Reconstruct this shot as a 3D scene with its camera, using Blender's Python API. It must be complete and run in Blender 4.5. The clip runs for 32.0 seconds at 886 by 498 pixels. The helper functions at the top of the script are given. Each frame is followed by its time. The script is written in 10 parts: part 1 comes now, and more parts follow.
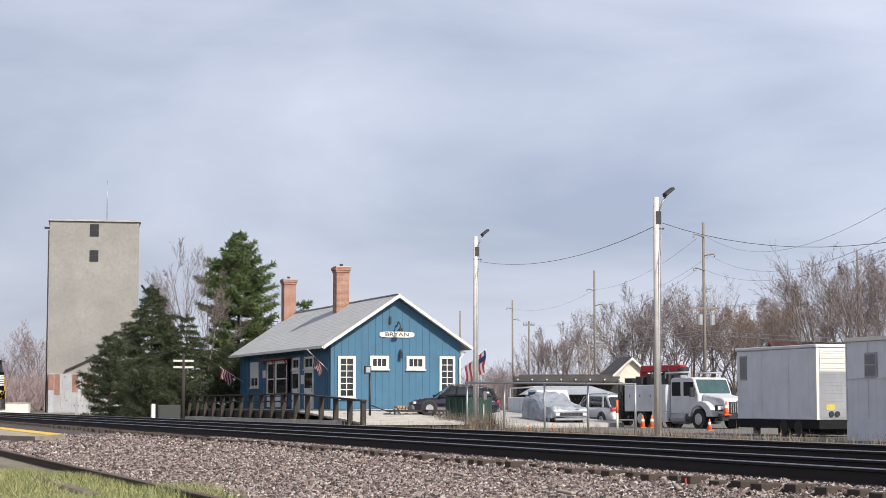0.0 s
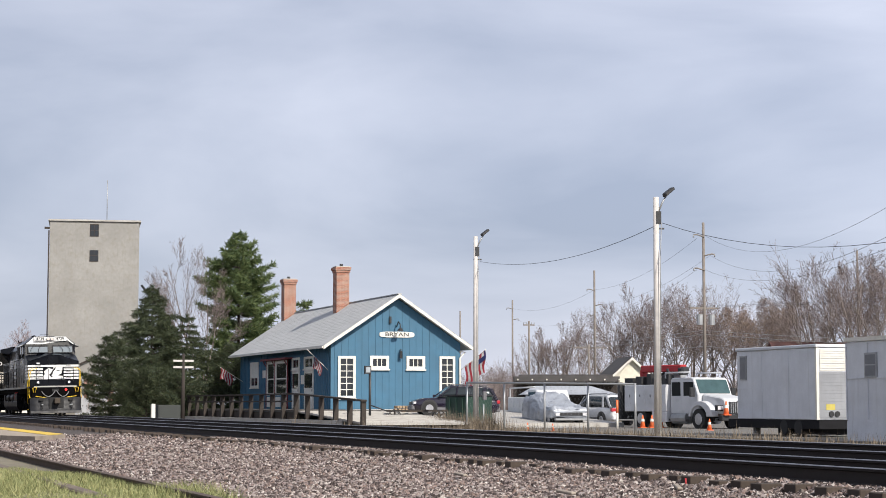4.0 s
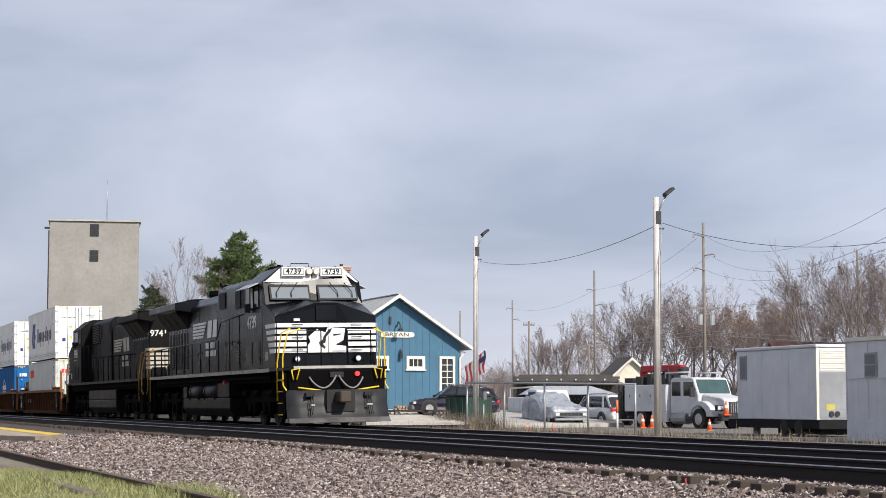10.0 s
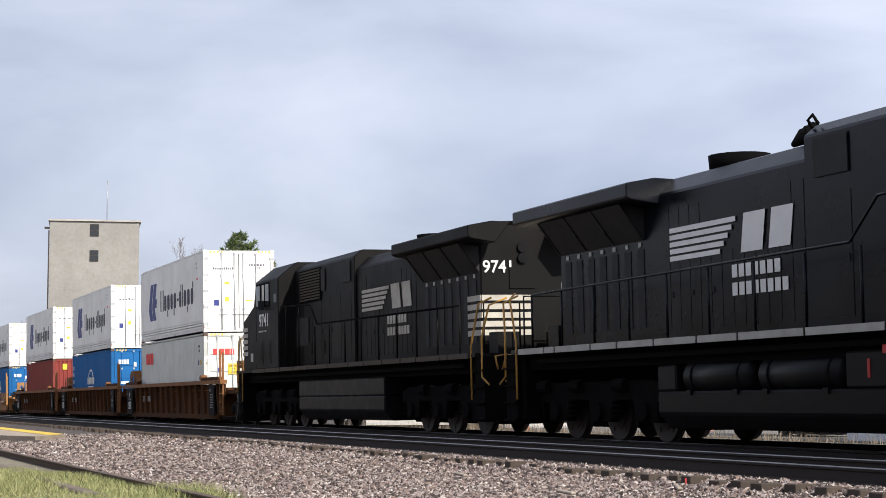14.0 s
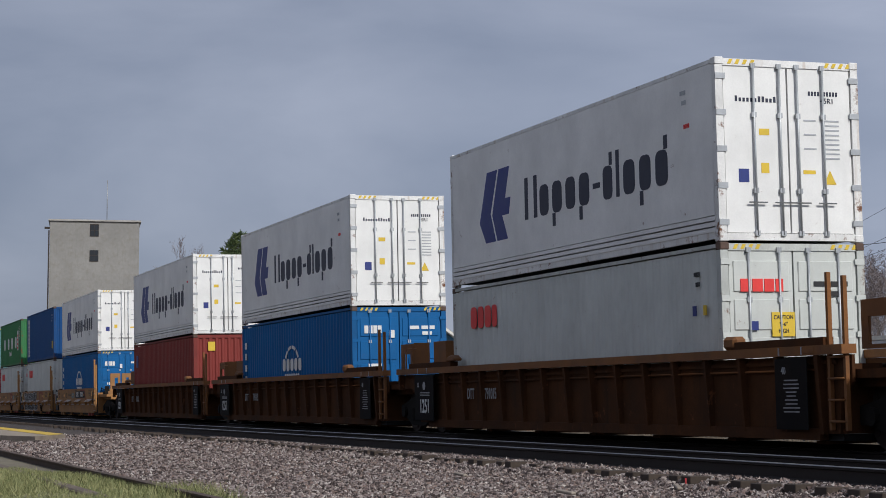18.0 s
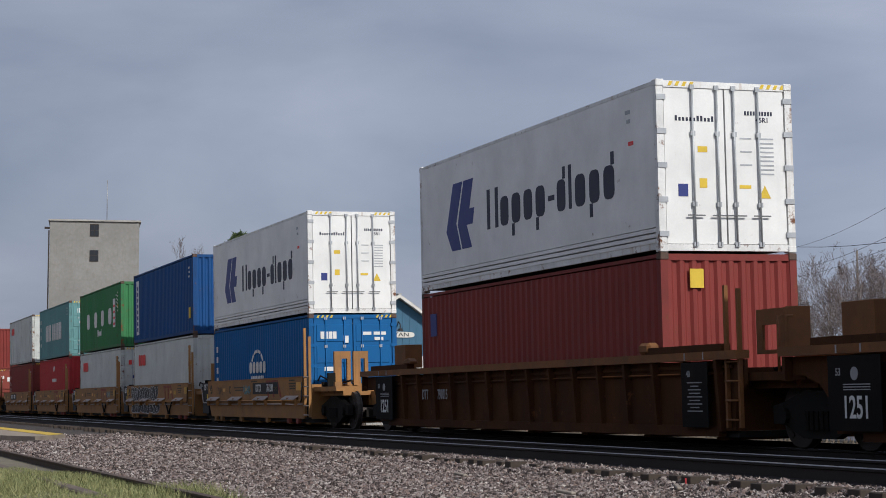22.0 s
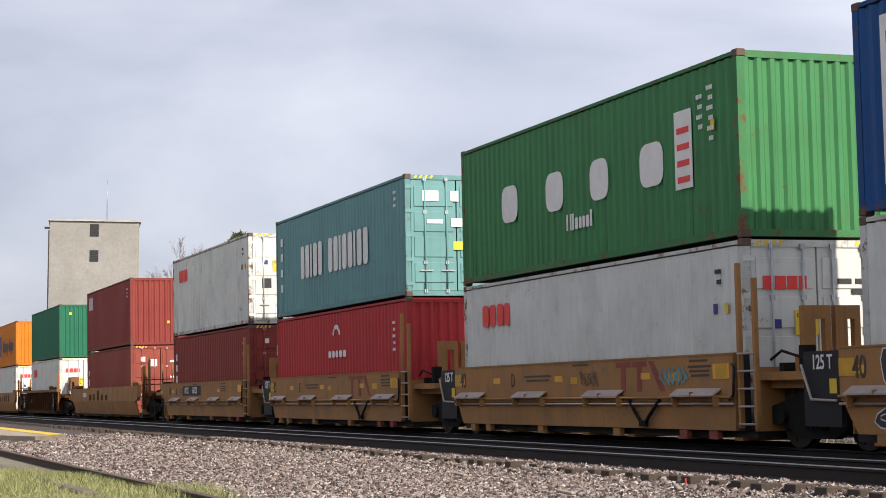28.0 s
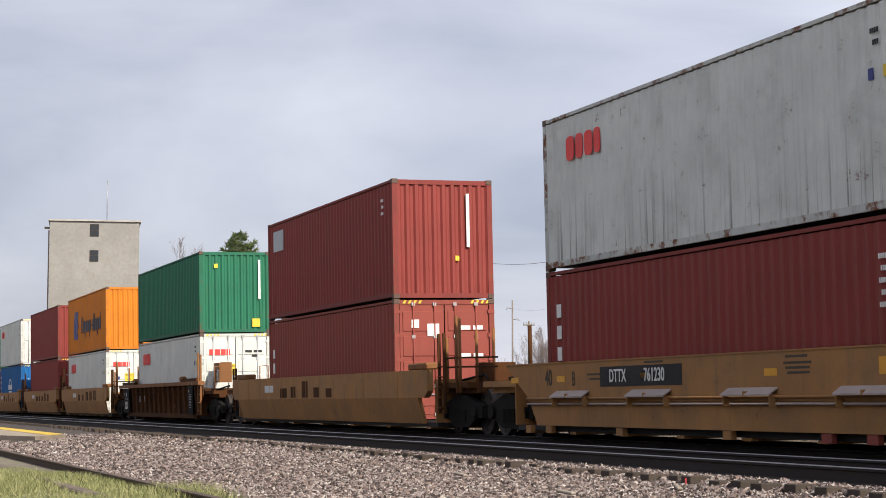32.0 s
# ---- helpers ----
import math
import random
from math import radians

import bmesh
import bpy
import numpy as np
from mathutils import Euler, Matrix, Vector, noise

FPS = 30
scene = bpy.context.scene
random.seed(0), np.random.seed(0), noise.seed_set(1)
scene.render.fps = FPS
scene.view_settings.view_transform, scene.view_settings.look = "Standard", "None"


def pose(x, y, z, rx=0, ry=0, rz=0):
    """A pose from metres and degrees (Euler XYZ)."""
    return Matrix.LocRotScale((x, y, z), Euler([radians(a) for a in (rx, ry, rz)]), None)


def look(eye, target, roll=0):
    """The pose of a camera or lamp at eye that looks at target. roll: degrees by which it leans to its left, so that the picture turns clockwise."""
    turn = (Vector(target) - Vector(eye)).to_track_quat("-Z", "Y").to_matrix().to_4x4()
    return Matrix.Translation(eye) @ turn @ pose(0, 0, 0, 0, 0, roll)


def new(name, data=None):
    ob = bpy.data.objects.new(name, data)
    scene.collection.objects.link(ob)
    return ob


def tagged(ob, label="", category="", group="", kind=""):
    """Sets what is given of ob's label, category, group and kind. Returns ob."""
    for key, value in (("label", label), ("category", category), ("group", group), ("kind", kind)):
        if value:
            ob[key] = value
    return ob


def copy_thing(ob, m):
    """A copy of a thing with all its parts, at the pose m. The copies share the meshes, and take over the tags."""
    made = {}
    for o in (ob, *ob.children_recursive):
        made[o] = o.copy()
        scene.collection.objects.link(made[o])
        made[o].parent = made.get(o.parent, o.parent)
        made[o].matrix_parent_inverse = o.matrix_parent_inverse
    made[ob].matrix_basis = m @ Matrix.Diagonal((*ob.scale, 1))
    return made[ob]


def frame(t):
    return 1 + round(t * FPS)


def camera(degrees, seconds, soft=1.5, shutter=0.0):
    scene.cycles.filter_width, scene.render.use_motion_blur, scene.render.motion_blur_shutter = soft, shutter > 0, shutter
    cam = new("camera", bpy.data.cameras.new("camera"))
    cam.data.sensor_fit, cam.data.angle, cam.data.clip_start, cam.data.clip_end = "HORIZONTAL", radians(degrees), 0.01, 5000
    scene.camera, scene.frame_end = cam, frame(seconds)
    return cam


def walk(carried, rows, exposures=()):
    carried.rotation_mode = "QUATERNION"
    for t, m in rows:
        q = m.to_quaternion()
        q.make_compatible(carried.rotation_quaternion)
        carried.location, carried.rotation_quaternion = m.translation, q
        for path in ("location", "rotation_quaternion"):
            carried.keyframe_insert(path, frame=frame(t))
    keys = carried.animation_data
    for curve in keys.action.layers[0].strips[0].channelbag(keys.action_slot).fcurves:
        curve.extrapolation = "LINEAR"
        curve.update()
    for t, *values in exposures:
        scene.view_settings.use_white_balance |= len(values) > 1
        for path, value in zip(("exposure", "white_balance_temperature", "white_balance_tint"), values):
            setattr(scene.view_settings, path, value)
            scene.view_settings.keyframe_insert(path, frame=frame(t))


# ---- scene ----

# ================= camera =================
SECONDS = 32.0
cam = camera(27.35, SECONDS, 0.9)
EYE = pose(0, 0, 0.62, 94.881, 0, 70.467)
walk(cam, [(0, EYE), (32, EYE)],
     [(0, 0.25, 6600, 10), (6, 0.22, 6600, 10), (9, 0.2, 6600, 10), (11, 0.16, 6600, 10), (12, 0.05, 6600, 10), (13, 0.24, 6600, 10), (14, 0.4, 6600, 10), (14.5, 0.36, 6550, 10), (16.5, -0.45, 6200, 10), (17.5, -0.66, 6150, 10),
      (19, -0.62, 6200, 10), (20, -0.64, 6200, 10), (21, -0.52, 6200, 10), (22, -0.56, 6200, 10), (23, -0.41, 6250, 10), (24, -0.45, 6300, 10), (24.5, -0.1, 6350, 10), (25, 0.22, 6450, 10), (25.5, 0.38, 6650, 10), (27.5, 0.42, 6950, 11), (29, 0.36, 6950, 11), (30, 0.34, 6950, 11), (31, 0.09, 6900, 11), (32, 0.3, 6950, 11)])

# ================= world and sun =================
SUN_EL, SUN_AZ = 36.0, 15.0      # degrees; azimuth from +X towards +Y


def make_world():
    w = bpy.data.worlds.new("sky")
    scene.world = w
    w.use_nodes = True
    nt = w.node_tree
    nt.nodes.clear()
    N = nt.nodes.new
    L = nt.links.new
    out = N("ShaderNodeOutputWorld")
    bg = N("ShaderNodeBackground")
    sky = N("ShaderNodeTexSky")
    sky.sky_type = "NISHITA"
    sky.sun_disc = False
    sky.sun_elevation = radians(SUN_EL)
    sky.sun_rotation = radians(90 - SUN_AZ)
    sky.air_density, sky.dust_density, sky.ozone_density = 1.0, 1.5, 1.0
    tc = N("ShaderNodeTexCoord")
    # a thin broken cloud deck, its banks stretched level
    mp = N("ShaderNodeMapping")
    mp.inputs["Location"].default_value = (0.35, 0.2, 0.15)
    mp.inputs["Scale"].default_value = (3.4, 3.4, 12.0)
    L(tc.outputs["Generated"], mp.inputs["Vector"])
    n1 = N("ShaderNodeTexNoise")
    n1.inputs["Scale"].default_value = 1.0
    n1.inputs["Detail"].default_value = 7.0
    n1.inputs["Roughness"].default_value = 0.5
    n1.inputs["Distortion"].default_value = 0.35
    L(mp.outputs["Vector"], n1.inputs["Vector"])
    ramp = N("ShaderNodeValToRGB")
    el = ramp.color_ramp.elements
    el[0].position, el[0].color = 0.36, (3.7, 4.25, 5.7, 1)
    el[1].position, el[1].color = 0.66, (7.6, 8.0, 9.5, 1)
    n2 = N("ShaderNodeTexNoise")
    n2.inputs["Scale"].default_value = 0.55
    n2.inputs["Detail"].default_value = 2.0
    mp2 = N("ShaderNodeMapping")
    mp2.inputs["Location"].default_value = (1.9, 0.4, 0.2)
    mp2.inputs["Scale"].default_value = (6.0, 6.0, 14.0)
    L(tc.outputs["Generated"], mp2.inputs["Vector"])
    L(mp2.outputs["Vector"], n2.inputs["Vector"])
    both = N("ShaderNodeMix")
    both.inputs["Factor"].default_value = 0.4
    L(n1.outputs["Fac"], both.inputs["A"])
    L(n2.outputs["Fac"], both.inputs["B"])
    L(both.outputs["Result"], ramp.inputs["Fac"])
    # cloud glows towards the sun's side of the sky
    dot = N("ShaderNodeVectorMath")
    dot.operation = "DOT_PRODUCT"
    ce = math.cos(radians(SUN_EL))
    dot.inputs[1].default_value = (ce * math.cos(radians(SUN_AZ)), ce * math.sin(radians(SUN_AZ)), math.sin(radians(SUN_EL)))
    L(tc.outputs["Generated"], dot.inputs[0])
    lift = N("ShaderNodeMapRange")
    lift.inputs["From Min"].default_value, lift.inputs["From Max"].default_value = -0.8, 0.1
    lift.inputs["To Min"].default_value, lift.inputs["To Max"].default_value = 0.76, 1.5
    L(dot.outputs["Value"], lift.inputs["Value"])
    # the deck thins overhead, so that the sky is brightest low down
    sep = N("ShaderNodeSeparateXYZ")
    L(tc.outputs["Generated"], sep.inputs["Vector"])
    high = N("ShaderNodeMapRange")
    high.inputs["From Min"].default_value, high.inputs["From Max"].default_value = 0.12, 0.75
    high.inputs["To Min"].default_value, high.inputs["To Max"].default_value = 1.0, 0.46
    L(sep.outputs["Z"], high.inputs["Value"])
    both_lift = N("ShaderNodeMath")
    both_lift.operation = "MULTIPLY"
    L(lift.outputs["Result"], both_lift.inputs[0])
    L(high.outputs["Result"], both_lift.inputs[1])
    lit = N("ShaderNodeMix")
    lit.data_type, lit.blend_type = "RGBA", "MULTIPLY"
    lit.inputs["Factor"].default_value = 1.0
    L(ramp.outputs["Color"], lit.inputs["A"])
    L(both_lift.outputs["Value"], lit.inputs["B"])
    mix = N("ShaderNodeMix")
    mix.data_type = "RGBA"
    mix.inputs["Factor"].default_value = 0.86
    L(sky.outputs["Color"], mix.inputs["A"])
    L(lit.outputs["Result"], mix.inputs["B"])
    L(mix.outputs["Result"], bg.inputs["Color"])
    bg.inputs["Strength"].default_value = 0.1
    L(bg.outputs["Background"], out.inputs["Surface"])


make_world()
sun_data = bpy.data.lights.new("sun", "SUN")
sun_data.energy, sun_data.angle, sun_data.color = 4.6, radians(0.8), (1.0, 0.945, 0.86)
sun = new("sun", sun_data)
_ce = math.cos(radians(SUN_EL))
_sd = Vector((_ce * math.cos(radians(SUN_AZ)), _ce * math.sin(radians(SUN_AZ)), math.sin(radians(SUN_EL))))
sun.matrix_world = look(_sd * 300, (0, 0, 0))

# ================= materials =================
MATS = {}


def mat(name, color, rough=0.6, metal=0.0, vary=0.15, scale=3.0, grain=60.0, bump=0.0, dirt=0.0, dirt_color=(0.09, 0.07, 0.05),
        streak=0.0, streak_color=(0.10, 0.08, 0.06), rust=0.0, per_piece=0.0, spec=0.5, drip=0.0, drip_color=(0.07, 0.06, 0.05)):
    """A painted or raw surface: base colour, two scales of variation, blotches of dirt, run-down streaks, rust."""
    if name in MATS:
        return MATS[name]
    m = bpy.data.materials.new(name)
    m.use_nodes = True
    nt = m.node_tree
    N, L = nt.nodes.new, nt.links.new
    b = nt.nodes["Principled BSDF"]
    b.inputs["Roughness"].default_value = rough
    b.inputs["Metallic"].default_value = metal
    b.inputs["Specular IOR Level"].default_value = spec
    tc = N("ShaderNodeTexCoord")

    def noise_tex(s, detail=4.0, stretch=None, rough_=0.6):
        t = N("ShaderNodeTexNoise")
        t.inputs["Scale"].default_value = s
        t.inputs["Detail"].default_value = detail
        t.inputs["Roughness"].default_value = rough_
        if stretch:
            mp = N("ShaderNodeMapping")
            mp.inputs["Scale"].default_value = stretch
            L(tc.outputs["Object"], mp.inputs["Vector"])
            L(mp.outputs["Vector"], t.inputs["Vector"])
        else:
            L(tc.outputs["Object"], t.inputs["Vector"])
        return t.outputs["Fac"]

    def mixc(fac, a, bcol, f_scale=None):
        x = N("ShaderNodeMix")
        x.data_type = "RGBA"
        if isinstance(fac, float):
            x.inputs["Factor"].default_value = fac
        else:
            L(fac, x.inputs["Factor"])
        for key, v in (("A", a), ("B", bcol)):
            if isinstance(v, tuple):
                x.inputs[key].default_value = (*v, 1)
            else:
                L(v, x.inputs[key])
        return x.outputs["Result"]

    def band(src, lo, hi, top=1.0):
        r = N("ShaderNodeMapRange")
        r.inputs["From Min"].default_value, r.inputs["From Max"].default_value = lo, hi
        r.inputs["To Max"].default_value = top
        L(src, r.inputs["Value"])
        return r.outputs["Result"]

    dark = tuple(max(0, c * (1 - vary)) for c in color)
    lite = tuple(min(1, c * (1 + vary)) for c in color)
    big = noise_tex(scale)
    col = mixc(band(big, 0.3, 0.7), dark, lite)
    fine = noise_tex(grain, 3.0)
    col = mixc(band(fine, 0.35, 0.75, min(0.5, vary * 1.6)), col, tuple(c * 0.6 for c in color))
    if per_piece:
        oi = N("ShaderNodeObjectInfo")
        col = mixc(band(oi.outputs["Random"], 0.0, 1.0, per_piece), col, tuple(c * 0.45 for c in color))
    if streak:
        col = mixc(band(noise_tex(1.0, 5.0, (5.0, 5.0, 0.35)), 0.56, 0.72, streak), col, streak_color)
    if drip:
        # grime that has run down the lower part of a side
        sep = N("ShaderNodeSeparateXYZ")
        L(tc.outputs["Object"], sep.inputs["Vector"])
        reach = N("ShaderNodeMapRange")
        reach.inputs["From Min"].default_value, reach.inputs["From Max"].default_value = 1.5, 0.1
        L(sep.outputs["Z"], reach.inputs["Value"])
        mul = N("ShaderNodeMath")
        mul.operation = "MULTIPLY"
        L(band(noise_tex(1.0, 4.0, (8.0, 8.0, 0.10), 0.7), 0.54, 0.63, drip), mul.inputs[0])
        L(reach.outputs["Result"], mul.inputs[1])
        col = mixc(mul.outputs["Value"], col, drip_color)
    if dirt:
        col = mixc(band(noise_tex(1.3, 6.0), 0.5, 0.72, dirt), col, dirt_color)
    if rust:
        col = mixc(band(noise_tex(2.6, 8.0, None, 0.75), 0.66 - rust * 0.12, 0.72 - rust * 0.1), col, (0.16, 0.06, 0.025))
    L(col, b.inputs["Base Color"])
    L(band(fine, 0.0, 1.0, 1.0), N("ShaderNodeMath").inputs[0])
    rr = N("ShaderNodeMapRange")
    rr.inputs["To Min"].default_value, rr.inputs["To Max"].default_value = max(0.03, rough - 0.12), min(1, rough + 0.15)
    L(big, rr.inputs["Value"])
    L(rr.outputs["Result"], b.inputs["Roughness"])
    if bump:
        bp = N("ShaderNodeBump")
        bp.inputs["Strength"].default_value = min(1.0, bump)
        bp.inputs["Distance"].default_value = 0.01
        L(fine, bp.inputs["Height"])
        L(bp.outputs["Normal"], b.inputs["Normal"])
    MATS[name] = m
    return m


def glow(name, color, strength):
    if name in MATS:
        return MATS[name]
    m = bpy.data.materials.new(name)
    m.use_nodes = True
    b = m.node_tree.nodes["Principled BSDF"]
    b.inputs["Base Color"].default_value = (*color, 1)
    b.inputs["Emission Color"].default_value = (*color, 1)
    b.inputs["Emission Strength"].default_value = strength
    MATS[name] = m
    return m


def glass(name="window_glass", color=(0.02, 0.023, 0.026), rough=0.06, shine=0.5):
    if name in MATS:
        return MATS[name]
    m = bpy.data.materials.new(name)
    m.use_nodes = True
    b = m.node_tree.nodes["Principled BSDF"]
    b.inputs["Base Color"].default_value = (*color, 1)
    b.inputs["Roughness"].default_value = rough
    b.inputs["Specular IOR Level"].default_value = shine
    MATS[name] = m
    return m


# ================= mesh helpers =================
def box(bm, x0, x1, y0, y1, z0, z1):
    v = [bm.verts.new((x, y, z)) for z in (z0, z1) for x, y in ((x0, y0), (x1, y0), (x1, y1), (x0, y1))]
    for f in ((3, 2, 1, 0), (4, 5, 6, 7), (0, 1, 5, 4), (1, 2, 6, 5), (2, 3, 7, 6), (3, 0, 4, 7)):
        bm.faces.new([v[i] for i in f])
    return v


def prism(bm, pts, axis, a, b):
    """A closed outline swept along one axis from a to b. axis x: pts are (y, z); y: (x, z); z: (x, y)."""
    def at(p, t):
        return {"x": (t, p[0], p[1]), "y": (p[0], t, p[1]), "z": (p[0], p[1], t)}[axis]
    lo = [bm.verts.new(at(p, a)) for p in pts]
    hi = [bm.verts.new(at(p, b)) for p in pts]
    n = len(pts)
    for i in range(n):
        bm.faces.new((lo[i], lo[(i + 1) % n], hi[(i + 1) % n], hi[i]))
    bm.faces.new(lo[::-1])
    bm.faces.new(hi)
    bmesh.ops.recalc_face_normals(bm, faces=bm.faces)


def tube(bm, p, q, r, seg=8, r2=None):
    """A rod from p to q."""
    p, q = Vector(p), Vector(q)
    m = Matrix.Translation((p + q) / 2) @ (q - p).to_track_quat("Z", "Y").to_matrix().to_4x4()
    bmesh.ops.create_cone(bm, cap_ends=True, segments=seg, radius1=r, radius2=r if r2 is None else r2, depth=(q - p).length, matrix=m)


def path(bm, pts, r, seg=6):
    """One bent rod through the points."""
    P = [Vector(p) for p in pts]
    rings = []
    for i, p in enumerate(P):
        t = (P[min(i + 1, len(P) - 1)] - P[max(i - 1, 0)]).normalized()
        u = t.orthogonal().normalized() if not rings else (last_u - t * last_u.dot(t)).normalized()
        last_u, w = u, t.cross(u)
        rings.append([bm.verts.new(p + (u * math.cos(2 * math.pi * k / seg) + w * math.sin(2 * math.pi * k / seg)) * r) for k in range(seg)])
    for a, b in zip(rings, rings[1:]):
        for k in range(seg):
            bm.faces.new((a[k], a[(k + 1) % seg], b[(k + 1) % seg], b[k]))
    bm.faces.new(rings[0][::-1])
    bm.faces.new(rings[-1])


def finish(bm, bevel=0.0, smooth=False):
    if bevel:
        bmesh.ops.bevel(bm, geom=list(bm.edges), offset=bevel, segments=1, affect="EDGES", clamp_overlap=True)
    if smooth:
        for f in bm.faces:
            f.smooth = True


def mesh_of(name, bm, material, bevel=0.0, smooth=False):
    finish(bm, bevel, smooth)
    me = bpy.data.meshes.new(name)
    bm.to_mesh(me)
    bm.free()
    me.materials.append(material)
    return me


def part(name, bm, material, parent, label="", bevel=0.0, smooth=False, m=None):
    """Links a bmesh (or a ready mesh) as one mesh object under a thing or a part."""
    me = bm if isinstance(bm, bpy.types.Mesh) else mesh_of(name, bm, material, bevel, smooth)
    ob = new(name, me)
    ob.parent = parent
    if m is not None:
        ob.matrix_basis = m
    return tagged(ob, label)


def boxpart(name, dims, material, parent, label="", bevel=0.0, m=None):
    bm = bmesh.new()
    box(bm, *dims)
    return part(name, bm, material, parent, label, bevel, False, m)


def rodpart(name, pts, r, material, parent, label="", seg=8):
    bm = bmesh.new()
    path(bm, pts, r, seg)
    return part(name, bm, material, parent, label, 0, True)


def thing(name, label, category, m=None, group="", kind=""):
    ob = new(name)
    if m is not None:
        ob.matrix_basis = m
    return tagged(ob, label, category, group, kind)


def solid(name, bm, material, label, category="", m=None, kind="", bevel=0.0, smooth=False, group=""):
    ob = new(name, bm if isinstance(bm, bpy.types.Mesh) else mesh_of(name, bm, material, bevel, smooth))
    if m is not None:
        ob.matrix_basis = m
    return tagged(ob, label, category, group, kind)


TEXTS = {}


def lettering(text, height, material, squeeze=1.0):
    """A thin mesh of upright letters in the XZ plane, facing -Y, centred on its origin."""
    key = (text, height, material.name, squeeze)
    if key not in TEXTS:
        cu = bpy.data.curves.new("lettering", "FONT")
        cu.body, cu.size, cu.extrude, cu.align_x, cu.align_y = text, height * 1.4, 0.003, "CENTER", "CENTER"
        cu.offset = height * 0.02
        ob = bpy.data.objects.new("lettering", cu)
        scene.collection.objects.link(ob)
        dg = bpy.context.evaluated_depsgraph_get()
        me = bpy.data.meshes.new_from_object(ob.evaluated_get(dg))
        bpy.data.objects.remove(ob)
        me.transform(Matrix.Diagonal((squeeze, 1, 1, 1)))
        me.transform(Matrix.Rotation(radians(90), 4, "X"))
        me.materials.clear()
        me.materials.append(material)
        TEXTS[key] = me
    return TEXTS[key]

# ================= ground and track =================
RAIL_LEN = (-420.0, 60.0)
NEAR_Y, FAR_Y = 10.68, 14.68      # the two track centres; z = 0 is the rail head
LEAN = 1.19                       # cross level of the far track, degrees

M_EARTH = mat("dry_verge_earth", (0.19, 0.165, 0.12), 0.95, vary=0.35, scale=0.25, grain=9, dirt=0.5, dirt_color=(0.15, 0.155, 0.075))
# Bed colour is darkened to give the shade in gaps between loose stones.
M_BALLAST = mat("gap_dark_ballast", (0.07, 0.056, 0.05), 0.9, vary=0.3, scale=0.9, grain=28, bump=1.0)
M_GRAVEL = mat("lot_gravel", (0.15, 0.14, 0.125), 0.95, vary=0.2, scale=0.4, grain=14, bump=0.6)
M_CONC = mat("pale_concrete", (0.40, 0.385, 0.36), 0.85, vary=0.12, scale=0.8, grain=20, dirt=0.3)
M_RAILSIDE = mat("rusted_rail_steel", (0.017, 0.012, 0.011), 0.8, vary=0.3, scale=2.0, grain=30)
M_RAILTOP = mat("polished_rail_head", (0.30, 0.30, 0.31), 0.4, metal=1.0, vary=0.1, scale=1.0, grain=40)
M_TIE = mat("creosoted_timber", (0.075, 0.055, 0.042), 0.9, vary=0.35, scale=2.0, grain=25, per_piece=0.5)
M_YELLOW = mat("road_line_yellow", (0.70, 0.48, 0.06), 0.7, vary=0.15, dirt=0.3)


def bed_z(x, y):
    """Height of the ground: a low track bed between two shallow verges."""
    if y < 6.0:
        return -0.36
    if y < 9.1:
        return -0.36 - 0.06 * (y - 6.0) / 3.1
    if y < 16.6:
        return -0.36
    if y < 18.2:
        return -0.36 - 0.16 * (y - 16.6) / 1.6
    return -0.52


def build_ground():
    xs = [-4000, -1500, -700, -420] + [-300 + 12 * i for i in range(24)] + [0, 12, 30, 60, 200, 800, 4000]
    ys = [-4000, -1000, -200, -60, -20, -6, 0, 3, 5, 6, 7.5, 9.1, 12.7, 16.6, 17.4, 18.2, 22, 30, 45, 80, 200, 600, 1500, 4000]
    bm = bmesh.new()
    grid = [[bm.verts.new((x, y, bed_z(x, y) - 0.03)) for y in ys] for x in xs]
    for i in range(len(xs) - 1):
        for j in range(len(ys) - 1):
            bm.faces.new((grid[i][j], grid[i + 1][j], grid[i + 1][j + 1], grid[i][j + 1]))
    solid("ground", bm, M_EARTH, "dry grassy earth verge beside the tracks", "ground", kind="structure")
    # ballast bed as a shaped sheet over the earth
    prof = [(4.1, -0.385), (6.0, -0.35), (9.0, -0.305), (9.3, -0.285), (9.56, -0.205), (16.7, -0.20), (18.1, -0.52)]
    bm = bmesh.new()
    cols = [-420 + 20 * i for i in range(25)]
    g = [[bm.verts.new((x, y, z)) for y, z in prof] for x in cols]
    for i in range(len(cols) - 1):
        for j in range(len(prof) - 1):
            bm.faces.new((g[i][j], g[i + 1][j], g[i + 1][j + 1], g[i][j + 1]))
    solid("ballast_bed", bm, M_BALLAST, "bed of crushed stone ballast under two tracks, darkened for shaded gaps", "ballast", kind="structure")


def rail_profile(s=1.0):
    half = [(0.076, -0.183), (0.076, -0.172), (0.012, -0.150), (0.009, -0.045), (0.036, -0.032), (0.038, -0.008)]
    return half + [(-a, b) for a, b in reversed(half)]


def build_rails():
    for cy, lean in ((NEAR_Y, 0.0), (FAR_Y, LEAN)):
        for side in (-1, 1):
            bm = bmesh.new()
            prism(bm, rail_profile(), "x", *RAIL_LEN)
            m = pose(0, cy, 0, lean) @ pose(0, side * 0.755, 0)
            r = solid("rail", bm, M_RAILSIDE, "rust-brown steel rail with a polished head", "rail", m, group="running rails", kind="structure")
            bm = bmesh.new()
            prism(bm, [(-0.036, -0.008), (0.036, -0.008), (0.030, 0.0), (-0.030, 0.0)], "x", *RAIL_LEN)
            part("rail_head", bm, M_RAILTOP, r, "bright polished running surface")


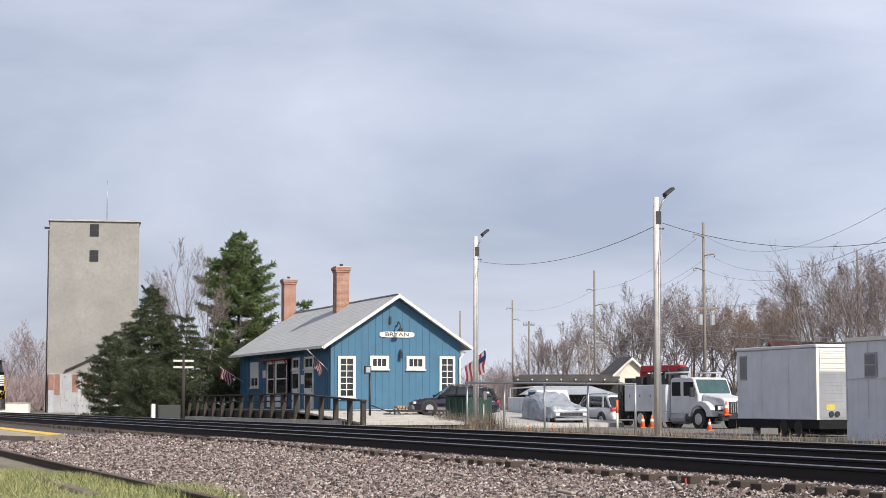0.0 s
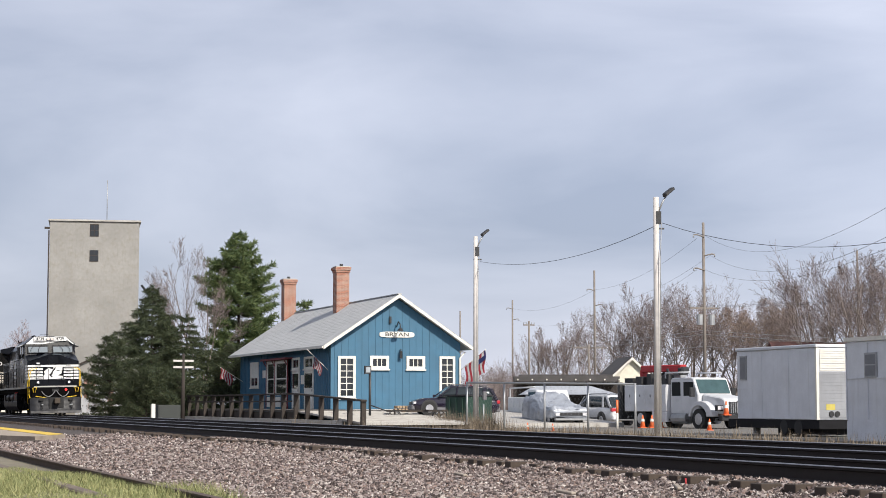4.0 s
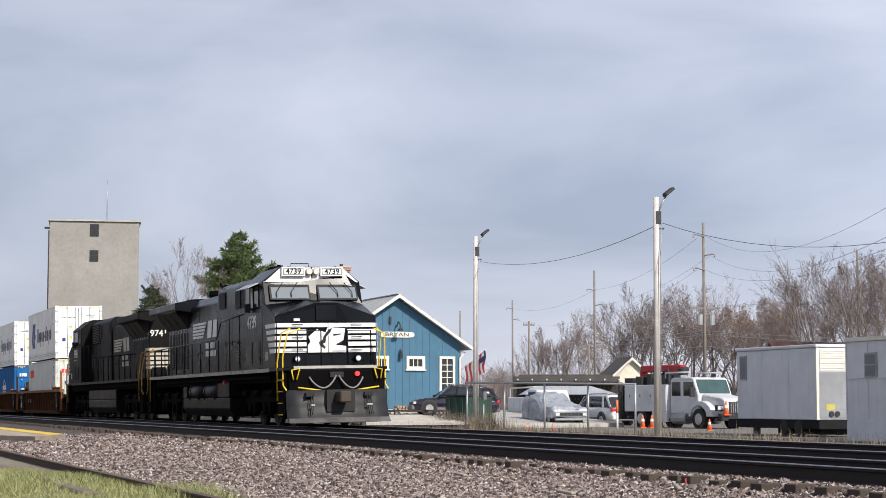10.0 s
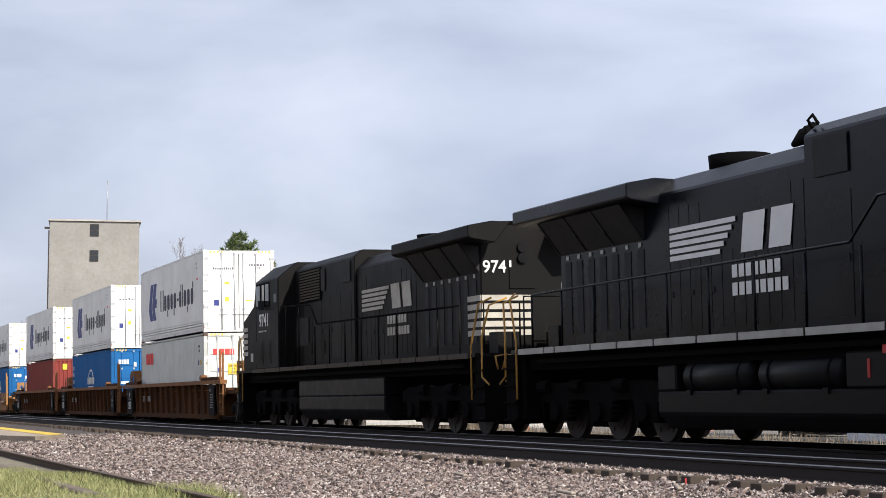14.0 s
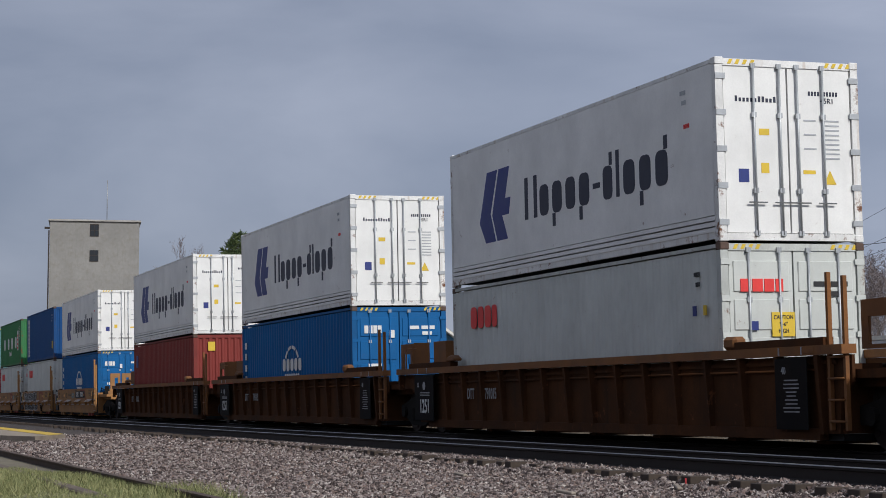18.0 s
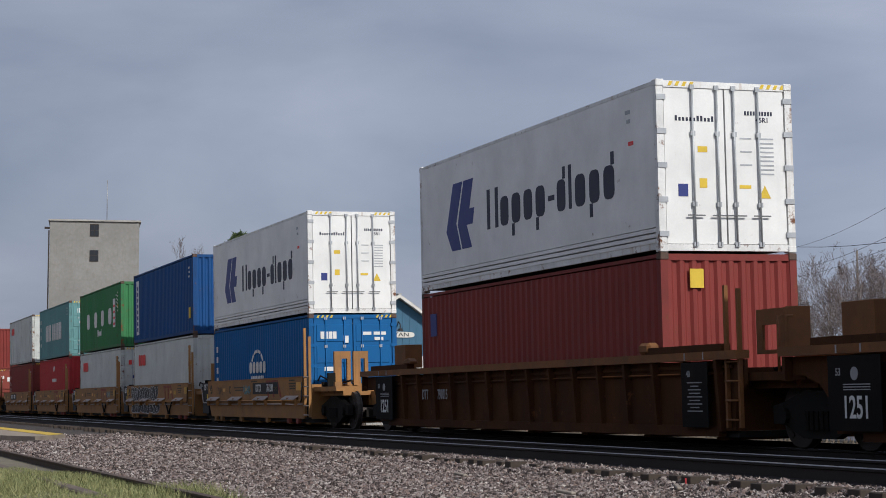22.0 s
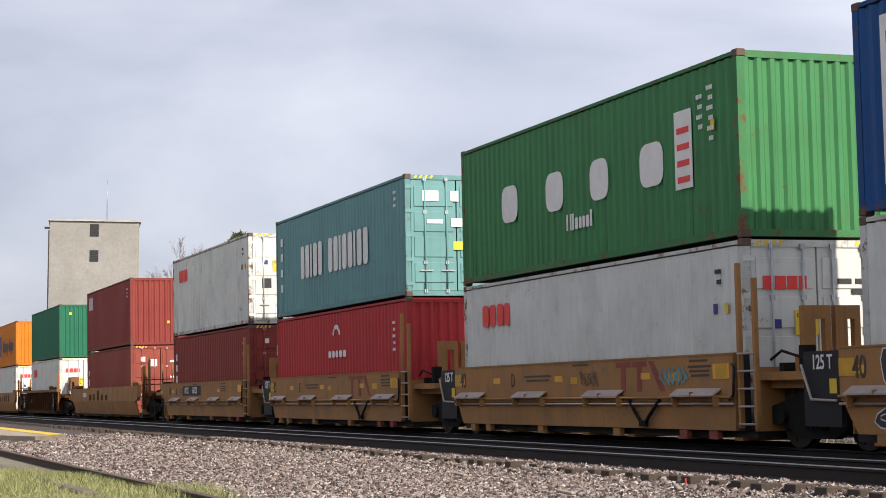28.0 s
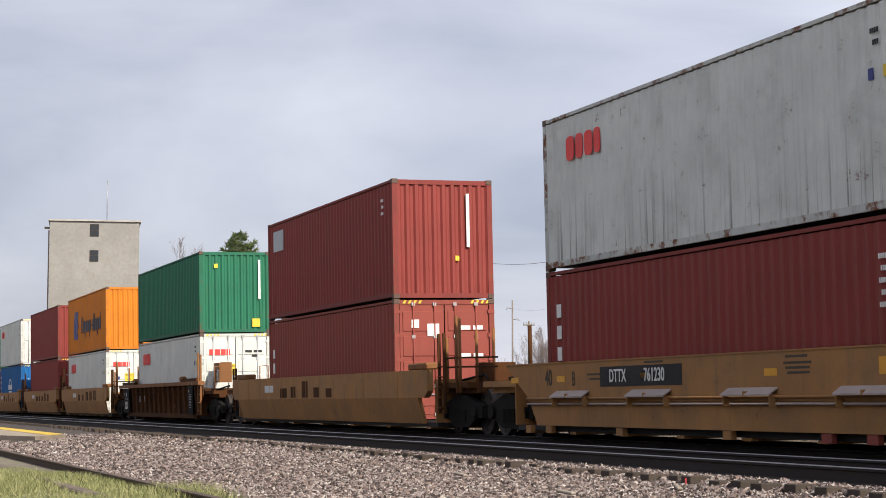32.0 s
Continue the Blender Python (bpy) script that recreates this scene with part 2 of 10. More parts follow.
def build_stones():
    """Loose ballast stones on the shoulder, denser where the bed comes close."""
    rng = np.random.default_rng(4)
    base = np.array([(1, 0, 0), (-1, 0, 0), (0, 1, 0), (0, -1, 0), (0, 0, 1), (0, 0, -1)], float)
    tri = np.array([(0, 2, 4), (2, 1, 4), (1, 3, 4), (3, 0, 4), (2, 0, 5), (1, 2, 5), (3, 1, 5), (0, 3, 5)])
    pts = []
    for x0, x1, per in ((-24, -11, 800), (-36, -24, 430), (-56, -36, 170)):
        y0, y1 = 4.0, 9.42
        n = int((x1 - x0) * (y1 - y0) * per)
        p = np.stack([rng.uniform(x0, x1, n), rng.uniform(y0, y1, n), np.zeros(n), (0.011 + 0.023 * rng.random(n) ** 1.7) * (1.0 if per > 200 else 1.5)], 1)
        # only what lies in the camera's fan is worth stones
        pts.append(p)
    # small stones lie between and round the tie ends
    n = 27000
    pts.append(np.stack([rng.uniform(-44, -11, n), rng.uniform(9.1, 9.86, n), np.zeros(n), rng.uniform(0.014, 0.038, n)], 1))
    p = np.concatenate(pts)
    keep = (p[:, 1] > 4.2) | (p[:, 0] < -18)
    p = p[keep]
    # most stones have slid off the tie ends
    on_tie = (np.abs((p[:, 0] + 8 + 0.2665) % 0.533 - 0.2665) < 0.15) & (p[:, 1] > 9.16)
    p = p[~on_tie | (rng.random(len(p)) < 0.42)]
    n = len(p)
    prof_y, prof_z = [0, 4.1, 6.0, 9.0, 9.3, 9.56, 16.7], [-0.385, -0.385, -0.35, -0.305, -0.285, -0.205, -0.20]
    p[:, 2] = np.interp(p[:, 1], prof_y, prof_z) + p[:, 3] * np.where(p[:, 1] > 9.1, 0.6, 0.25)
    jit = rng.uniform(0.55, 1.25, (n, 6, 1))
    v = base[None] * jit
    a, b, c = rng.uniform(0, 6.28, (3, n))
    def rot(ang, i, j):
        r = np.tile(np.eye(3), (n, 1, 1))
        r[:, i, i] = r[:, j, j] = np.cos(ang)
        r[:, i, j], r[:, j, i] = -np.sin(ang), np.sin(ang)
        return r
    rm = rot(a, 0, 1) @ rot(b, 1, 2) @ rot(c, 0, 2)
    v = np.einsum("nij,nkj->nki", rm, v * np.array([1.25, 1.0, 0.8])) * p[:, 3][:, None, None] + p[:, None, :3]
    faces = (tri[None] + 6 * np.arange(n)[:, None, None]).reshape(-1, 3)
    me = bpy.data.meshes.new("ballast_stones")
    me.from_pydata(v.reshape(-1, 3).tolist(), [], faces.tolist())
    m = bpy.data.materials.new("ballast_stone")
    m.use_nodes = True
    nt = m.node_tree
    bs = nt.nodes["Principled BSDF"]
    geo = nt.nodes.new("ShaderNodeNewGeometry")
    ramp = nt.nodes.new("ShaderNodeValToRGB")
    el = ramp.color_ramp.elements
    el[0].position, el[0].color = 0.0, (0.022, 0.015, 0.014, 1)
    el[1].position, el[1].color = 1.0, (0.52, 0.48, 0.45, 1)
    for at, c in ((0.28, (0.07, 0.052, 0.048, 1)), (0.5, (0.175, 0.140, 0.134, 1)), (0.62, (0.21, 0.145, 0.12, 1)), (0.78, (0.25, 0.215, 0.21, 1)), (0.92, (0.34, 0.29, 0.26, 1))):
        e = el.new(at)
        e.color = c
    nt.links.new(geo.outputs["Random Per Island"], ramp.inputs["Fac"])
    nt.links.new(ramp.outputs["Color"], bs.inputs["Base Color"])
    bs.inputs["Roughness"].default_value = 0.9
    me.materials.append(m)
    tagged(new("ballast_stones", me), "loose angular grey and brown ballast stones", "ballast", "", "stuff")


build_ground()
build_rails()
build_stones()

# ================= the station house =================
M_BLUE = mat("blue_siding_paint", (0.0426, 0.14, 0.2296), 0.6, vary=0.12, scale=1.2, grain=24, streak=0.2, streak_color=(0.025, 0.085, 0.13), per_piece=0.25)
M_TRIM = mat("white_trim_paint", (0.66, 0.64, 0.58), 0.6, vary=0.08, scale=2, grain=30, dirt=0.15)
M_SHINGLE = mat("grey_asphalt_shingle", (0.4148, 0.4209, 0.4209), 0.95, vary=0.10, scale=1.1, grain=16, bump=0.4, streak=0.08)
M_CURTAIN = mat("pale_blind", (0.62, 0.62, 0.58), 0.8, vary=0.1)
M_MAROON = mat("maroon_paint", (0.16, 0.03, 0.035), 0.6, vary=0.15)
M_WOODDK = mat("weathered_dark_wood", (0.042, 0.033, 0.028), 0.85, vary=0.3, scale=4, grain=40, streak=0.3, streak_color=(0.05, 0.04, 0.03), per_piece=0.35)
M_WOODPALE = mat("weathered_grey_pole", (0.54, 0.51, 0.485), 0.85, vary=0.15, scale=3, grain=35, streak=0.15, streak_color=(0.2, 0.17, 0.15))
M_DECK = mat("weathered_platform_boards", (0.075, 0.068, 0.062), 0.9, vary=0.25, scale=2, grain=30, per_piece=0.4)
M_TPOLE = mat("grey_brown_line_pole", (0.20, 0.175, 0.155), 0.9, vary=0.2, scale=3, grain=35)
M_IRON = mat("black_iron", (0.02, 0.02, 0.022), 0.5, vary=0.2)
GLASS = glass()


def brick_material():
    m = bpy.data.materials.new("red_chimney_brick")
    m.use_nodes = True
    nt = m.node_tree
    N, L = nt.nodes.new, nt.links.new
    b = nt.nodes["Principled BSDF"]
    tc, sep, add, com = N("ShaderNodeTexCoord"), N("ShaderNodeSeparateXYZ"), N("ShaderNodeMath"), N("ShaderNodeCombineXYZ")
    L(tc.outputs["Object"], sep.inputs["Vector"])
    L(sep.outputs["X"], add.inputs[0])
    L(sep.outputs["Y"], add.inputs[1])
    L(add.outputs["Value"], com.inputs["X"])
    L(sep.outputs["Z"], com.inputs["Y"])
    br = N("ShaderNodeTexBrick")
    br.inputs["Scale"].default_value = 1.0
    br.inputs["Brick Width"].default_value, br.inputs["Row Height"].default_value, br.inputs["Mortar Size"].default_value = 0.21, 0.075, 0.012
    br.inputs["Color1"].default_value = (0.33, 0.11, 0.06, 1)
    br.inputs["Color2"].default_value = (0.17, 0.06, 0.04, 1)
    br.inputs["Mortar"].default_value = (0.36, 0.29, 0.24, 1)
    L(com.outputs["Vector"], br.inputs["Vector"])
    n = N("ShaderNodeTexNoise")
    n.inputs["Scale"].default_value, n.inputs["Detail"].default_value = 2.6, 5.0
    L(tc.outputs["Object"], n.inputs["Vector"])
    r = N("ShaderNodeMapRange")
    r.inputs["From Min"].default_value, r.inputs["From Max"].default_value, r.inputs["To Max"].default_value = 0.52, 0.7, 0.45
    L(n.outputs["Fac"], r.inputs["Value"])
    mx = N("ShaderNodeMix")
    mx.data_type = "RGBA"
    mx.inputs["B"].default_value = (0.45, 0.30, 0.23, 1)
    L(r.outputs["Result"], mx.inputs["Factor"])
    L(br.outputs["Color"], mx.inputs["A"])
    L(mx.outputs["Result"], b.inputs["Base Color"])
    b.inputs["Roughness"].default_value = 0.9
    return m


M_BRICK = brick_material()
ST = (-101.5, 29.15)              # corner of the gable wall and the track side
SLOPE = 0.665
EAVE, BASE, GW, SLEN = 4.22, 0.36, 7.95, 22.8


def gable_top(y):
    return EAVE + 0.66 * min(y, GW - y)


def window(parent, face, a0, a1, z0, z1, cols, rows, depth=0.08, frame=0.13, blind=False):
    """face g: in the gable wall (a runs along y); s: in the track-side wall (a runs along x)."""
    def b(bm, u0, u1, v0, v1, d0, d1):
        if face == "g":
            box(bm, d0, d1, u0, u1, v0, v1)
        else:
            box(bm, u0, u1, -d1, -d0, v0, v1)
    fr = bmesh.new()
    for u0, u1, v0, v1 in ((a0, a1, z1 - frame, z1), (a0, a1, z0, z0 + frame), (a0, a0 + frame, z0 + frame, z1 - frame), (a1 - frame, a1, z0 + frame, z1 - frame)):
        b(fr, u0, u1, v0, v1, 0.0, depth)
    w = part("window", fr, M_TRIM, parent, "white-framed sash window")
    sill = bmesh.new()
    b(sill, a0 - 0.05, a1 + 0.05, z0 - 0.07, z0 - 0.004, 0, depth + 0.06)
    part("sill", sill, M_TRIM, w)
    iu0, iu1, iv0, iv1 = a0 + frame, a1 - frame, z0 + frame, z1 - frame
    for i in range(cols):
        for j in range(rows):
            p = bmesh.new()
            cw, rh = (iu1 - iu0) / cols, (iv1 - iv0) / rows
            b(p, iu0 + i * cw + 0.02, iu0 + (i + 1) * cw - 0.02, iv0 + j * rh + 0.02, iv0 + (j + 1) * rh - 0.02, 0.012, 0.02)
            part("pane", p, GLASS, w)
    def bar(*a):
        mu = bmesh.new()
        b(mu, *a)
        part("glazing_bar", mu, M_TRIM, w)
    for i in range(1, cols):
        u = iu0 + i * (iu1 - iu0) / cols
        bar(u - 0.022, u + 0.022, iv0, iv1, 0.012, 0.035)
    for j in range(1, rows):
        v = iv0 + j * (iv1 - iv0) / rows
        bar(iu0, iu1, v - 0.022, v + 0.022, 0.014, 0.037)
    if blind:
        p = bmesh.new()
        b(p, iu0, iu1, iv0 + (iv1 - iv0) * 0.35, iv1, 0.022, 0.03)
        part("blind", p, M_CURTAIN, w)


def flag(parent, base, tip, drop, canton=True, along=0.62, start=0.04):
    """A small striped flag that hangs in folds from a slanted staff."""
    st = rodpart("flag_staff", [base, tip], 0.018, M_TRIM, parent, "white wooden flag staff")
    b, t = Vector(base), Vector(tip)
    n = 9

    def cloth(u, f, proud=0.0):
        p = t.lerp(b, start + along * u)
        wob = 0.07 * math.sin(f * 6 + u * 5)
        return p + Vector((wob + proud, wob * 0.5 - proud, -drop * f * (1 - 0.12 * math.sin(u * 7))))
    strips = [("flag_stripe", k / n, (k + 1) / n, 1.0, M_RED_F if k % 2 == 0 else M_WHITE_F, 0.0) for k in range(n)]
    if canton:
        strips.append(("flag_canton", 0.0, 0.52, 0.42, M_NAVY_F, 0.014))
    for nm, u0, u1, reach, mt, proud in strips:
        bm = bmesh.new()
        rows = [(bm.verts.new(cloth(u0, reach * j / 6, proud)), bm.verts.new(cloth(u1, reach * j / 6, proud))) for j in range(7)]
        for r0, r1 in zip(rows, rows[1:]):
            bm.faces.new((r0[0], r0[1], r1[1], r1[0]))
        bmesh.ops.solidify(bm, geom=bm.faces[:], thickness=0.01)
        part(nm, bm, mt, st)


def build_station():
    s = thing("station_house", "blue board-and-batten station house with grey shingle roof", "house", pose(ST[0], ST[1], 0))
    # walls with thickness
    bm = bmesh.new()
    prism(bm, [(0, -0.5), (GW, -0.5), (GW, EAVE), (GW / 2, EAVE + 0.66 * GW / 2), (0, EAVE)], "x", -0.18, 0.0)
    part("gable_wall", bm, M_BLUE, s, "blue painted vertical boarding")
    bm = bmesh.new()
    prism(bm, [(0, -0.5), (GW, -0.5), (GW, EAVE), (GW / 2, EAVE + 0.66 * GW / 2), (0, EAVE)], "x", -SLEN, -SLEN + 0.18)
    part("gable_wall", bm, M_BLUE, s)
    boxpart("side_wall", (-SLEN + 0.18, -0.18, 0.0, 0.18, -0.5, EAVE), M_BLUE, s)
    boxpart("side_wall", (-SLEN + 0.18, -0.18, GW - 0.18, GW, -0.5, EAVE), M_BLUE, s)
    boxpart("floor", (-SLEN + 0.18, -0.18, 0.18, GW - 0.18, 0.1, 0.34), M_WOODDK, s)
    # battens on the gable and along the side
    openings = [(0.40, 1.46, 0.9, 3.42), (2.34, 3.49, 2.6, 3.45), (4.57, 5.72, 2.6, 3.45), (6.62, 7.60, 0.9, 3.45)]
    y = 0.22
    while y < GW - 0.1:
        top = gable_top(y) - 0.08
        spans = [(BASE, top)]
        for a0, a1, z0, z1 in openings:
            if a0 - 0.03 < y < a1 + 0.03:
                spans = [(BASE, z0), (z1, top)]
        for z0, z1 in spans:
            if z1 - z0 > 0.15:
                boxpart("batten", (0.0, 0.024, y - 0.024, y + 0.024, z0, z1), M_BLUE, s)
        y += 0.415
    for i in range(58):
        x = -0.3 - i * 0.41
        if x > -SLEN + 0.1 and not any(a - 0.06 < x < b + 0.06 for a, b in ((-8.7, -6.7), (-5.9, -3.5), (-19.8, -17.1), (-14.9, -8.8))):
            boxpart("batten", (x - 0.024, x + 0.024, -0.024, 0.0, BASE, EAVE - 0.25), M_BLUE, s)
    boxpart("corner_board", (-0.12, 0.03, -0.03, 0.0, -0.4, EAVE - 0.2), M_BLUE, s)
    # windows and doors
    window(s, "g", 0.40, 1.46, 0.97, 3.42, 2, 6, frame=0.15)
    window(s, "g", 2.34, 3.49, 2.67, 3.45, 3, 1, frame=0.17)
    window(s, "g", 4.57, 5.72, 2.67, 3.45, 3, 1, frame=0.17)
    window(s, "g", 6.62, 7.60, 0.97, 3.45, 2, 6, frame=0.14)
    window(s, "s", -19.6, -17.4, 1.75, 3.45, 2, 2, blind=True)
    for a0, a1 in ((-8.6, -6.9), (-5.75, -3.7)):
        window(s, "s", a0, a1, 2.75, 3.5, 2, 1)
        d = boxpart("door", (a0, a1, -0.06, 0.0, BASE, 2.7), M_TRIM, s, "white panelled door with glass")
        for k in range(2):
            boxpart("door_panel", (a0 + 0.18, a1 - 0.18, -0.075, -0.06, BASE + 0.2 + k * 1.05, BASE + 1.1 + k * 1.05), GLASS if k else M_CURTAIN, d)
        rodpart("door_handle", [(a1 - 0.1, -0.1, 1.4), (a1 - 0.1, -0.1, 1.55)], 0.02, M_IRON, d)
    # the bay with maroon posts and a small hood
    bay = boxpart("bay_window", (-14.3, -8.95, -0.26, 0.0, BASE, 1.2), M_BLUE, s, "blue and white projecting bay with a maroon hood")
    for x in (-14.3, -12.05, -8.95):
        boxpart("bay_post", (x - 0.05, x + 0.05, -0.30, -0.22, BASE, 3.42), M_MAROON, bay)
        rodpart("hood_bracket", [(x, -0.28, 3.05), (x, -0.40, 3.25), (x, -0.50, 3.42)], 0.035, M_MAROON, bay)
    for x0, x1, n in ((-14.24, -12.11, 2), (-11.99, -9.01, 2)):
        boxpart("pane", (x0 + 0.2, x1 - 0.2, -0.24, -0.22, 1.3, 3.2), GLASS, bay)
        for a, b, c0, c1 in ((x0, x1, 3.2, 3.4), (x0, x1, 1.2, 1.34), (x0, x0 + 0.24, 1.34, 3.2), (x1 - 0.24, x1, 1.34, 3.2)):
            boxpart("sash_frame", (a, b, -0.27, -0.20, c0, c1), M_TRIM, bay)
        boxpart("sash_bar", (x0 + 0.24, x1 - 0.24, -0.262, -0.241, 2.2, 2.28), M_TRIM, bay)
        for k in range(n):
            w_ = (x1 - x0) / n
            boxpart("base_panel", (x0 + w_ * k + 0.12, x0 + w_ * (k + 1) - 0.12, -0.275, -0.26, BASE + 0.1, 1.1), M_TRIM, bay)
    boxpart("bay_hood", (-14.9, -8.5, -0.55, 0.0, 3.42, 3.54), M_MAROON, bay)
    boxpart("notice_board", (-16.2, -15.3, -0.06, 0.0, 2.35, 2.85), M_TRIM, s)
    boxpart("notice_board", (-6.5, -5.75, -0.06, 0.0, 1.85, 2.4), M_TRIM, s)
    # roof: two slabs with white rake boards
    oh, ov, tail = 0.55, 0.62, 0.72
    zr = EAVE + 0.66 * GW / 2 + 0.12
    ze = zr - SLOPE * (GW / 2 + ov)
    for sgn in (-1, 1):
        yc = GW / 2
        e = yc + sgn * (GW / 2 + ov)
        bm = bmesh.new()
        prism(bm, [(yc, zr), (e, ze), (e, ze + 0.09), (yc, zr + 0.1)], "x", -SLEN - tail, oh)
        r = part("roof", bm, M_SHINGLE, s, "grey asphalt shingle roof")
        bm = bmesh.new()
        prism(bm, [(yc, zr - 0.12), (e, ze - 0.12), (e, ze + 0.07), (yc, zr + 0.08)], "x", oh, oh + 0.05)
        part("rake_board", bm, M_TRIM, r)
        bm = bmesh.new()
        box(bm, -SLEN - tail, oh, min(e, e + sgn * 0.09), max(e, e + sgn * 0.09), ze - 0.06, ze + 0.06)
        part("gutter", bm, M_TRIM, r)
        bm = bmesh.new()
        prism(bm, [(yc, zr - 0.03), (e, ze - 0.03), (e, ze - 0.06), (yc, zr - 0.06)], "x", 0.02, oh - 0.01)
        part("soffit", bm, M_TRIM, r)
        for k in range(26):
            yy = k / 26
            a, b = yc + (e - yc) * yy, yc + (e - yc) * (yy + 1 / 26)
            za, zb = zr + (ze - zr) * yy + 0.1, zr + (ze - zr) * (yy + 1 / 26) + 0.1
            bm = bmesh.new()
            prism(bm, [(a, za - 0.003), (b, zb - 0.003), (b, zb + 0.008), (a, za + 0.003)], "x", -SLEN - tail - 0.01, oh + 0.01)
            part("shingle_course", bm, M_SHINGLE, r)
    boxpart("ridge_cap", (-SLEN - tail - 0.01, oh + 0.02, GW / 2 - 0.13, GW / 2 + 0.13, zr + 0.07, zr + 0.125), M_SHINGLE, s)
    rodpart("downpipe", [(0.06, GW - 0.05, 3.75), (0.06, GW + 0.25, 3.7), (0.06, GW - 0.05, 3.35), (0.06, GW - 0.05, 0.4)], 0.06, M_TRIM, s)
    # chimneys
    for cx, cy, top in ((-9.5, 3.36, 9.3), (-23.15, 3.5, 9.4)):
        bm = bmesh.new()
        box(bm, cx - 0.42, cx + 0.42, cy - 0.42, cy + 0.42, 5.2, top - 0.35)
        box(bm, cx - 0.47, cx + 0.47, cy - 0.47, cy + 0.47, top - 0.35, top - 0.2)
        box(bm, cx - 0.52, cx + 0.52, cy - 0.52, cy + 0.52, top - 0.2, top)
        ch = part("chimney", bm, M_BRICK, s, "red brick chimney with a corbelled top", 0.012)
        boxpart("chimney_cap", (cx - 0.45, cx + 0.45, cy - 0.45, cy + 0.45, top + 0.002, top + 0.06), M_CONC, ch)
        rodpart("flue", [(cx, cy, top + 0.05), (cx, cy, top + 0.22)], 0.11, M_IRON, ch)
    rodpart("roof_vent", [(-16.5, 2.0, 5.0), (-16.5, 2.0, 5.62)], 0.07, M_IRON, s)
    # sign, gable lamp and small brackets
    bm = bmesh.new()
    pts = []
    for k in range(24):
        a = 2 * math.pi * k / 24
        ca, sa = math.cos(a), math.sin(a)
        pts.append((3.98 + 1.08 * (abs(ca) ** 0.4) * (1 if ca > 0 else -1), 4.70 + 0.17 * (abs(sa) ** 0.6) * (1 if sa > 0 else -1)))
    prism(bm, pts, "x", 0.03, 0.07)
    sg = part("name_sign", bm, M_TRIM, s, "white oval name board with dark letters")
    me = lettering("BRYAN", 0.22, M_IRON, 1.5)
    part("sign_letters", me, None, sg, "", m=pose(0.075, 3.98, 4.70, 0, 0, 90))
    rodpart("gooseneck_lamp", [(0.02, 3.98, 5.15), (0.3, 3.98, 5.45), (0.62, 3.98, 5.3), (0.68, 3.98, 5.05)], 0.03, M_IRON, s, "black gooseneck lamp")
    bm = bmesh.new()
    tube(bm, (0.68, 3.98, 5.08), (0.68, 3.98, 4.9), 0.05, 10, 0.2)
    part("lamp_shade", bm, M_IRON, s)
    bm = bmesh.new()
    tube(bm, (0.2, 4.18, 3.3), (0.2, 4.18, 3.75), 0.1, 8, 0.08)
    tube(bm, (0.02, 4.18, 3.8), (0.25, 4.18, 3.8), 0.03)
    part("wall_lantern", bm, M_IRON, s, "black iron wall lantern")
    bm = bmesh.new()
    box(bm, 0.03, 0.12, 3.5, 3.62, 5.35, 5.75)
    part("wall_bracket", bm, M_IRON, s)
    flag(s, (-0.59, -0.02, 2.62), (-1.35, -1.1, 3.84), 0.75, False, 0.36, 0.34)
    flag(s, (-21.9, -0.05, 2.2), (-22.6, -1.5, 3.2), 0.8, False, 0.5)
    flag(s, (0.03, GW - 0.05, 2.6), (0.5, GW + 1.45, 3.9), 1.35, True, 0.75)
    return s


M_RED_F = mat("flag_red", (0.30, 0.03, 0.045), 0.8, vary=0.1)
M_WHITE_F = mat("flag_white", (0.45, 0.45, 0.46), 0.8, vary=0.1)
M_NAVY_F = mat("flag_navy", (0.02, 0.03, 0.12), 0.8, vary=0.1)
build_station()


def build_platform():
    # raised timber walk along the track side, with a ramp at its near end
    w = thing("platform_walk", "raised grey timber platform along the station", "platform", pose(-89.9, 24.4, 0))
    for i in range(52):
        x = 12.0 - 0.8 * i
        z = BASE - 0.02 if x < 0 else BASE - 0.02 - x * 0.045
        boxpart("deck_plank", (x - 0.79, x, -0.4, 4.72, z - 0.1, z), M_CONC if x > 0 else M_DECK, w)
    boxpart("deck_skirt", (-29.5, 0, -0.36, -0.3, -0.5, BASE - 0.13), M_WOODDK, w)
    boxpart("platform_kerb", (-30.5, 9.0, -0.95, -0.62, -0.5, -0.12), M_CONC, w, "pale concrete kerb")
    f = thing("platform_fence", "low dark timber post and rail fence with sloping end", "fence", pose(-89.9, 23.9, 0))
    xs = [-28.6 + 2.4 * i for i in range(12)] + [0.3, 2.5, 5.0, 7.5, 9.8, 11.9]
    for i, x in enumerate(xs):
        top = 1.12 if x < 0 else 1.12 - x * 0.03
        boxpart("post", (x - 0.11, x + 0.11, -0.11, 0.11, -0.5, top), M_WOODDK, f, bevel=0.01)
    boxpart("top_rail", (-28.8, 0.0, -0.16, 0.12, 1.12, 1.2), M_WOODDK, f)
    bm = bmesh.new()
    prism(bm, [(0.0, 1.125), (12.1, 0.75), (12.1, 0.83), (0.0, 1.205)], "y", -0.16, 0.12)
    part("top_rail", bm, M_WOODDK, f)
    boxpart("mid_rail", (-28.8, 0.0, -0.15, -0.112, 0.74, 0.82), M_WOODDK, f)


build_platform()



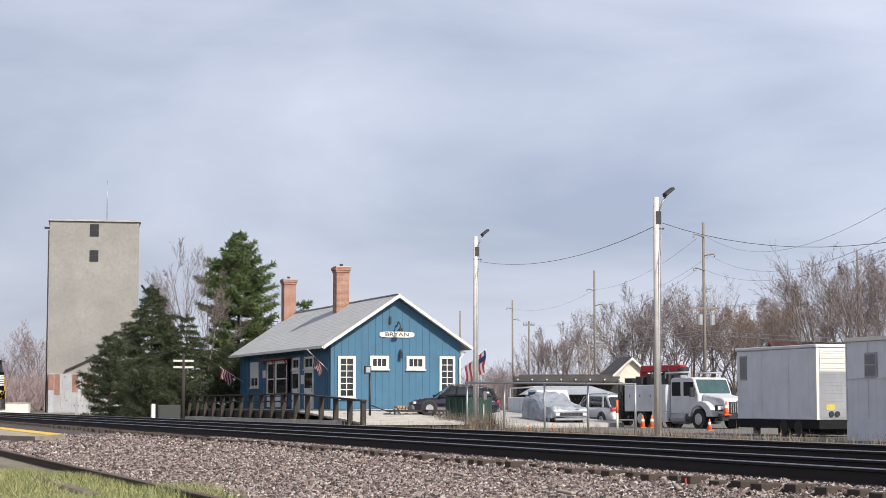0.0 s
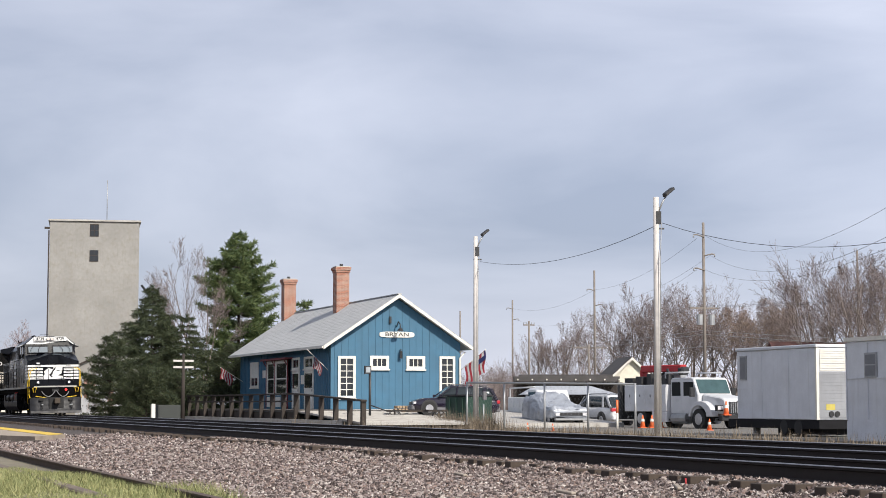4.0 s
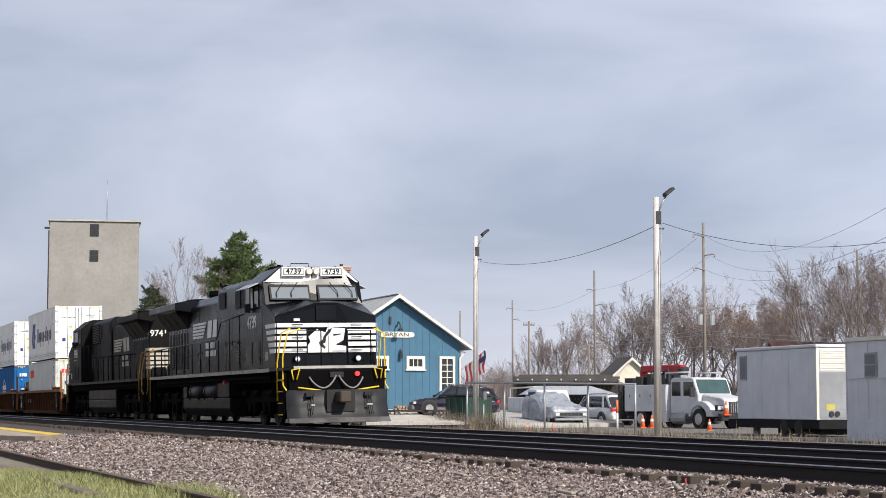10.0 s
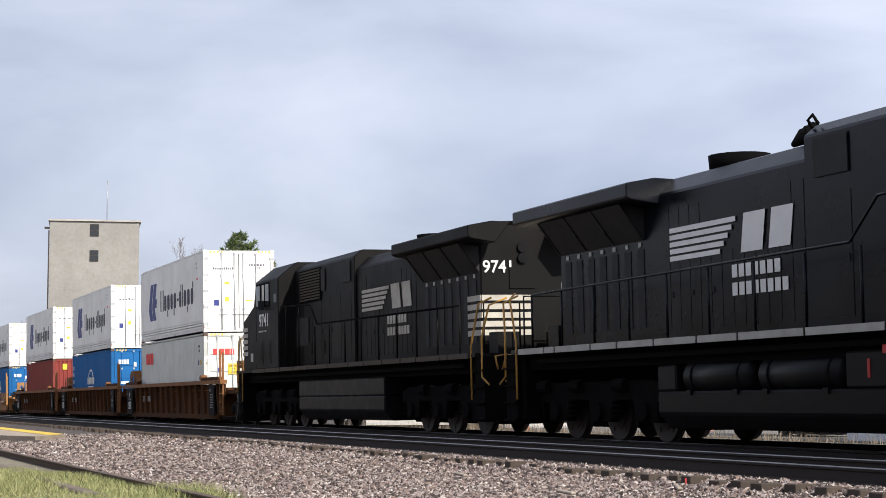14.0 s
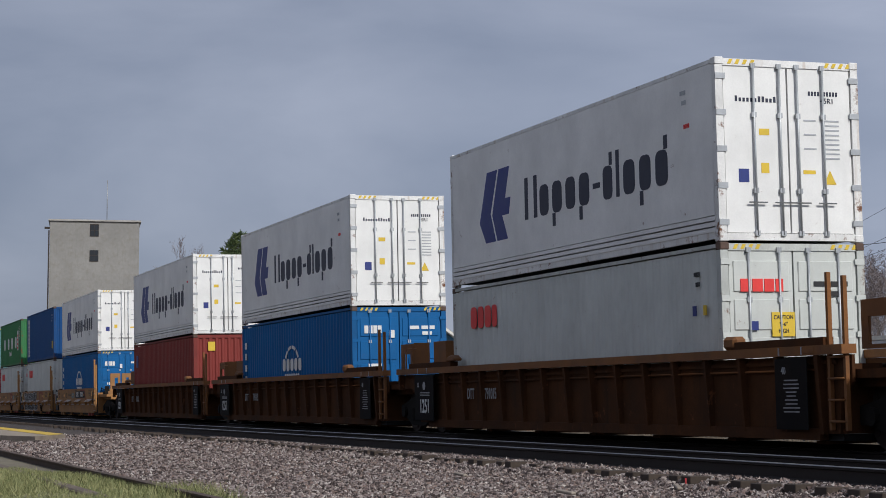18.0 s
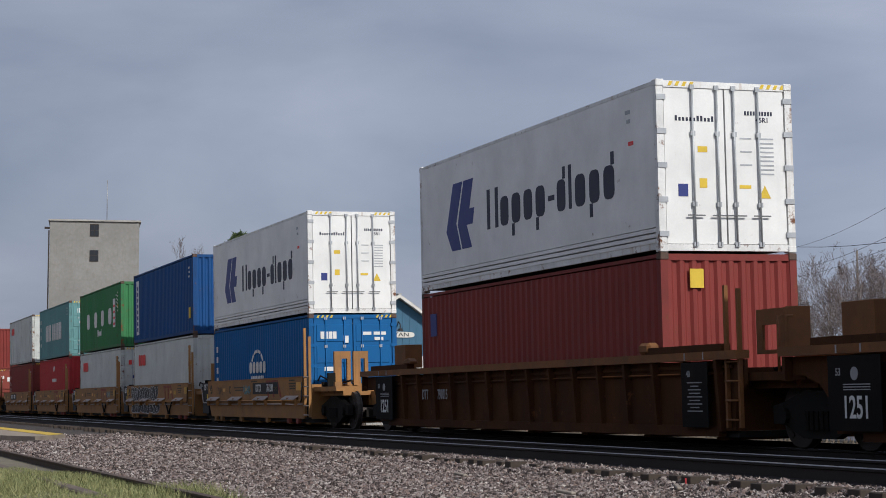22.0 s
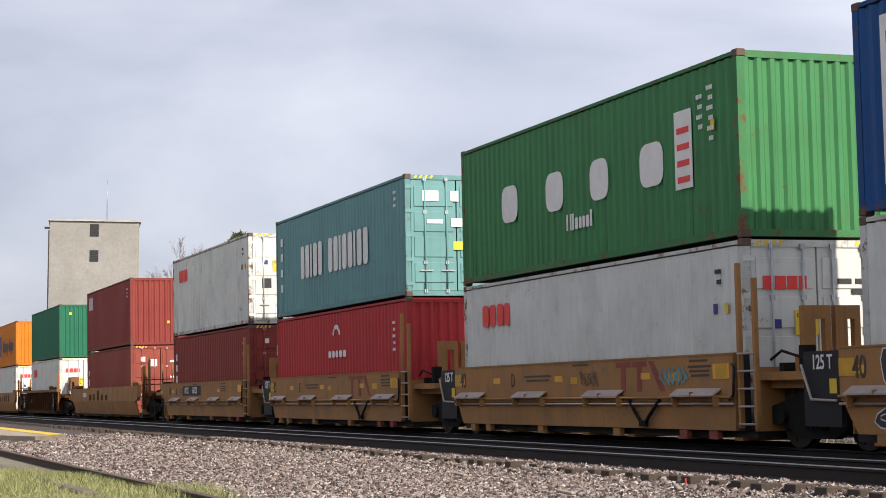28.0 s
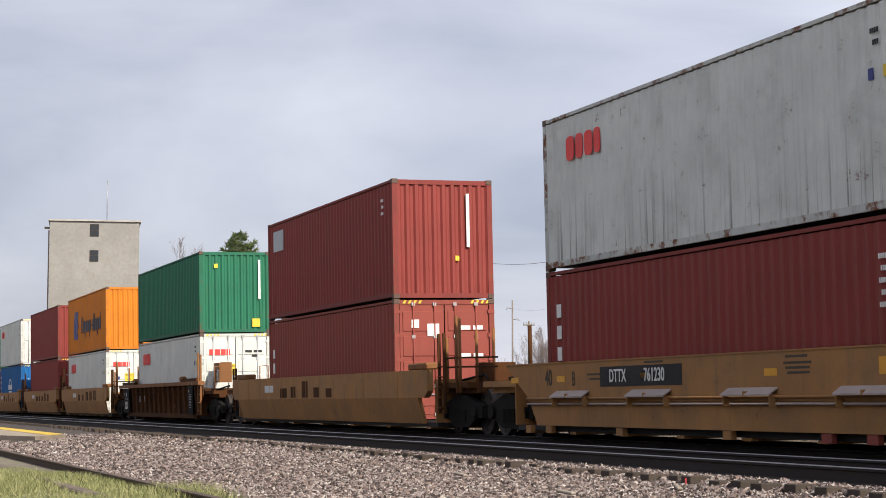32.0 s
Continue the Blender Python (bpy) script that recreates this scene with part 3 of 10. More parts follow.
def sloped_slab(name, top, material, label, category):
    """A slab with a sloping top, its foot below the ground."""
    bm = bmesh.new()
    lo = [bm.verts.new((x, y, -0.7)) for x, y, z in top]
    hi = [bm.verts.new(p) for p in top]
    n = len(top)
    for i in range(n):
        bm.faces.new((lo[i], lo[(i + 1) % n], hi[(i + 1) % n], hi[i]))
    bm.faces.new(hi)
    bmesh.ops.recalc_face_normals(bm, faces=bm.faces)
    solid(name, bm, material, label, category, kind="structure")


def fall(x, y, up=0.0):
    return (x, y, 0.33 - (x + 101.45) * 0.0445 + up)


sloped_slab("gravel_apron", [fall(-101.45, 29.12), fall(-101.45, 38.5), fall(-82.6, 37.0), fall(-82.0, 29.12)], M_CONC, "pale grey worn concrete apron sloping from the gable", "apron")
sloped_slab("concrete_walk", [fall(-101.4, 30.4, .02), fall(-101.4, 33.0, .02), fall(-83.2, 31.0, .02), fall(-82.2, 29.2, .02)],
            mat("bright_concrete_walk", (0.5, 0.495, 0.48), 0.85, vary=0.1, scale=0.6, grain=15, dirt=0.2), "pale concrete walk sloping down from the gable", "walk")
# ================= poles, wires, yard and vehicles =================
M_WIRE = mat("black_wire", (0.06, 0.06, 0.064), 0.6)
M_GREYMET = mat("grey_galvanised_steel", (0.34, 0.35, 0.36), 0.5, metal=0.5, vary=0.15)
M_TWHITE = mat("white_truck_paint", (0.56, 0.57, 0.59), 0.4, vary=0.06, scale=1.5, dirt=0.2)
M_TRAIL = mat("weathered_white_aluminium", (0.60, 0.62, 0.66), 0.5, vary=0.1, scale=1.2, grain=18, streak=0.4, streak_color=(0.42, 0.42, 0.43))
M_CONE = mat("cone_orange", (0.75, 0.16, 0.05), 0.5, vary=0.1)
M_CRANE = mat("crane_red", (0.40, 0.02, 0.025), 0.45, vary=0.15)
M_TARP = mat("silver_tarpaulin", (0.36, 0.385, 0.43), 0.30, vary=0.25, scale=3.0, grain=25, bump=0.3, metal=0.25)
M_DARKCAR = mat("dark_violet_car_paint", (0.012, 0.009, 0.02), 0.16, vary=0.1, spec=0.7)
M_CLAD = mat("grey_plastic_cladding", (0.13, 0.13, 0.14), 0.6, vary=0.1)
M_TYRE = mat("tyre_rubber", (0.02, 0.02, 0.02), 0.85, vary=0.2)
M_RIM = mat("alloy_rim", (0.5, 0.5, 0.52), 0.35, metal=0.7)
M_TAIL = mat("tail_lamp_red", (0.45, 0.02, 0.03), 0.25)
M_LAMPG = mat("clear_lamp", (0.6, 0.6, 0.62), 0.15)
M_BINGREEN = mat("dumpster_green", (0.012, 0.04, 0.028), 0.6, vary=0.2, rust=0.3)
CARGLASS = glass("car_glass", (0.02, 0.026, 0.03), 0.05)


def wood_pole(x, y, z, top, r, label, name="utility_pole", wood=None):
    p = thing(name, label, "pole", pose(x, y, z))
    bm = bmesh.new()
    bmesh.ops.create_cone(bm, cap_ends=True, segments=14, radius1=r * 1.15, radius2=r * 0.8, depth=top - z, matrix=Matrix.Translation((0, 0, (top - z) / 2)))
    part("shaft", bm, wood or M_WOODPALE, p, "", 0, True)
    return p


def yard_lamp_pole(x, y, z, top, lamp_len):
    p = wood_pole(x, y, z, top, 0.12, "weathered grey wooden pole with a floodlight at its top", "lamp_pole")
    h = top - z
    # floodlight on a short arm, on the side away from the silo
    rodpart("lamp_arm", [(0.05, 0.05, h - 0.55), (0.08, 0.2, h - 0.2), (0.12, 0.34, h + 0.05)], 0.035, M_GREYMET, p)
    bm = bmesh.new()
    prism(bm, [(0.28, h + 0.0), (0.62, h + 0.28), (0.56, h + 0.36), (0.24, h + 0.12)], "x", -0.02, 0.28)
    part("floodlight", bm, M_IRON, p, "black floodlight head", 0.02)
    boxpart("photocell_bracket", (-0.05, 0.1, -0.05, 0.15, h - 0.95, h - 0.5), M_IRON, p)
    rodpart("conduit", [(0.12, 0.14, h - 0.9), (0.2, 0.05, h - 2.2), (0.22, 0.0, 0.3)], 0.018, M_GREYMET, p)
    bm = bmesh.new()
    tube(bm, (0.0, -0.1, h - 1.1), (0.0, 0.3, h - 1.1), 0.03)
    part("insulator", bm, M_IRON, p)
    return p


yard_lamp_pole(-57.2, 28.2, -0.6, 7.85, 0.9)
yard_lamp_pole(-80.9, 30.35, -0.6, 8.6, 0.9)


def line_pole(x, y, top, arms, label, box_at=None, single=()):
    p = wood_pole(x, y, -0.6, top, 0.11, label, wood=M_TPOLE)
    for z, half in arms:
        boxpart("crossarm", (-0.06, 0.06, -half, half, z + 0.6 - 0.06, z + 0.6 + 0.06), M_TPOLE, p)
        for s in (-1, -0.5, 0.5, 1):
            bm = bmesh.new()
            tube(bm, (0, s * half * 0.95, z + 0.66), (0, s * half * 0.95, z + 0.86), 0.04)
            part("insulator", bm, M_GREYMET, p)
    if box_at:
        for s in (-0.45, 0.45):
            bm = bmesh.new()
            tube(bm, (0.2, s, box_at + 0.35), (0.2, s, box_at + 1.05), 0.22, 10)
            part("transformer", bm, M_GREYMET, p, "grey pole transformer")
    # single insulator arms, bolted to alternate sides
    for z, d in single:
        a = rodpart("side_arm", [(0.1, 0, z + 0.6), (0.1, 0.55 * d, z + 0.74), (0.1, 0.8 * d, z + 0.72)], 0.045, M_TPOLE, p)
        rodpart("insulator", [(0.1, 0.8 * d, z + 0.72), (0.1, 0.8 * d, z + 0.54)], 0.05, M_GREYMET, a)
    return p


line_pole(-111.6, 58.6, 13.1, [(7.2, 1.1)], "tall grey utility pole with transformers and a crossarm", 6.3, ((12.1, -1), (10.8, 1), (9.8, -1)))
line_pole(-155.3, 70.1, 13.1, [], "tall thin grey utility pole with side arms", None, ((11.2, -1), (9.8, 1), (8.8, -1)))
line_pole(-155.8, 69.7, 6.2, [(5.9, 1.8)], "short wooden pole with a wide crossarm")
line_pole(-204.6, 81.5, 13.2, [], "far tall thin utility pole", None, ((12.1, -1), (10.8, 1)))
line_pole(-216.2, 79.0, 12.4, [], "far thin utility pole without arms")
line_pole(-129.9, 82.4, 13.3, [(10.0, 1.0)], "tall brown utility pole behind bare trees")
line_pole(-170, 69.5, 9.0, [(8.6, 0.6)], "dark wooden utility pole in the trees")
tp = wood_pole(-99.4, 20.1, -0.6, 3.4, 0.10, "old dark telegraph pole stub with two pale crossarms", "telegraph_pole", M_WOODDK)
for zz in (3.15, 3.5):
    boxpart("crossarm", (-0.05, 0.05, -0.56, 0.56, zz + 0.06, zz + 0.17), M_WOODPALE, tp)

# signal post, white marker and small box near the track
sp = thing("platform_lamp_post", "black post with a small square sign box", "post", pose(-84.4, 26.2, -0.5))
rodpart("post", [(0, 0, 0), (0, 0, 2.95)], 0.06, M_IRON, sp)
boxpart("sign_box", (-0.1, 0.1, -0.28, 0.02, 2.6, 2.98), M_IRON, sp)
boxpart("sign_face", (0.1, 0.11, -0.24, -0.02, 2.66, 2.92), mat("notice_grey", (0.3, 0.33, 0.36), 0.5), sp)
wp = thing("marker_post", "white marker post beside a grey cabinet", "post", pose(-92.35, 15.85 + 1.3, -0.5))
boxpart("post", (-0.1, 0.1, -0.1, 0.1, 0.0, 1.15), M_TRIM, wp, bevel=0.01)
M_CABGREY = mat("dull_green_grey_cabinet", (0.035, 0.04, 0.037), 0.7, vary=0.15)
cb = thing("track_cabinet", "small dull green-grey metal cabinet by the track", "cabinet", pose(-92.7, 17.8, -0.5))
boxpart("body", (-0.4, 0.4, -0.4, 0.75, 0.05, 1.1), M_CABGREY, cb, bevel=0.02)
boxpart("door", (0.404, 0.42, -0.34, 0.68, 0.12, 1.0), M_CABGREY, cb)


def wire(name, a, b, sag, r=0.008, label="thin black overhead wire", metal=M_WIRE):
    a, b = Vector(a), Vector(b)
    pts = [a.lerp(b, k / 16) - Vector((0, 0, sag * 4 * (k / 16) * (1 - k / 16))) for k in range(17)]
    bm = bmesh.new()
    path(bm, pts, r, 4)
    return solid(name, bm, metal, label, "wire", group="overhead wires")


wire("overhead_wire", (-80.9, 30.6, 7.4), (-57.2, 28.4, 6.95), 0.62, 0.011)
wire("overhead_wire", (-57.2, 28.43, 6.95), (-36.0, 30.2, 6.15), 1.25, 0.011)
wire("overhead_wire", (-111.6, 58.75, 12.2), (-50, 34.6, 7.95), 1.7)
wire("overhead_wire", (-111.6, 59.1, 10.85), (-50, 34.6, 6.85), 1.5)
wire("overhead_wire", (-111.6, 58.7, 9.85), (-50, 34.6, 6.35), 1.2)
wire("overhead_wire", (-155.3, 70.1, 11.3), (-111.6, 58.1, 12.0), 0.75)
wire("overhead_wire", (-155.3, 70.5, 9.9), (-111.6, 59.1, 10.85), 0.75)
wire("overhead_wire", (-155.3, 69.7, 8.9), (-111.6, 58.1, 9.85), 0.75)
wire("overhead_wire", (-204.6, 81.5, 12.2), (-155.3, 70.1, 11.3), 0.9)
wire("overhead_wire", (-204.6, 81.9, 10.9), (-155.3, 69.7, 8.9), 0.9)
for dy in (-1.0, 1.0):
    wire("overhead_wire", (-155.8, 69.7 + dy * 1.6, 6.0), (-111.6, 58.6 + dy, 7.3), 0.3)
    wire("overhead_wire", (-111.6, 58.6 + dy, 7.3), (-62, 62 + dy, 6.6), 0.3)
for z0, z1, z2 in ((6.4, 5.68, 4.9), (6.0, 5.42, 4.6), (5.0, 4.6, 3.9)):
    wire("service_wire", (-155.3, 70.0, z0), (-111.7, 58.5, z1), 0.1, 0.018, "pale sunlit service wire", M_GREYMET)
    wire("service_wire", (-111.7, 58.5, z1), (-104.0, 66.5, z2), 0.05, 0.016, "pale sunlit service wire", M_GREYMET)


def chain_fence():
    f = thing("chain_link_fence", "chain-link fence with grey pipe rail and posts", "fence", pose(-79.0, 29.2, 0))
    a, b = Vector((0, 0, 1.62)), Vector((13.6, 2.05, 1.42))
    rodpart("top_rail", [a, b], 0.045, M_GREYMET, f)
    n = 5
    for i in range(n):
        p = a.lerp(b, i / (n - 1))
        rodpart("post", [(p.x, p.y, -0.6), (p.x, p.y, p.z + 0.05)], 0.05, M_GREYMET, f)
    bm = bmesh.new()
    ln = (b - a).length
    for i in range(int(ln / 0.3)):
        for d in (-1, 1):
            p = a.lerp(b, i * 0.3 / ln)
            q = a.lerp(b, min(1, max(0, (i * 0.3 + d * 1.9) / ln)))
            tube(bm, (p.x, p.y, p.z), (q.x, q.y, -0.5), 0.0016, 3)
    tagged(part("wire_mesh", bm, M_GREYMET, f), kind="stuff")


chain_fence()


def wheel(parent, x, y, z, r, w, name="wheel"):
    bm = bmesh.new()
    bmesh.ops.create_cone(bm, cap_ends=True, segments=18, radius1=r, radius2=r, depth=w, matrix=Matrix.Translation((x, y, z)) @ Matrix.Rotation(radians(90), 4, "X"))
    wh = part(name, bm, M_TYRE, parent, "", 0.02)
    bm = bmesh.new()
    s = -1 if y < 0 else 1
    bmesh.ops.create_cone(bm, cap_ends=True, segments=14, radius1=r * 0.6, radius2=r * 0.5, depth=0.04, matrix=Matrix.Translation((x, y + s * w * 0.5, z)) @ Matrix.Rotation(radians(90) * -s, 4, "X"))
    part("rim", bm, M_RIM, wh)
    return wh


def loft(bm, sections):
    """A closed body through equal-length rings of points."""
    rings = [[bm.verts.new(p) for p in ring] for ring in sections]
    n = len(rings[0])
    for a, b in zip(rings, rings[1:]):
        for i in range(n):
            bm.faces.new((a[i], a[(i + 1) % n], b[(i + 1) % n], b[i]))
    bm.faces.new(rings[0][::-1])
    bm.faces.new(rings[-1])
    bmesh.ops.recalc_face_normals(bm, faces=bm.faces)


def car(name, label, m, length, width, height, paint, kind="suv", lower=None):
    """A car that heads along +x, its base at its middle: a rounded lower body, a glazed cabin that leans in, and its fittings."""
    c = thing(name, label, "car", m)
    L2, W2 = length / 2, width / 2
    belt = height * 0.60
    nose = belt - 0.14
    # stations along the length: x, half width, top
    st = [(-L2, .86, belt - .16), (-L2 + .06, .93, belt - .05), (-L2 + .3, .985, belt), (-L2 * .5, 1, belt + .01), (0, 1, belt), (L2 * .38, 1, belt - .02),
          (L2 * .46, .99, belt - .04), (L2 * .72, .97, nose + .04), (L2 - .32, .93, nose - .04), (L2 - .1, .87, nose - .13), (L2, .76, nose - .26)]
    secs = []
    for x, k, top in st:
        w = W2 * k
        low = 0.26 if abs(x) < L2 - 0.2 else 0.34
        half = [(w * .90, low), (w * .985, low + .16), (w, (low + top) / 2), (w * .985, top - .12), (w * .94, top - .03), (w * .55, top + .025)]
        secs.append([(x, -a, z) for a, z in half] + [(x, a, z) for a, z in reversed(half)])
    bm = bmesh.new()
    loft(bm, secs)
    part("body", bm, paint, c, "", 0, True)
    # cabin: x of the foot and of the roof line, front and rear
    rear, front = (-L2 + .12, L2 * .44)
    ribs = [(rear, belt - .02, .90, 0), (rear + .34, height - .12, .80, 1), (rear + .6, height - .03, .76, 1), (-L2 * .15, height, .75, 1), (L2 * .06, height - .02, .75, 1), (L2 * .14, height - .08, .76, 1), (front, belt - .03, .88, 0)]
    secs = []
    for x, top, k, up in ribs:
        b = W2 * .93
        t = W2 * k
        half = [(b, belt - .05), (b * .995 if not up else (b + t) / 2 + .03, (belt + top) / 2), (t, top - .05 * up), (t * .9, top)]
        secs.append([(x, -a, z) for a, z in half] + [(x, a, z) for a, z in reversed(half)])
    bm = bmesh.new()
    loft(bm, secs)
    cabin = part("cabin", bm, CARGLASS, c, "dark glazed cabin", 0, True)
    secs = []
    for x, top, k, up in ribs[1:-1]:
        t = W2 * k + .012
        half = [(t + .004, top - .085), (t, top - .035), (t * .9, top + .014)]
        secs.append([(x, -a, z) for a, z in half] + [(x, a, z) for a, z in reversed(half)])
    bm = bmesh.new()
    loft(bm, secs)
    part("roof", bm, paint, cabin, "", 0, True)
    for s in (-1, 1):
        for (xa, za, ka), (xb, zb, kb) in (((rear + .05, belt - .02, .93), (rear + .38, height - .1, .80)), ((rear + .75, belt, .935), (rear + .72, height - .06, .79)), ((0.05, belt, .94), (-.05, height - .05, .78)), ((front - .03, belt - .02, .92), (L2 * .12, height - .08, .78))):
            wide = .09 if xa < -L2 * .4 else .04
            bm = bmesh.new()
            prism(bm, [(xa - wide, za), (xa + wide, za), (xb + wide * .8, zb), (xb - wide * .8, zb)], "y", -.012, .012)
            bmesh.ops.transform(bm, verts=bm.verts[:], matrix=Matrix.Translation((0, s * W2 * ka, za)) @ Matrix.Shear("XZ", 4, (0, s * W2 * (kb - ka) / (zb - za))) @ Matrix.Translation((0, 0, -za)))
            part("pillar", bm, paint, cabin)
        if kind == "suv":
            rodpart("roof_rail", [(rear + .55, s * W2 * .7, height), (rear + .7, s * W2 * .7, height + .07), (L2 * .0, s * W2 * .7, height + .06), (L2 * .1, s * W2 * .7, height - .01)], .018, M_CLAD, cabin)
    for x in (-L2 * .60, L2 * .62):
        for s in (-1, 1):
            r = 0.39 if lower else 0.345
            wheel(c, x, s * (W2 - 0.10), r - 0.01, r, 0.24)
            bm = bmesh.new()
            tube(bm, (x, s * (W2 - 0.25), r + 0.02), (x, s * (W2 + 0.006), r + 0.02), r + 0.06, 20)
            part("wheel_arch", bm, M_IRON, c)
    for s in (-1, 1):
        def yy(a, b):
            return sorted((s * W2 * a, s * W2 * b))
        boxpart("tail_lamp", (-L2 - .015, -L2 + .16, *yy(.62, .95), belt - .24, belt - .06), M_TAIL, c, bevel=0.02)
        boxpart("headlight", (L2 - .2, L2 - .03, *yy(.5, .88), nose - .27, nose - .14), M_LAMPG, c, bevel=0.02)
        boxpart("mirror", (L2 * .36, L2 * .36 + .14, *yy(1.0, 1.17), belt + .0, belt + .15), paint, c, bevel=0.03)
        boxpart("sill_trim", (-L2 * .42, L2 * .44, *yy(.99, 1.012), .27, .46), lower or M_CLAD, c)
        boxpart("door_handle", (-.45, -.27, *yy(.995, 1.02), belt - .16, belt - .13), paint, c)
    boxpart("rear_bumper", (-L2 - .05, -L2 + .2, -W2 * .9, W2 * .9, .3, .56), lower or paint, c, bevel=0.05)
    boxpart("front_bumper", (L2 - .14, L2 + .05, -W2 * .84, W2 * .84, .28, .52), lower or paint, c, bevel=0.05)
    boxpart("grille", (L2 - .05, L2 + .012, -W2 * .45, W2 * .45, nose - .32, nose - .16), M_IRON, c)
    boxpart("number_plate", (-L2 - .03, -L2 - .005, -.25, .25, belt - .28, belt - .16), M_CLAD, c)
    return c


LOT = -0.52
car("parked_suv", "dark violet off-road car with grey wheel arches beside the station", pose(-92.5, 33.4, -0.02, 0, -2, -100), 4.7, 1.9, 1.66, M_DARKCAR, "suv", M_CLAD)
car("parked_estate", "white estate car with red tail lamps behind the fence", pose(-91.9, 41.8, LOT, 0, 0, 190), 4.7, 1.85, 1.66, M_TWHITE)


def covered_car():
    c = thing("covered_car", "car under a crumpled silver tarpaulin with its bumper bare", "car", pose(-86.5, 36.75, LOT, 0, 0, -2))
    prof = [(-2.3, 0.95, 0.84), (-2.2, 1.4, 0.9), (-1.8, 1.66, 0.92), (-1.0, 1.72, 0.92), (-0.3, 1.68, 0.92), (0.1, 1.5, 0.92), (0.75, 1.16, 0.93), (1.4, 1.06, 0.93), (2.1, 1.0, 0.92), (2.3, 0.88, 0.88)]
    secs = []
    for x, h, w in prof:
        ring = []
        foot = 0.22 if x < 0.9 else 0.5
        for k in range(23):
            a = math.pi * k / 22
            ca, sa = math.cos(a), math.sin(a)
            y = -math.copysign(abs(ca) ** 0.32, ca) * w * (1.05 - 0.18 * max(0, sa) ** 2 * (h > 1.4))
            ring.append((x, y, foot + (h - foot) * (sa ** 0.34 if sa > 0 else 0)))
        secs.append(ring)
    bm = bmesh.new()
    loft(bm, secs)
    bmesh.ops.subdivide_edges(bm, edges=bm.edges[:], cuts=2, use_grid_fill=True)
    bm.normal_update()
    for v in bm.verts:
        # long folds that hang from the roof, and small crumples
        fold = abs(noise.noise((v.co.x * 2.6, v.co.y * 2.6, v.co.z * 0.7))) - 0.2
        crumple = abs(noise.noise(v.co * 5.5)) - 0.2
        v.co += v.normal * (fold * 0.32 + crumple * 0.10)
        if v.co.z < 0.62:
            v.co.z += noise.noise((v.co.x * 3, v.co.y * 3, 0)) * 0.16
    part("tarpaulin", bm, M_TARP, c, "crumpled silver tarpaulin", 0, True)
    boxpart("bumper", (2.2, 2.42, -0.85, 0.85, 0.34, 0.45), M_GREYMET, c, bevel=0.03)
    boxpart("grille", (2.25, 2.36, -0.6, 0.6, 0.58, 0.74), M_IRON, c)
    for s in (-1, 1):
        boxpart("headlight", (2.25, 2.38, min(s * 0.62, s * 0.84), max(s * 0.62, s * 0.84), 0.58, 0.72), M_LAMPG, c)
    for x in (-1.4, 1.45):
        for s in (-1, 1):
            wheel(c, x, s * 0.76, 0.33, 0.33, 0.2)


covered_car()


def utility_body_truck():
    c = thing("service_pickup", "white service pickup with side lockers", "truck", pose(-93.8, 39.3, LOT, 0, 0, 2))
    boxpart("service_body", (-2.9, -0.4, -1.0, 1.0, 0.6, 1.55), M_TWHITE, c, bevel=0.03)
    for k in range(3):
        boxpart("locker_door", (-2.8 + 0.8 * k, -2.08 + 0.8 * k, -1.015, -1.0, 0.95, 1.5), M_TWHITE, c)
    bm = bmesh.new()
    prism(bm, [(-0.4, 0.5), (-0.4, 1.2), (-0.2, 1.95), (0.9, 1.95), (1.35, 1.25), (2.6, 1.1), (2.7, 0.5)], "y", -0.95, 0.95)
    part("cab", bm, M_TWHITE, c, "", 0.04)
    for s in (-1, 1):
        bm = bmesh.new()
        prism(bm, [(-0.25, 1.28), (-0.12, 1.82), (0.82, 1.82), (1.15, 1.28)], "y", s * 0.951, s * 0.957)
        part("side_window", bm, CARGLASS, c)
    for x in (-1.7, 1.8):
        for s in (-1, 1):
            wheel(c, x, s * 0.85, 0.4, 0.4, 0.24)
    rodpart("ladder_rack", [(-2.8, -0.9, 1.55), (-2.8, -0.9, 2.05), (0.6, -0.9, 2.1)], 0.04, M_TWHITE, c)


utility_body_truck()


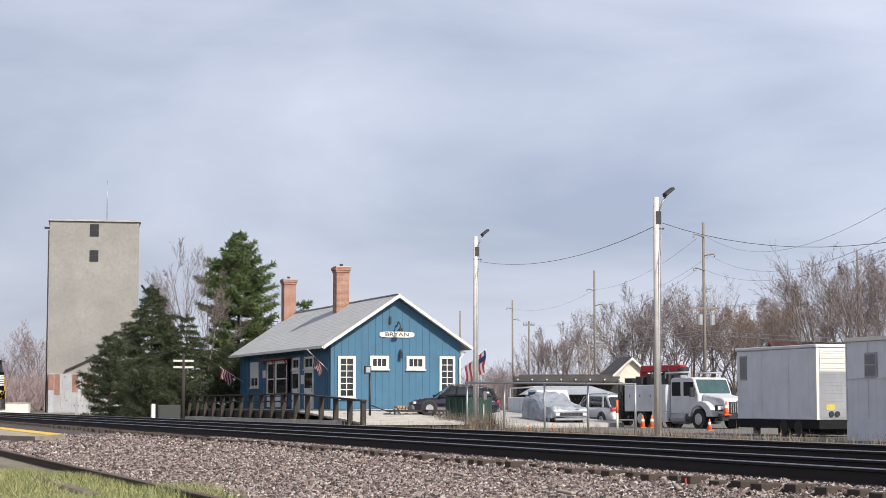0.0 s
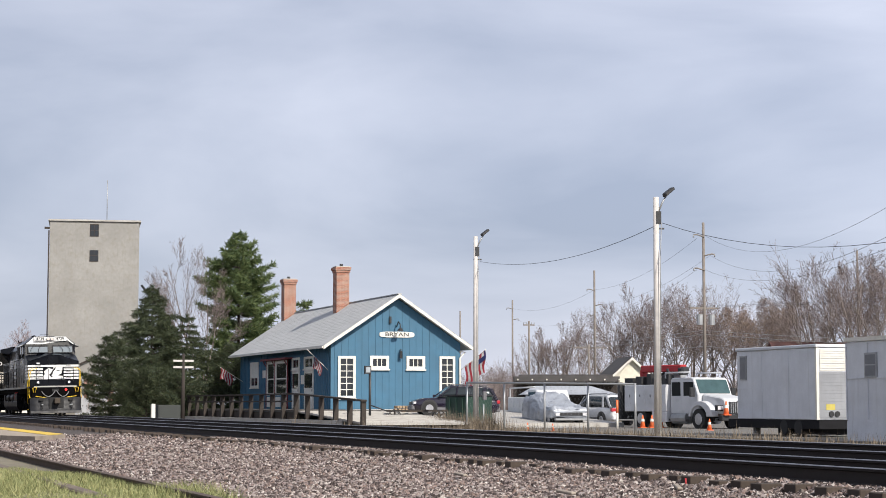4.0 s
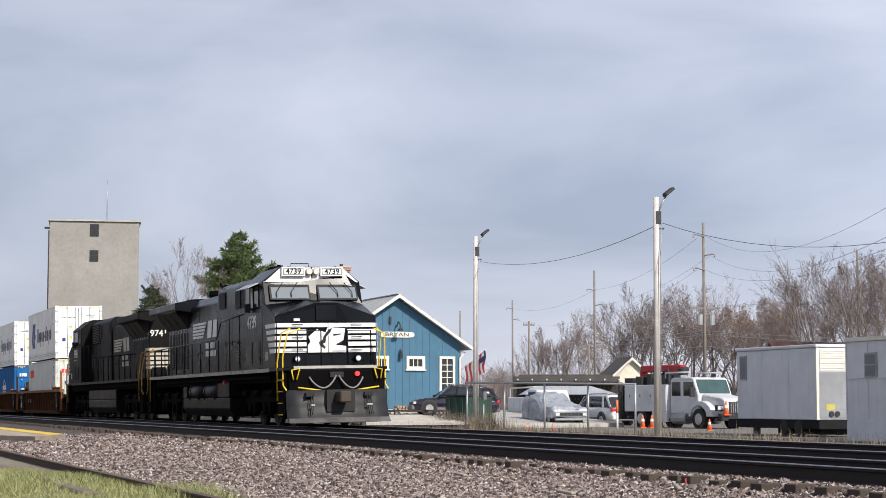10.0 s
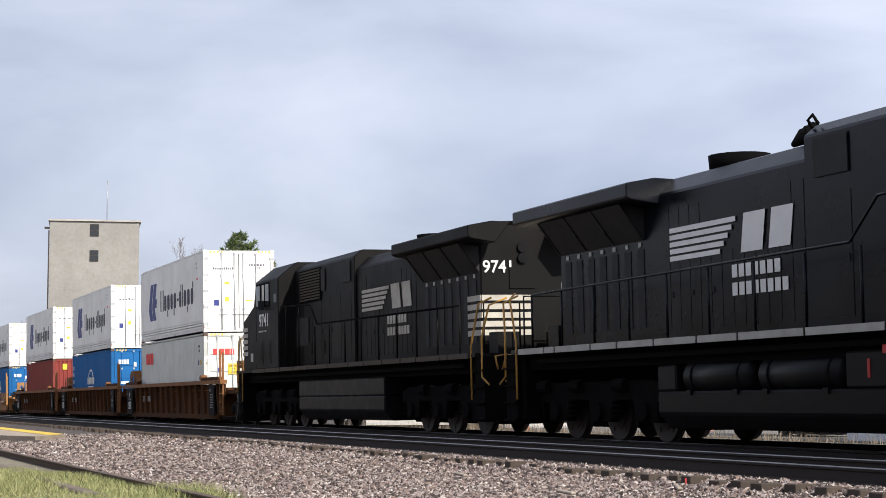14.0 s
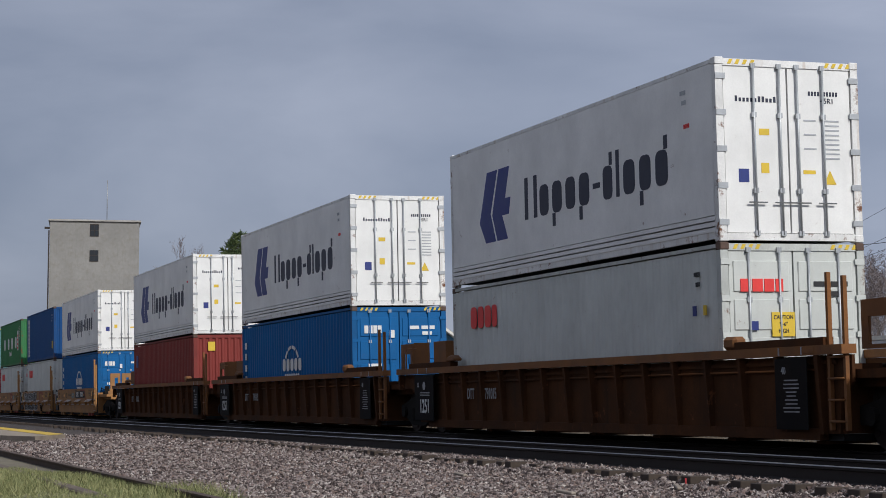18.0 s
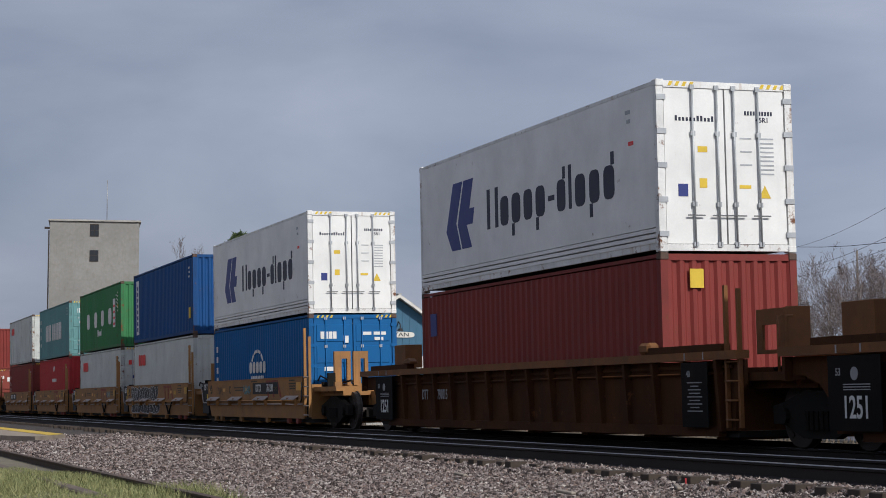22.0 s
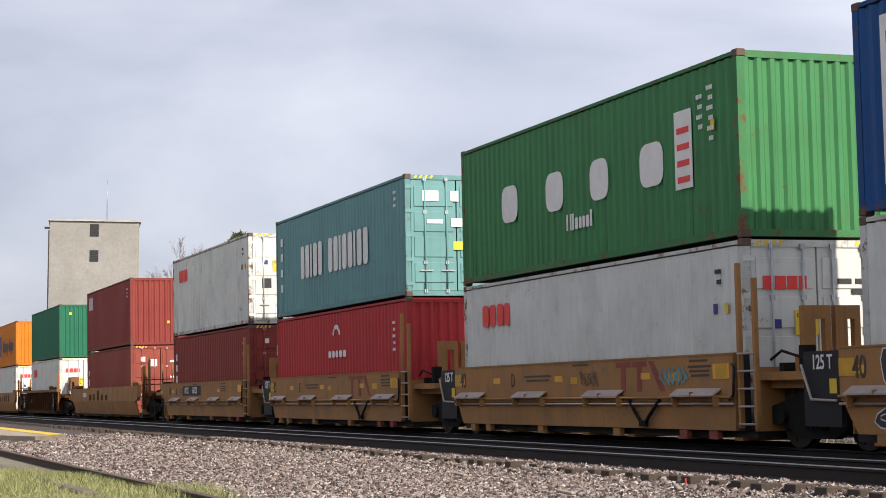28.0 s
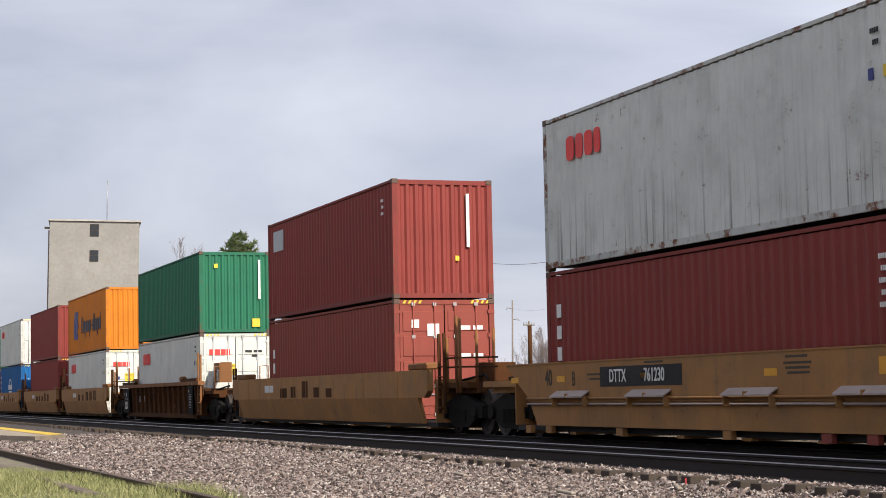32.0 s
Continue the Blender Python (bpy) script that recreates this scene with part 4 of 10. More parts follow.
def work_truck():
    """A white crane truck with lockers, that faces along the tracks."""
    t = thing("crane_truck", "white work truck with lockers and a red folded crane", "truck", pose(-75.72, 41.57, LOT - 0.05, 0, 0, 10))
    boxpart("chassis", (-8.0, -0.5, -0.5, 0.5, 0.55, 0.85), M_IRON, t)
    b = boxpart("locker_body", (-7.6, -4.12, -1.2, 1.2, 0.85, 2.15), M_TWHITE, t, "white steel locker body", bevel=0.02)
    for k in range(4):
        boxpart("locker_door", (-7.52 + 0.86 * k, -6.74 + 0.86 * k, -1.216, -1.2, 1.2, 2.05), M_TWHITE, b)
        rodpart("latch", [(-7.12 + 0.86 * k, -1.23, 1.55), (-7.12 + 0.86 * k, -1.23, 1.68)], 0.02, M_IRON, b)
    boxpart("lower_locker", (-5.3, -4.12, -1.2, -0.72, 0.35, 0.846), M_TWHITE, b)
    cab = bmesh.new()
    prism(cab, [(-4.02, 0.75), (-4.02, 2.36), (-3.9, 2.46), (-2.4, 2.48), (-2.22, 2.42), (-1.85, 1.66), (-1.85, 0.75)], "y", -1.02, 1.02)
    cb_ = part("cab", cab, M_TWHITE, t, "white crew cab", 0.04)
    hood = bmesh.new()
    prism(hood, [(-1.85, 0.85), (-1.85, 1.68), (-0.5, 1.52), (-0.2, 1.42), (-0.1, 1.2), (-0.1, 0.72), (-1.0, 0.75)], "y", -0.78, 0.78)
    hd = part("hood", hood, M_TWHITE, t, "white sloping hood", 0.05)
    g = bmesh.new()
    for k in range(9):
        box(g, -0.085, -0.05, -0.5 + k * 0.12, -0.468 + k * 0.12, 0.8, 1.3)
    part("grille", g, M_GREYMET, hd, "chrome-barred grille")
    boxpart("grille_opening", (-0.098, -0.085, -0.58, 0.58, 0.76, 1.32), M_IRON, hd)
    for s in (-1, 1):
        f = bmesh.new()
        pts = [(-1.60 + 0.92 * math.cos(radians(a)), 0.62 + 0.74 * math.sin(radians(a))) for a in range(0, 181, 20)]
        pts += [(-1.75 + 0.62 * math.cos(radians(a)), 0.62 + 0.52 * math.sin(radians(a))) for a in range(180, -1, -20)]
        prism(f, pts, "y", min(s * 0.72, s * 1.12), max(s * 0.72, s * 1.12))
        part("fender", f, M_TWHITE, hd, "", 0.02)
        boxpart("headlight", (-0.42, -0.27, min(s * 0.8, s * 1.08), max(s * 0.78, s * 1.08), 0.95, 1.12), M_LAMPG, hd)
        boxpart("headlight_surround", (-0.46, -0.29, min(s * 0.72, s * 1.11), max(s * 0.7, s * 1.1), 0.88, 1.16), M_IRON, hd)
        for x0, x1 in ((-3.95, -3.12), (-3.02, -2.1)):
            boxpart("door_window", (x0 + 0.05, x1 - 0.1, min(s * 1.02, s * 1.03), max(s * 1.02, s * 1.03), 1.6, 2.26), CARGLASS, cb_)
            boxpart("door", (x0, x1, min(s * 1.02, s * 1.026), max(s * 1.02, s * 1.026), 0.85, 1.6), M_TWHITE, cb_)
        boxpart("mirror", (-2.1, -2.0, min(s * 1.1, s * 1.35), max(s * 1.1, s * 1.35), 1.55, 2.0), M_IRON, cb_)
        wheel(t, -1.75, s * 0.95, 0.5, 0.5, 0.3)
        wheel(t, -6.3, s * 0.92, 0.5, 0.5, 0.5)
        bm = bmesh.new()
        tube(bm, (-3.9, s * 0.85, 0.55), (-2.75, s * 0.85, 0.55), 0.3, 12)
        part("fuel_tank", bm, M_GREYMET, t)
    ws = bmesh.new()
    prism(ws, [(-2.21, 2.36), (-1.87, 1.72), (-1.83, 1.74), (-2.17, 2.38)], "y", -0.9, 0.9)
    part("windscreen", ws, mat("green_windscreen", (0.045, 0.085, 0.09), 0.14), cb_)
    boxpart("bumper", (-0.2, 0.05, -1.1, 1.1, 0.42, 0.7), M_IRON, t, bevel=0.03)
    # crane and gear on the back
    cr = boxpart("crane_boom", (-7.2, -3.9, -0.5, -0.1, 2.78, 3.12), M_CRANE, t, "red folded crane boom", bevel=0.04)
    boxpart("crane_post", (-7.3, -7.05, -0.45, -0.15, 2.16, 2.9), M_CRANE, cr)
    boxpart("crane_jib", (-6.6, -4.45, -0.08, 0.25, 2.5, 2.72), M_GREYMET, cr)
    rodpart("hydraulic_ram", [(-7.1, -0.3, 2.3), (-5.4, -0.3, 2.75)], 0.07, M_IRON, cr)
    for x0, x1, y0, h in ((-7.0, -6.5, -0.95, 0.42), (-6.3, -5.9, -0.8, 0.55), (-5.6, -5.1, -1.0, 0.34), (-4.9, -4.5, -0.9, 0.48)):
        boxpart("stowed_gear", (x0, x1, y0, y0 + 0.5, 2.152, 2.152 + h), M_IRON, t, bevel=0.03)
    boxpart("boom_head", (-4.15, -3.7, -0.55, -0.05, 2.62, 3.02), M_IRON, cr, bevel=0.1)
    boxpart("tool_crate", (-8.0, -7.3, -0.9, 0.2, 2.16, 2.5), M_IRON, t)
    for y in (-0.95, 0.95):
        rodpart("roof_rack", [(-4.5, y, 2.45), (-4.5, y, 2.72), (-2.6, y, 2.72)], 0.04, M_TWHITE, t)
    for k in range(3):
        bm = bmesh.new()
        tube(bm, (-7.9 + 0.16 * k, 1.0, 1.0), (-7.9 + 0.16 * k, 1.0, 5.0 - 0.25 * k), 0.05, 8)
        part("upright_mast", bm, M_TWHITE, t)
    # dark gear hung on the back, hoses and roof beacons
    for k in range(5):
        bm = bmesh.new()
        tube(bm, (-8.15, -1.1 + 0.3 * k, 0.5 + 0.1 * (k % 2)), (-8.1, -1.1 + 0.3 * k, 2.3 - 0.15 * (k % 3)), 0.13, 8)
        part("hung_hose", bm, M_IRON, t)
    boxpart("tail_frame", (-8.3, -7.95, -1.15, 1.15, 0.45, 0.85), M_IRON, t)
    for y in (-0.6, 0.0, 0.6):
        boxpart("roof_lamp", (-2.6, -2.45, y - 0.08, y + 0.08, 2.43, 2.5), M_LAMPG, t)
    for s in (-1, 1):
        boxpart("wheel_arch", (-2.4, -1.1, min(s * 0.6, s * 0.74), max(s * 0.6, s * 0.74), 0.4, 1.15), M_IRON, t)
        boxpart("door_step", (-4.1, -2.3, min(s * 0.85, s * 1.08), max(s * 0.85, s * 1.08), 0.42, 0.5), M_IRON, t)
    rodpart("exhaust_stack", [(-4.32, -0.9, 0.9), (-4.32, -0.9, 2.75), (-4.42, -0.9, 2.9)], 0.07, M_IRON, t)
    boxpart("hood_emblem", (-0.09, -0.05, -0.12, 0.16, 1.3, 1.36), M_IRON, t)
    return t


work_truck()


def traffic_cone(x, y, z, s=1.0):
    c = thing("traffic_cone", "orange traffic cone with a white band", "cone", pose(x, y, z), "traffic cones")
    bm = bmesh.new()
    bmesh.ops.create_cone(bm, cap_ends=True, segments=12, radius1=0.16 * s, radius2=0.03 * s, depth=0.7 * s, matrix=Matrix.Translation((0, 0, 0.38 * s)))
    part("cone_body", bm, M_CONE, c, "", 0, True)
    boxpart("base", (-0.2 * s, 0.2 * s, -0.2 * s, 0.2 * s, 0, 0.04 * s), M_CONE, c)
    bm = bmesh.new()
    bmesh.ops.create_cone(bm, cap_ends=True, segments=12, radius1=0.118 * s, radius2=0.085 * s, depth=0.15 * s, matrix=Matrix.Translation((0, 0, 0.45 * s)))
    part("white_band", bm, M_TRIM, c)


for x, y, s in ((-72.6, 29.6, 0.5), (-72.2, 30.6, 0.45), (-80.8, 39.0, 0.85), (-80.5, 39.35, 0.85), (-80.2, 39.7, 0.8), (-72.0, 38.0, 0.7)):
    traffic_cone(x, y, LOT, s)
traffic_cone(-75.55, 40.75, 0.12, 0.9)
ds = thing("delineator_post", "white post with an orange top", "post", pose(-77.5, 36.1, LOT))
rodpart("post", [(0, 0, 0), (0, 0, 0.75)], 0.06, M_TRIM, ds)
rodpart("orange_top", [(0, 0, 0.75), (0, 0, 1.35)], 0.06, M_CONE, ds)
dp = thing("dumpster", "dark green steel dumpster by the fence", "dumpster", pose(-86.6, 32.1, LOT, 0, 0, 20))
boxpart("body", (-0.9, 0.9, -0.8, 0.8, 0.1, 1.55), M_BINGREEN, dp, bevel=0.03)
boxpart("lid", (-0.95, 0.95, -0.85, 0.85, 1.555, 1.62), M_IRON, dp)
for k in range(3):
    boxpart("rib", (-0.6 + 0.5 * k, -0.5 + 0.5 * k, -0.84, -0.8, 0.2, 1.45), M_BINGREEN, dp)
mb = thing("meter_box", "grey meter box on a post", "box", pose(-80.6, 30.5, LOT))
boxpart("case", (0.1, 0.25, 0.02, 0.2, 1.35, 1.75), M_CLAD, mb, bevel=0.02)
rodpart("post", [(0.2, 0.05, 0), (0.2, 0.05, 1.15)], 0.04, M_GREYMET, mb)


M_CHASSIS = mat("near_black_chassis", (0.012, 0.012, 0.014), 0.8, vary=0.3, spec=0.2)
# Pale base: the trailer's curtain, and reflected sky painted into the office panes.
M_PALEPANE = mat("pale_curtain_and_sky_pane", (0.20, 0.21, 0.23), 0.15, vary=0.1)


def box_trailer():
    t = thing("box_trailer", "weathered white box trailer on a dark chassis", "trailer", pose(-55.2, 33.3, 0.07))
    boxpart("box", (-5.65, 0.0, 0.0, 2.45, 0.02, 2.52), M_TRAIL, t, "weathered aluminium panel box", bevel=0.02)
    for k in range(9):
        boxpart("end_louvre", (0.0, 0.025, 0.12, 2.33, 1.72 + 0.085 * k, 1.79 + 0.085 * k), M_TRIM, t)
    # below the louvres the end is greyer than the box sides
    boxpart("end_panel", (0.0, 0.012, 0.06, 2.40, 0.06, 1.69), M_ENDGREY, t, "lower end panel, greyer than the box")
    for k in range(17):
        boxpart("end_siding", (0.012, 0.022, 0.08, 2.38, 0.10 + 0.093 * k, 0.17 + 0.093 * k), M_ENDGREY, t)
    boxpart("corner_trim", (-0.09, 0.015, -0.015, 0.1, 0.02, 2.52), M_TRIM, t)
    boxpart("roof_edge", (-5.7, 0.05, -0.05, 2.5, 2.525, 2.64), M_TRAIL, t, bevel=0.02)
    w = boxpart("side_window", (-5.4, -4.9, -0.03, 0.0, 1.45, 2.35), M_GREYMET, t)
    boxpart("pane", (-5.35, -4.95, -0.036, -0.03, 1.5, 2.3), M_PALEPANE, w)
    for x in (-3.8, -1.9):
        boxpart("panel_seam", (x - 0.02, x + 0.02, -0.012, 0.0, 0.1, 2.45), M_TRAIL, t)
    boxpart("seam_rail", (-5.65, -3.6, -0.02, 0.0, 1.12, 1.16), M_TRAIL, t)
    # near-black band under the box, with a narrower block below it
    boxpart("chassis", (-6.4, 0.1, 0.02, 2.4, -0.30, 0.014), M_CHASSIS, t)
    boxpart("axle_housing", (-3.2, -0.3, 0.3, 2.2, -0.5, -0.304), M_CHASSIS, t)
    for x in (-2.3, -1.3):
        for y in (0.15, 2.3):
            wheel(t, x, y, -0.27, 0.28, 0.3)
    for yy in (0.55, 0.78):
        bm = bmesh.new()
        tube(bm, (0.0, yy, 0.22), (0.06, yy, 0.22), 0.1, 12)
        part("round_lamp", bm, M_IRON, t)
    boxpart("sticker", (0.022, 0.030, 0.35, 0.7, 0.36, 0.56), M_HZ2, t)
    boxpart("support_stand", (-5.2, -5.0, 0.4, 0.6, -0.55, -0.2), M_GREYMET, t)
    boxpart("support_stand", (-0.6, -0.4, 0.4, 0.6, -0.55, -0.2), M_GREYMET, t)


M_ENDGREY = mat("grey_trailer_end", (0.27, 0.28, 0.30), 0.6, vary=0.15, scale=1.0, streak=0.3, streak_color=(0.19, 0.19, 0.20))
M_HZ2 = mat("sticker_olive_yellow", (0.5, 0.42, 0.1), 0.6)
box_trailer()


def mobile_office():
    t = thing("mobile_office", "weathered white mobile office with panelled walls", "trailer", pose(-50.4, 31.5, -0.55))
    boxpart("body", (0, 11.0, 0, 3.0, 0.02, 3.15), M_TRAIL, t, bevel=0.02)
    boxpart("roof_edge", (-0.06, 11.06, -0.06, 3.06, 3.155, 3.28), M_TRIM, t)
    boxpart("skirt", (0.0, 11.0, -0.02, 0.0, 0.02, 0.66), M_TRAIL, t)
    for k in range(8):
        boxpart("panel_seam", (0.0 + 1.22 * k, 0.03 + 1.22 * k, -0.035, -0.004, 0.7, 3.1), M_TRAIL, t)
    boxpart("belt_seam", (0, 11.0, -0.03, 0.0, 1.98, 2.02), M_TRAIL, t)
    for x0 in (1.1, 5.0):
        w = boxpart("window", (x0, x0 + 0.68, -0.05, 0.0, 2.0, 2.78), M_GREYMET, t, "aluminium sash window")
        boxpart("pane", (x0 + 0.06, x0 + 0.62, -0.058, -0.05, 2.42, 2.72), M_PALEPANE, w)
        boxpart("pane", (x0 + 0.06, x0 + 0.62, -0.058, -0.05, 2.06, 2.38), M_PALEPANE, w)


mobile_office()

# buildings and a long low carport far behind the yard
M_CREAM = mat("cream_lap_siding", (0.62, 0.595, 0.50), 0.7, vary=0.08)
M_DKROOF = mat("dark_shingle_roof", (0.07, 0.065, 0.065), 0.9, vary=0.25, scale=1.5)
M_RUSTROOF = mat("rust_red_roof", (0.13, 0.062, 0.052), 0.85, vary=0.25)


def far_house(x, y, w, d, eave, peak, wall, roof, rz, label):
    h = thing("far_house", label, "house", pose(x, y, -0.6, 0, 0, rz))
    bm = bmesh.new()
    prism(bm, [(-w / 2, 0), (w / 2, 0), (w / 2, eave), (0, peak), (-w / 2, eave)], "x", -d, 0)
    wl = part("wall", bm, wall, h)
    for k in range(int(eave / 0.4)):
        boxpart("siding_board", (0.0, 0.02, -w / 2, w / 2, 0.1 + 0.4 * k, 0.13 + 0.4 * k), wall, wl)
    for s in (-1, 1):
        bm = bmesh.new()
        sl = (peak - eave) / (w / 2)
        prism(bm, [(0, peak + 0.02), (s * (w / 2 + 0.3), eave - 0.3 * sl + 0.02), (s * (w / 2 + 0.3), eave - 0.3 * sl + 0.16), (0, peak + 0.18)], "x", -d - 0.3, 0.35)
        r = part("roof", bm, roof, h)
        bm = bmesh.new()
        prism(bm, [(0, peak - 0.12), (s * (w / 2 + 0.3), eave - 0.3 * sl - 0.12), (s * (w / 2 + 0.3), eave - 0.3 * sl + 0.1), (0, peak + 0.12)], "x", 0.35, 0.4)
        part("rake_board", bm, M_TRIM, r)
    for yy in (-w / 4, w / 4):
        wd = boxpart("window", (0.02, 0.07, yy - 0.45, yy + 0.45, 1.0, 2.3), M_TRIM, h)
        boxpart("pane", (0.07, 0.075, yy - 0.36, yy + 0.36, 1.1, 2.2), GLASS, wd)


far_house(-136.7, 65.0, 4.0, 6.0, 3.2, 5.0, M_CREAM, M_DKROOF, -14, "cream clapboard house with dark gable roof and white trim")
far_house(-130.5, 82.5, 6.0, 7.0, 4.6, 6.2, M_CREAM, M_RUSTROOF, 75, "long low house with a rust-red roof")
cp = thing("far_carport", "long low carport with a dark roof", "shed", pose(-129.0, 55.9, -0.6, 0, 0, -20))
boxpart("roof", (-1.5, 1.5, -4.1, 3.9, 2.95, 3.35), M_DKROOF, cp)
boxpart("ridge_beam", (-1.0, 1.2, -3.7, 3.4, 3.355, 3.5), M_DKROOF, cp)
for k in range(8):
    boxpart("rafter_end", (1.5, 1.62, -3.9 + k * 1.1, -3.8 + k * 1.1, 3.05, 3.15), M_TRIM, cp)
for yy in (-4.1, -1.4, 1.3, 3.6):
    boxpart("post", (1.2, 1.35, yy, yy + 0.15, 0, 2.946), M_WOODDK, cp)
boxpart("rear_wall", (-1.5, -1.4, -4.1, 3.9, 0, 2.946), M_WOODDK, cp)
gb = thing("low_canopy", "low metal canopy behind the parked cars, roof paled for sky sheen", "canopy", pose(-103.3, 44.8, -0.6, 0, 0, -18))
bm = bmesh.new()
hip = [bm.verts.new(p) for p in ((2.2, -2.9, 1.82), (2.2, 2.9, 1.82), (-2.2, 2.9, 1.82), (-2.2, -2.9, 1.82), (0, -2.1, 2.36), (0, 1.4, 2.36))]
for f in ((0, 1, 5, 4), (2, 3, 4, 5), (1, 2, 5), (3, 0, 4), (3, 2, 1, 0)):
    bm.faces.new([hip[k] for k in f])
# The roof's base colour is lightened in place of its sky reflection.
part("roof", bm, mat("sky_paled_sheet_roof", (0.42, 0.44, 0.47), 0.45, metal=0.2, vary=0.15, scale=0.8, streak=0.4), gb)
boxpart("wall", (-1.9, -1.8, -2.8, 2.8, 0.0, 1.815), M_WOODDK, gb)
for yy in (-2.75, -0.9, 0.9, 2.65):
    boxpart("post", (1.9, 2.0, yy, yy + 0.1, 0.0, 1.815), M_GREYMET, gb)

# freight cart and woodpile by the gable
ct = thing("baggage_cart", "old wooden baggage cart with spoked iron wheels", "cart", pose(-85.6, 29.0, -0.36, 0, 0, 72))
boxpart("bed", (-1.5, 1.5, -0.5, 0.5, 0.62, 0.72), M_WOODDK, ct)
for x in (-1.1, 1.1):
    for s in (-1, 1):
        bm = bmesh.new()
        for k in range(16):
            a, b2 = 2 * math.pi * k / 16, 2 * math.pi * (k + 1) / 16
            tube(bm, (x + 0.34 * math.cos(a), s * 0.5, 0.34 + 0.34 * math.sin(a)), (x + 0.34 * math.cos(b2), s * 0.5, 0.34 + 0.34 * math.sin(b2)), 0.022, 4)
        for k in range(8):
            a = math.pi * k / 4
            tube(bm, (x, s * 0.5, 0.34), (x + 0.33 * math.cos(a), s * 0.5, 0.34 + 0.33 * math.sin(a)), 0.014, 4)
        part("spoked_wheel", bm, M_IRON, ct)
boxpart("axle", (-1.15, -1.05, -0.5, 0.5, 0.3, 0.62), M_WOODDK, ct)
boxpart("axle", (1.05, 1.15, -0.5, 0.5, 0.3, 0.62), M_WOODDK, ct)
rodpart("pull_bar", [(-1.5, 0, 0.66), (-2.3, 0, 0.95)], 0.03, M_IRON, ct)
wd_ = thing("woodpile", "small heap of pale cut firewood", "firewood", pose(-95.9, 31.9, 0.1))
rng = random.Random(5)
M_LOG = mat("cut_firewood", (0.42, 0.30, 0.19), 0.85, vary=0.25, per_piece=0.4)
for k in range(26):
    bm = bmesh.new()
    row = k // 9
    yy = -0.75 + (k % 9) * 0.18 + row * 0.08
    tube(bm, (-0.25 + rng.uniform(-.1, .1), yy, 0.08 + row * 0.15), (0.3 + rng.uniform(-.1, .1), yy + rng.uniform(-.05, .05), 0.08 + row * 0.15), 0.075, 7)
    part("log", bm, M_LOG, wd_)
# pavement slab before the gable
bm = bmesh.new()
prism(bm, [(-101.45, -0.6), (-84, -0.6), (-84, -0.30), (-97.5, 0.28), (-101.45, 0.30)], "y", 29.3, 39.5)
solid("pavement", bm, M_CONC, "pale concrete apron beside the station", "pavement", kind="structure")
bm = bmesh.new()
box(bm, -110, -40, 30.6, 60, -0.7, LOT + 0.004)
solid("gravel_lot", bm, M_GRAVEL, "gravel parking lot behind the fence", "lot", kind="structure")

# ---- the grain elevator ----
M_SILO = mat("stained_elevator_concrete", (0.272, 0.264, 0.248), 0.9, vary=0.18, scale=0.16, grain=2.2, streak=0.5, streak_color=(0.195, 0.185, 0.165), dirt=0.5, dirt_color=(0.20, 0.18, 0.15))
M_TIN2 = mat("rusty_red_tin_sheet", (0.24, 0.125, 0.095), 0.7, vary=0.3, scale=0.5, grain=3, streak=0.6, streak_color=(0.36, 0.33, 0.32))
M_TIN = mat("rusted_tin_sheet", (0.38, 0.39, 0.41), 0.6, vary=0.2, scale=0.6, rust=0.6, streak=0.6, streak_color=(0.24, 0.14, 0.10), per_piece=0.5)


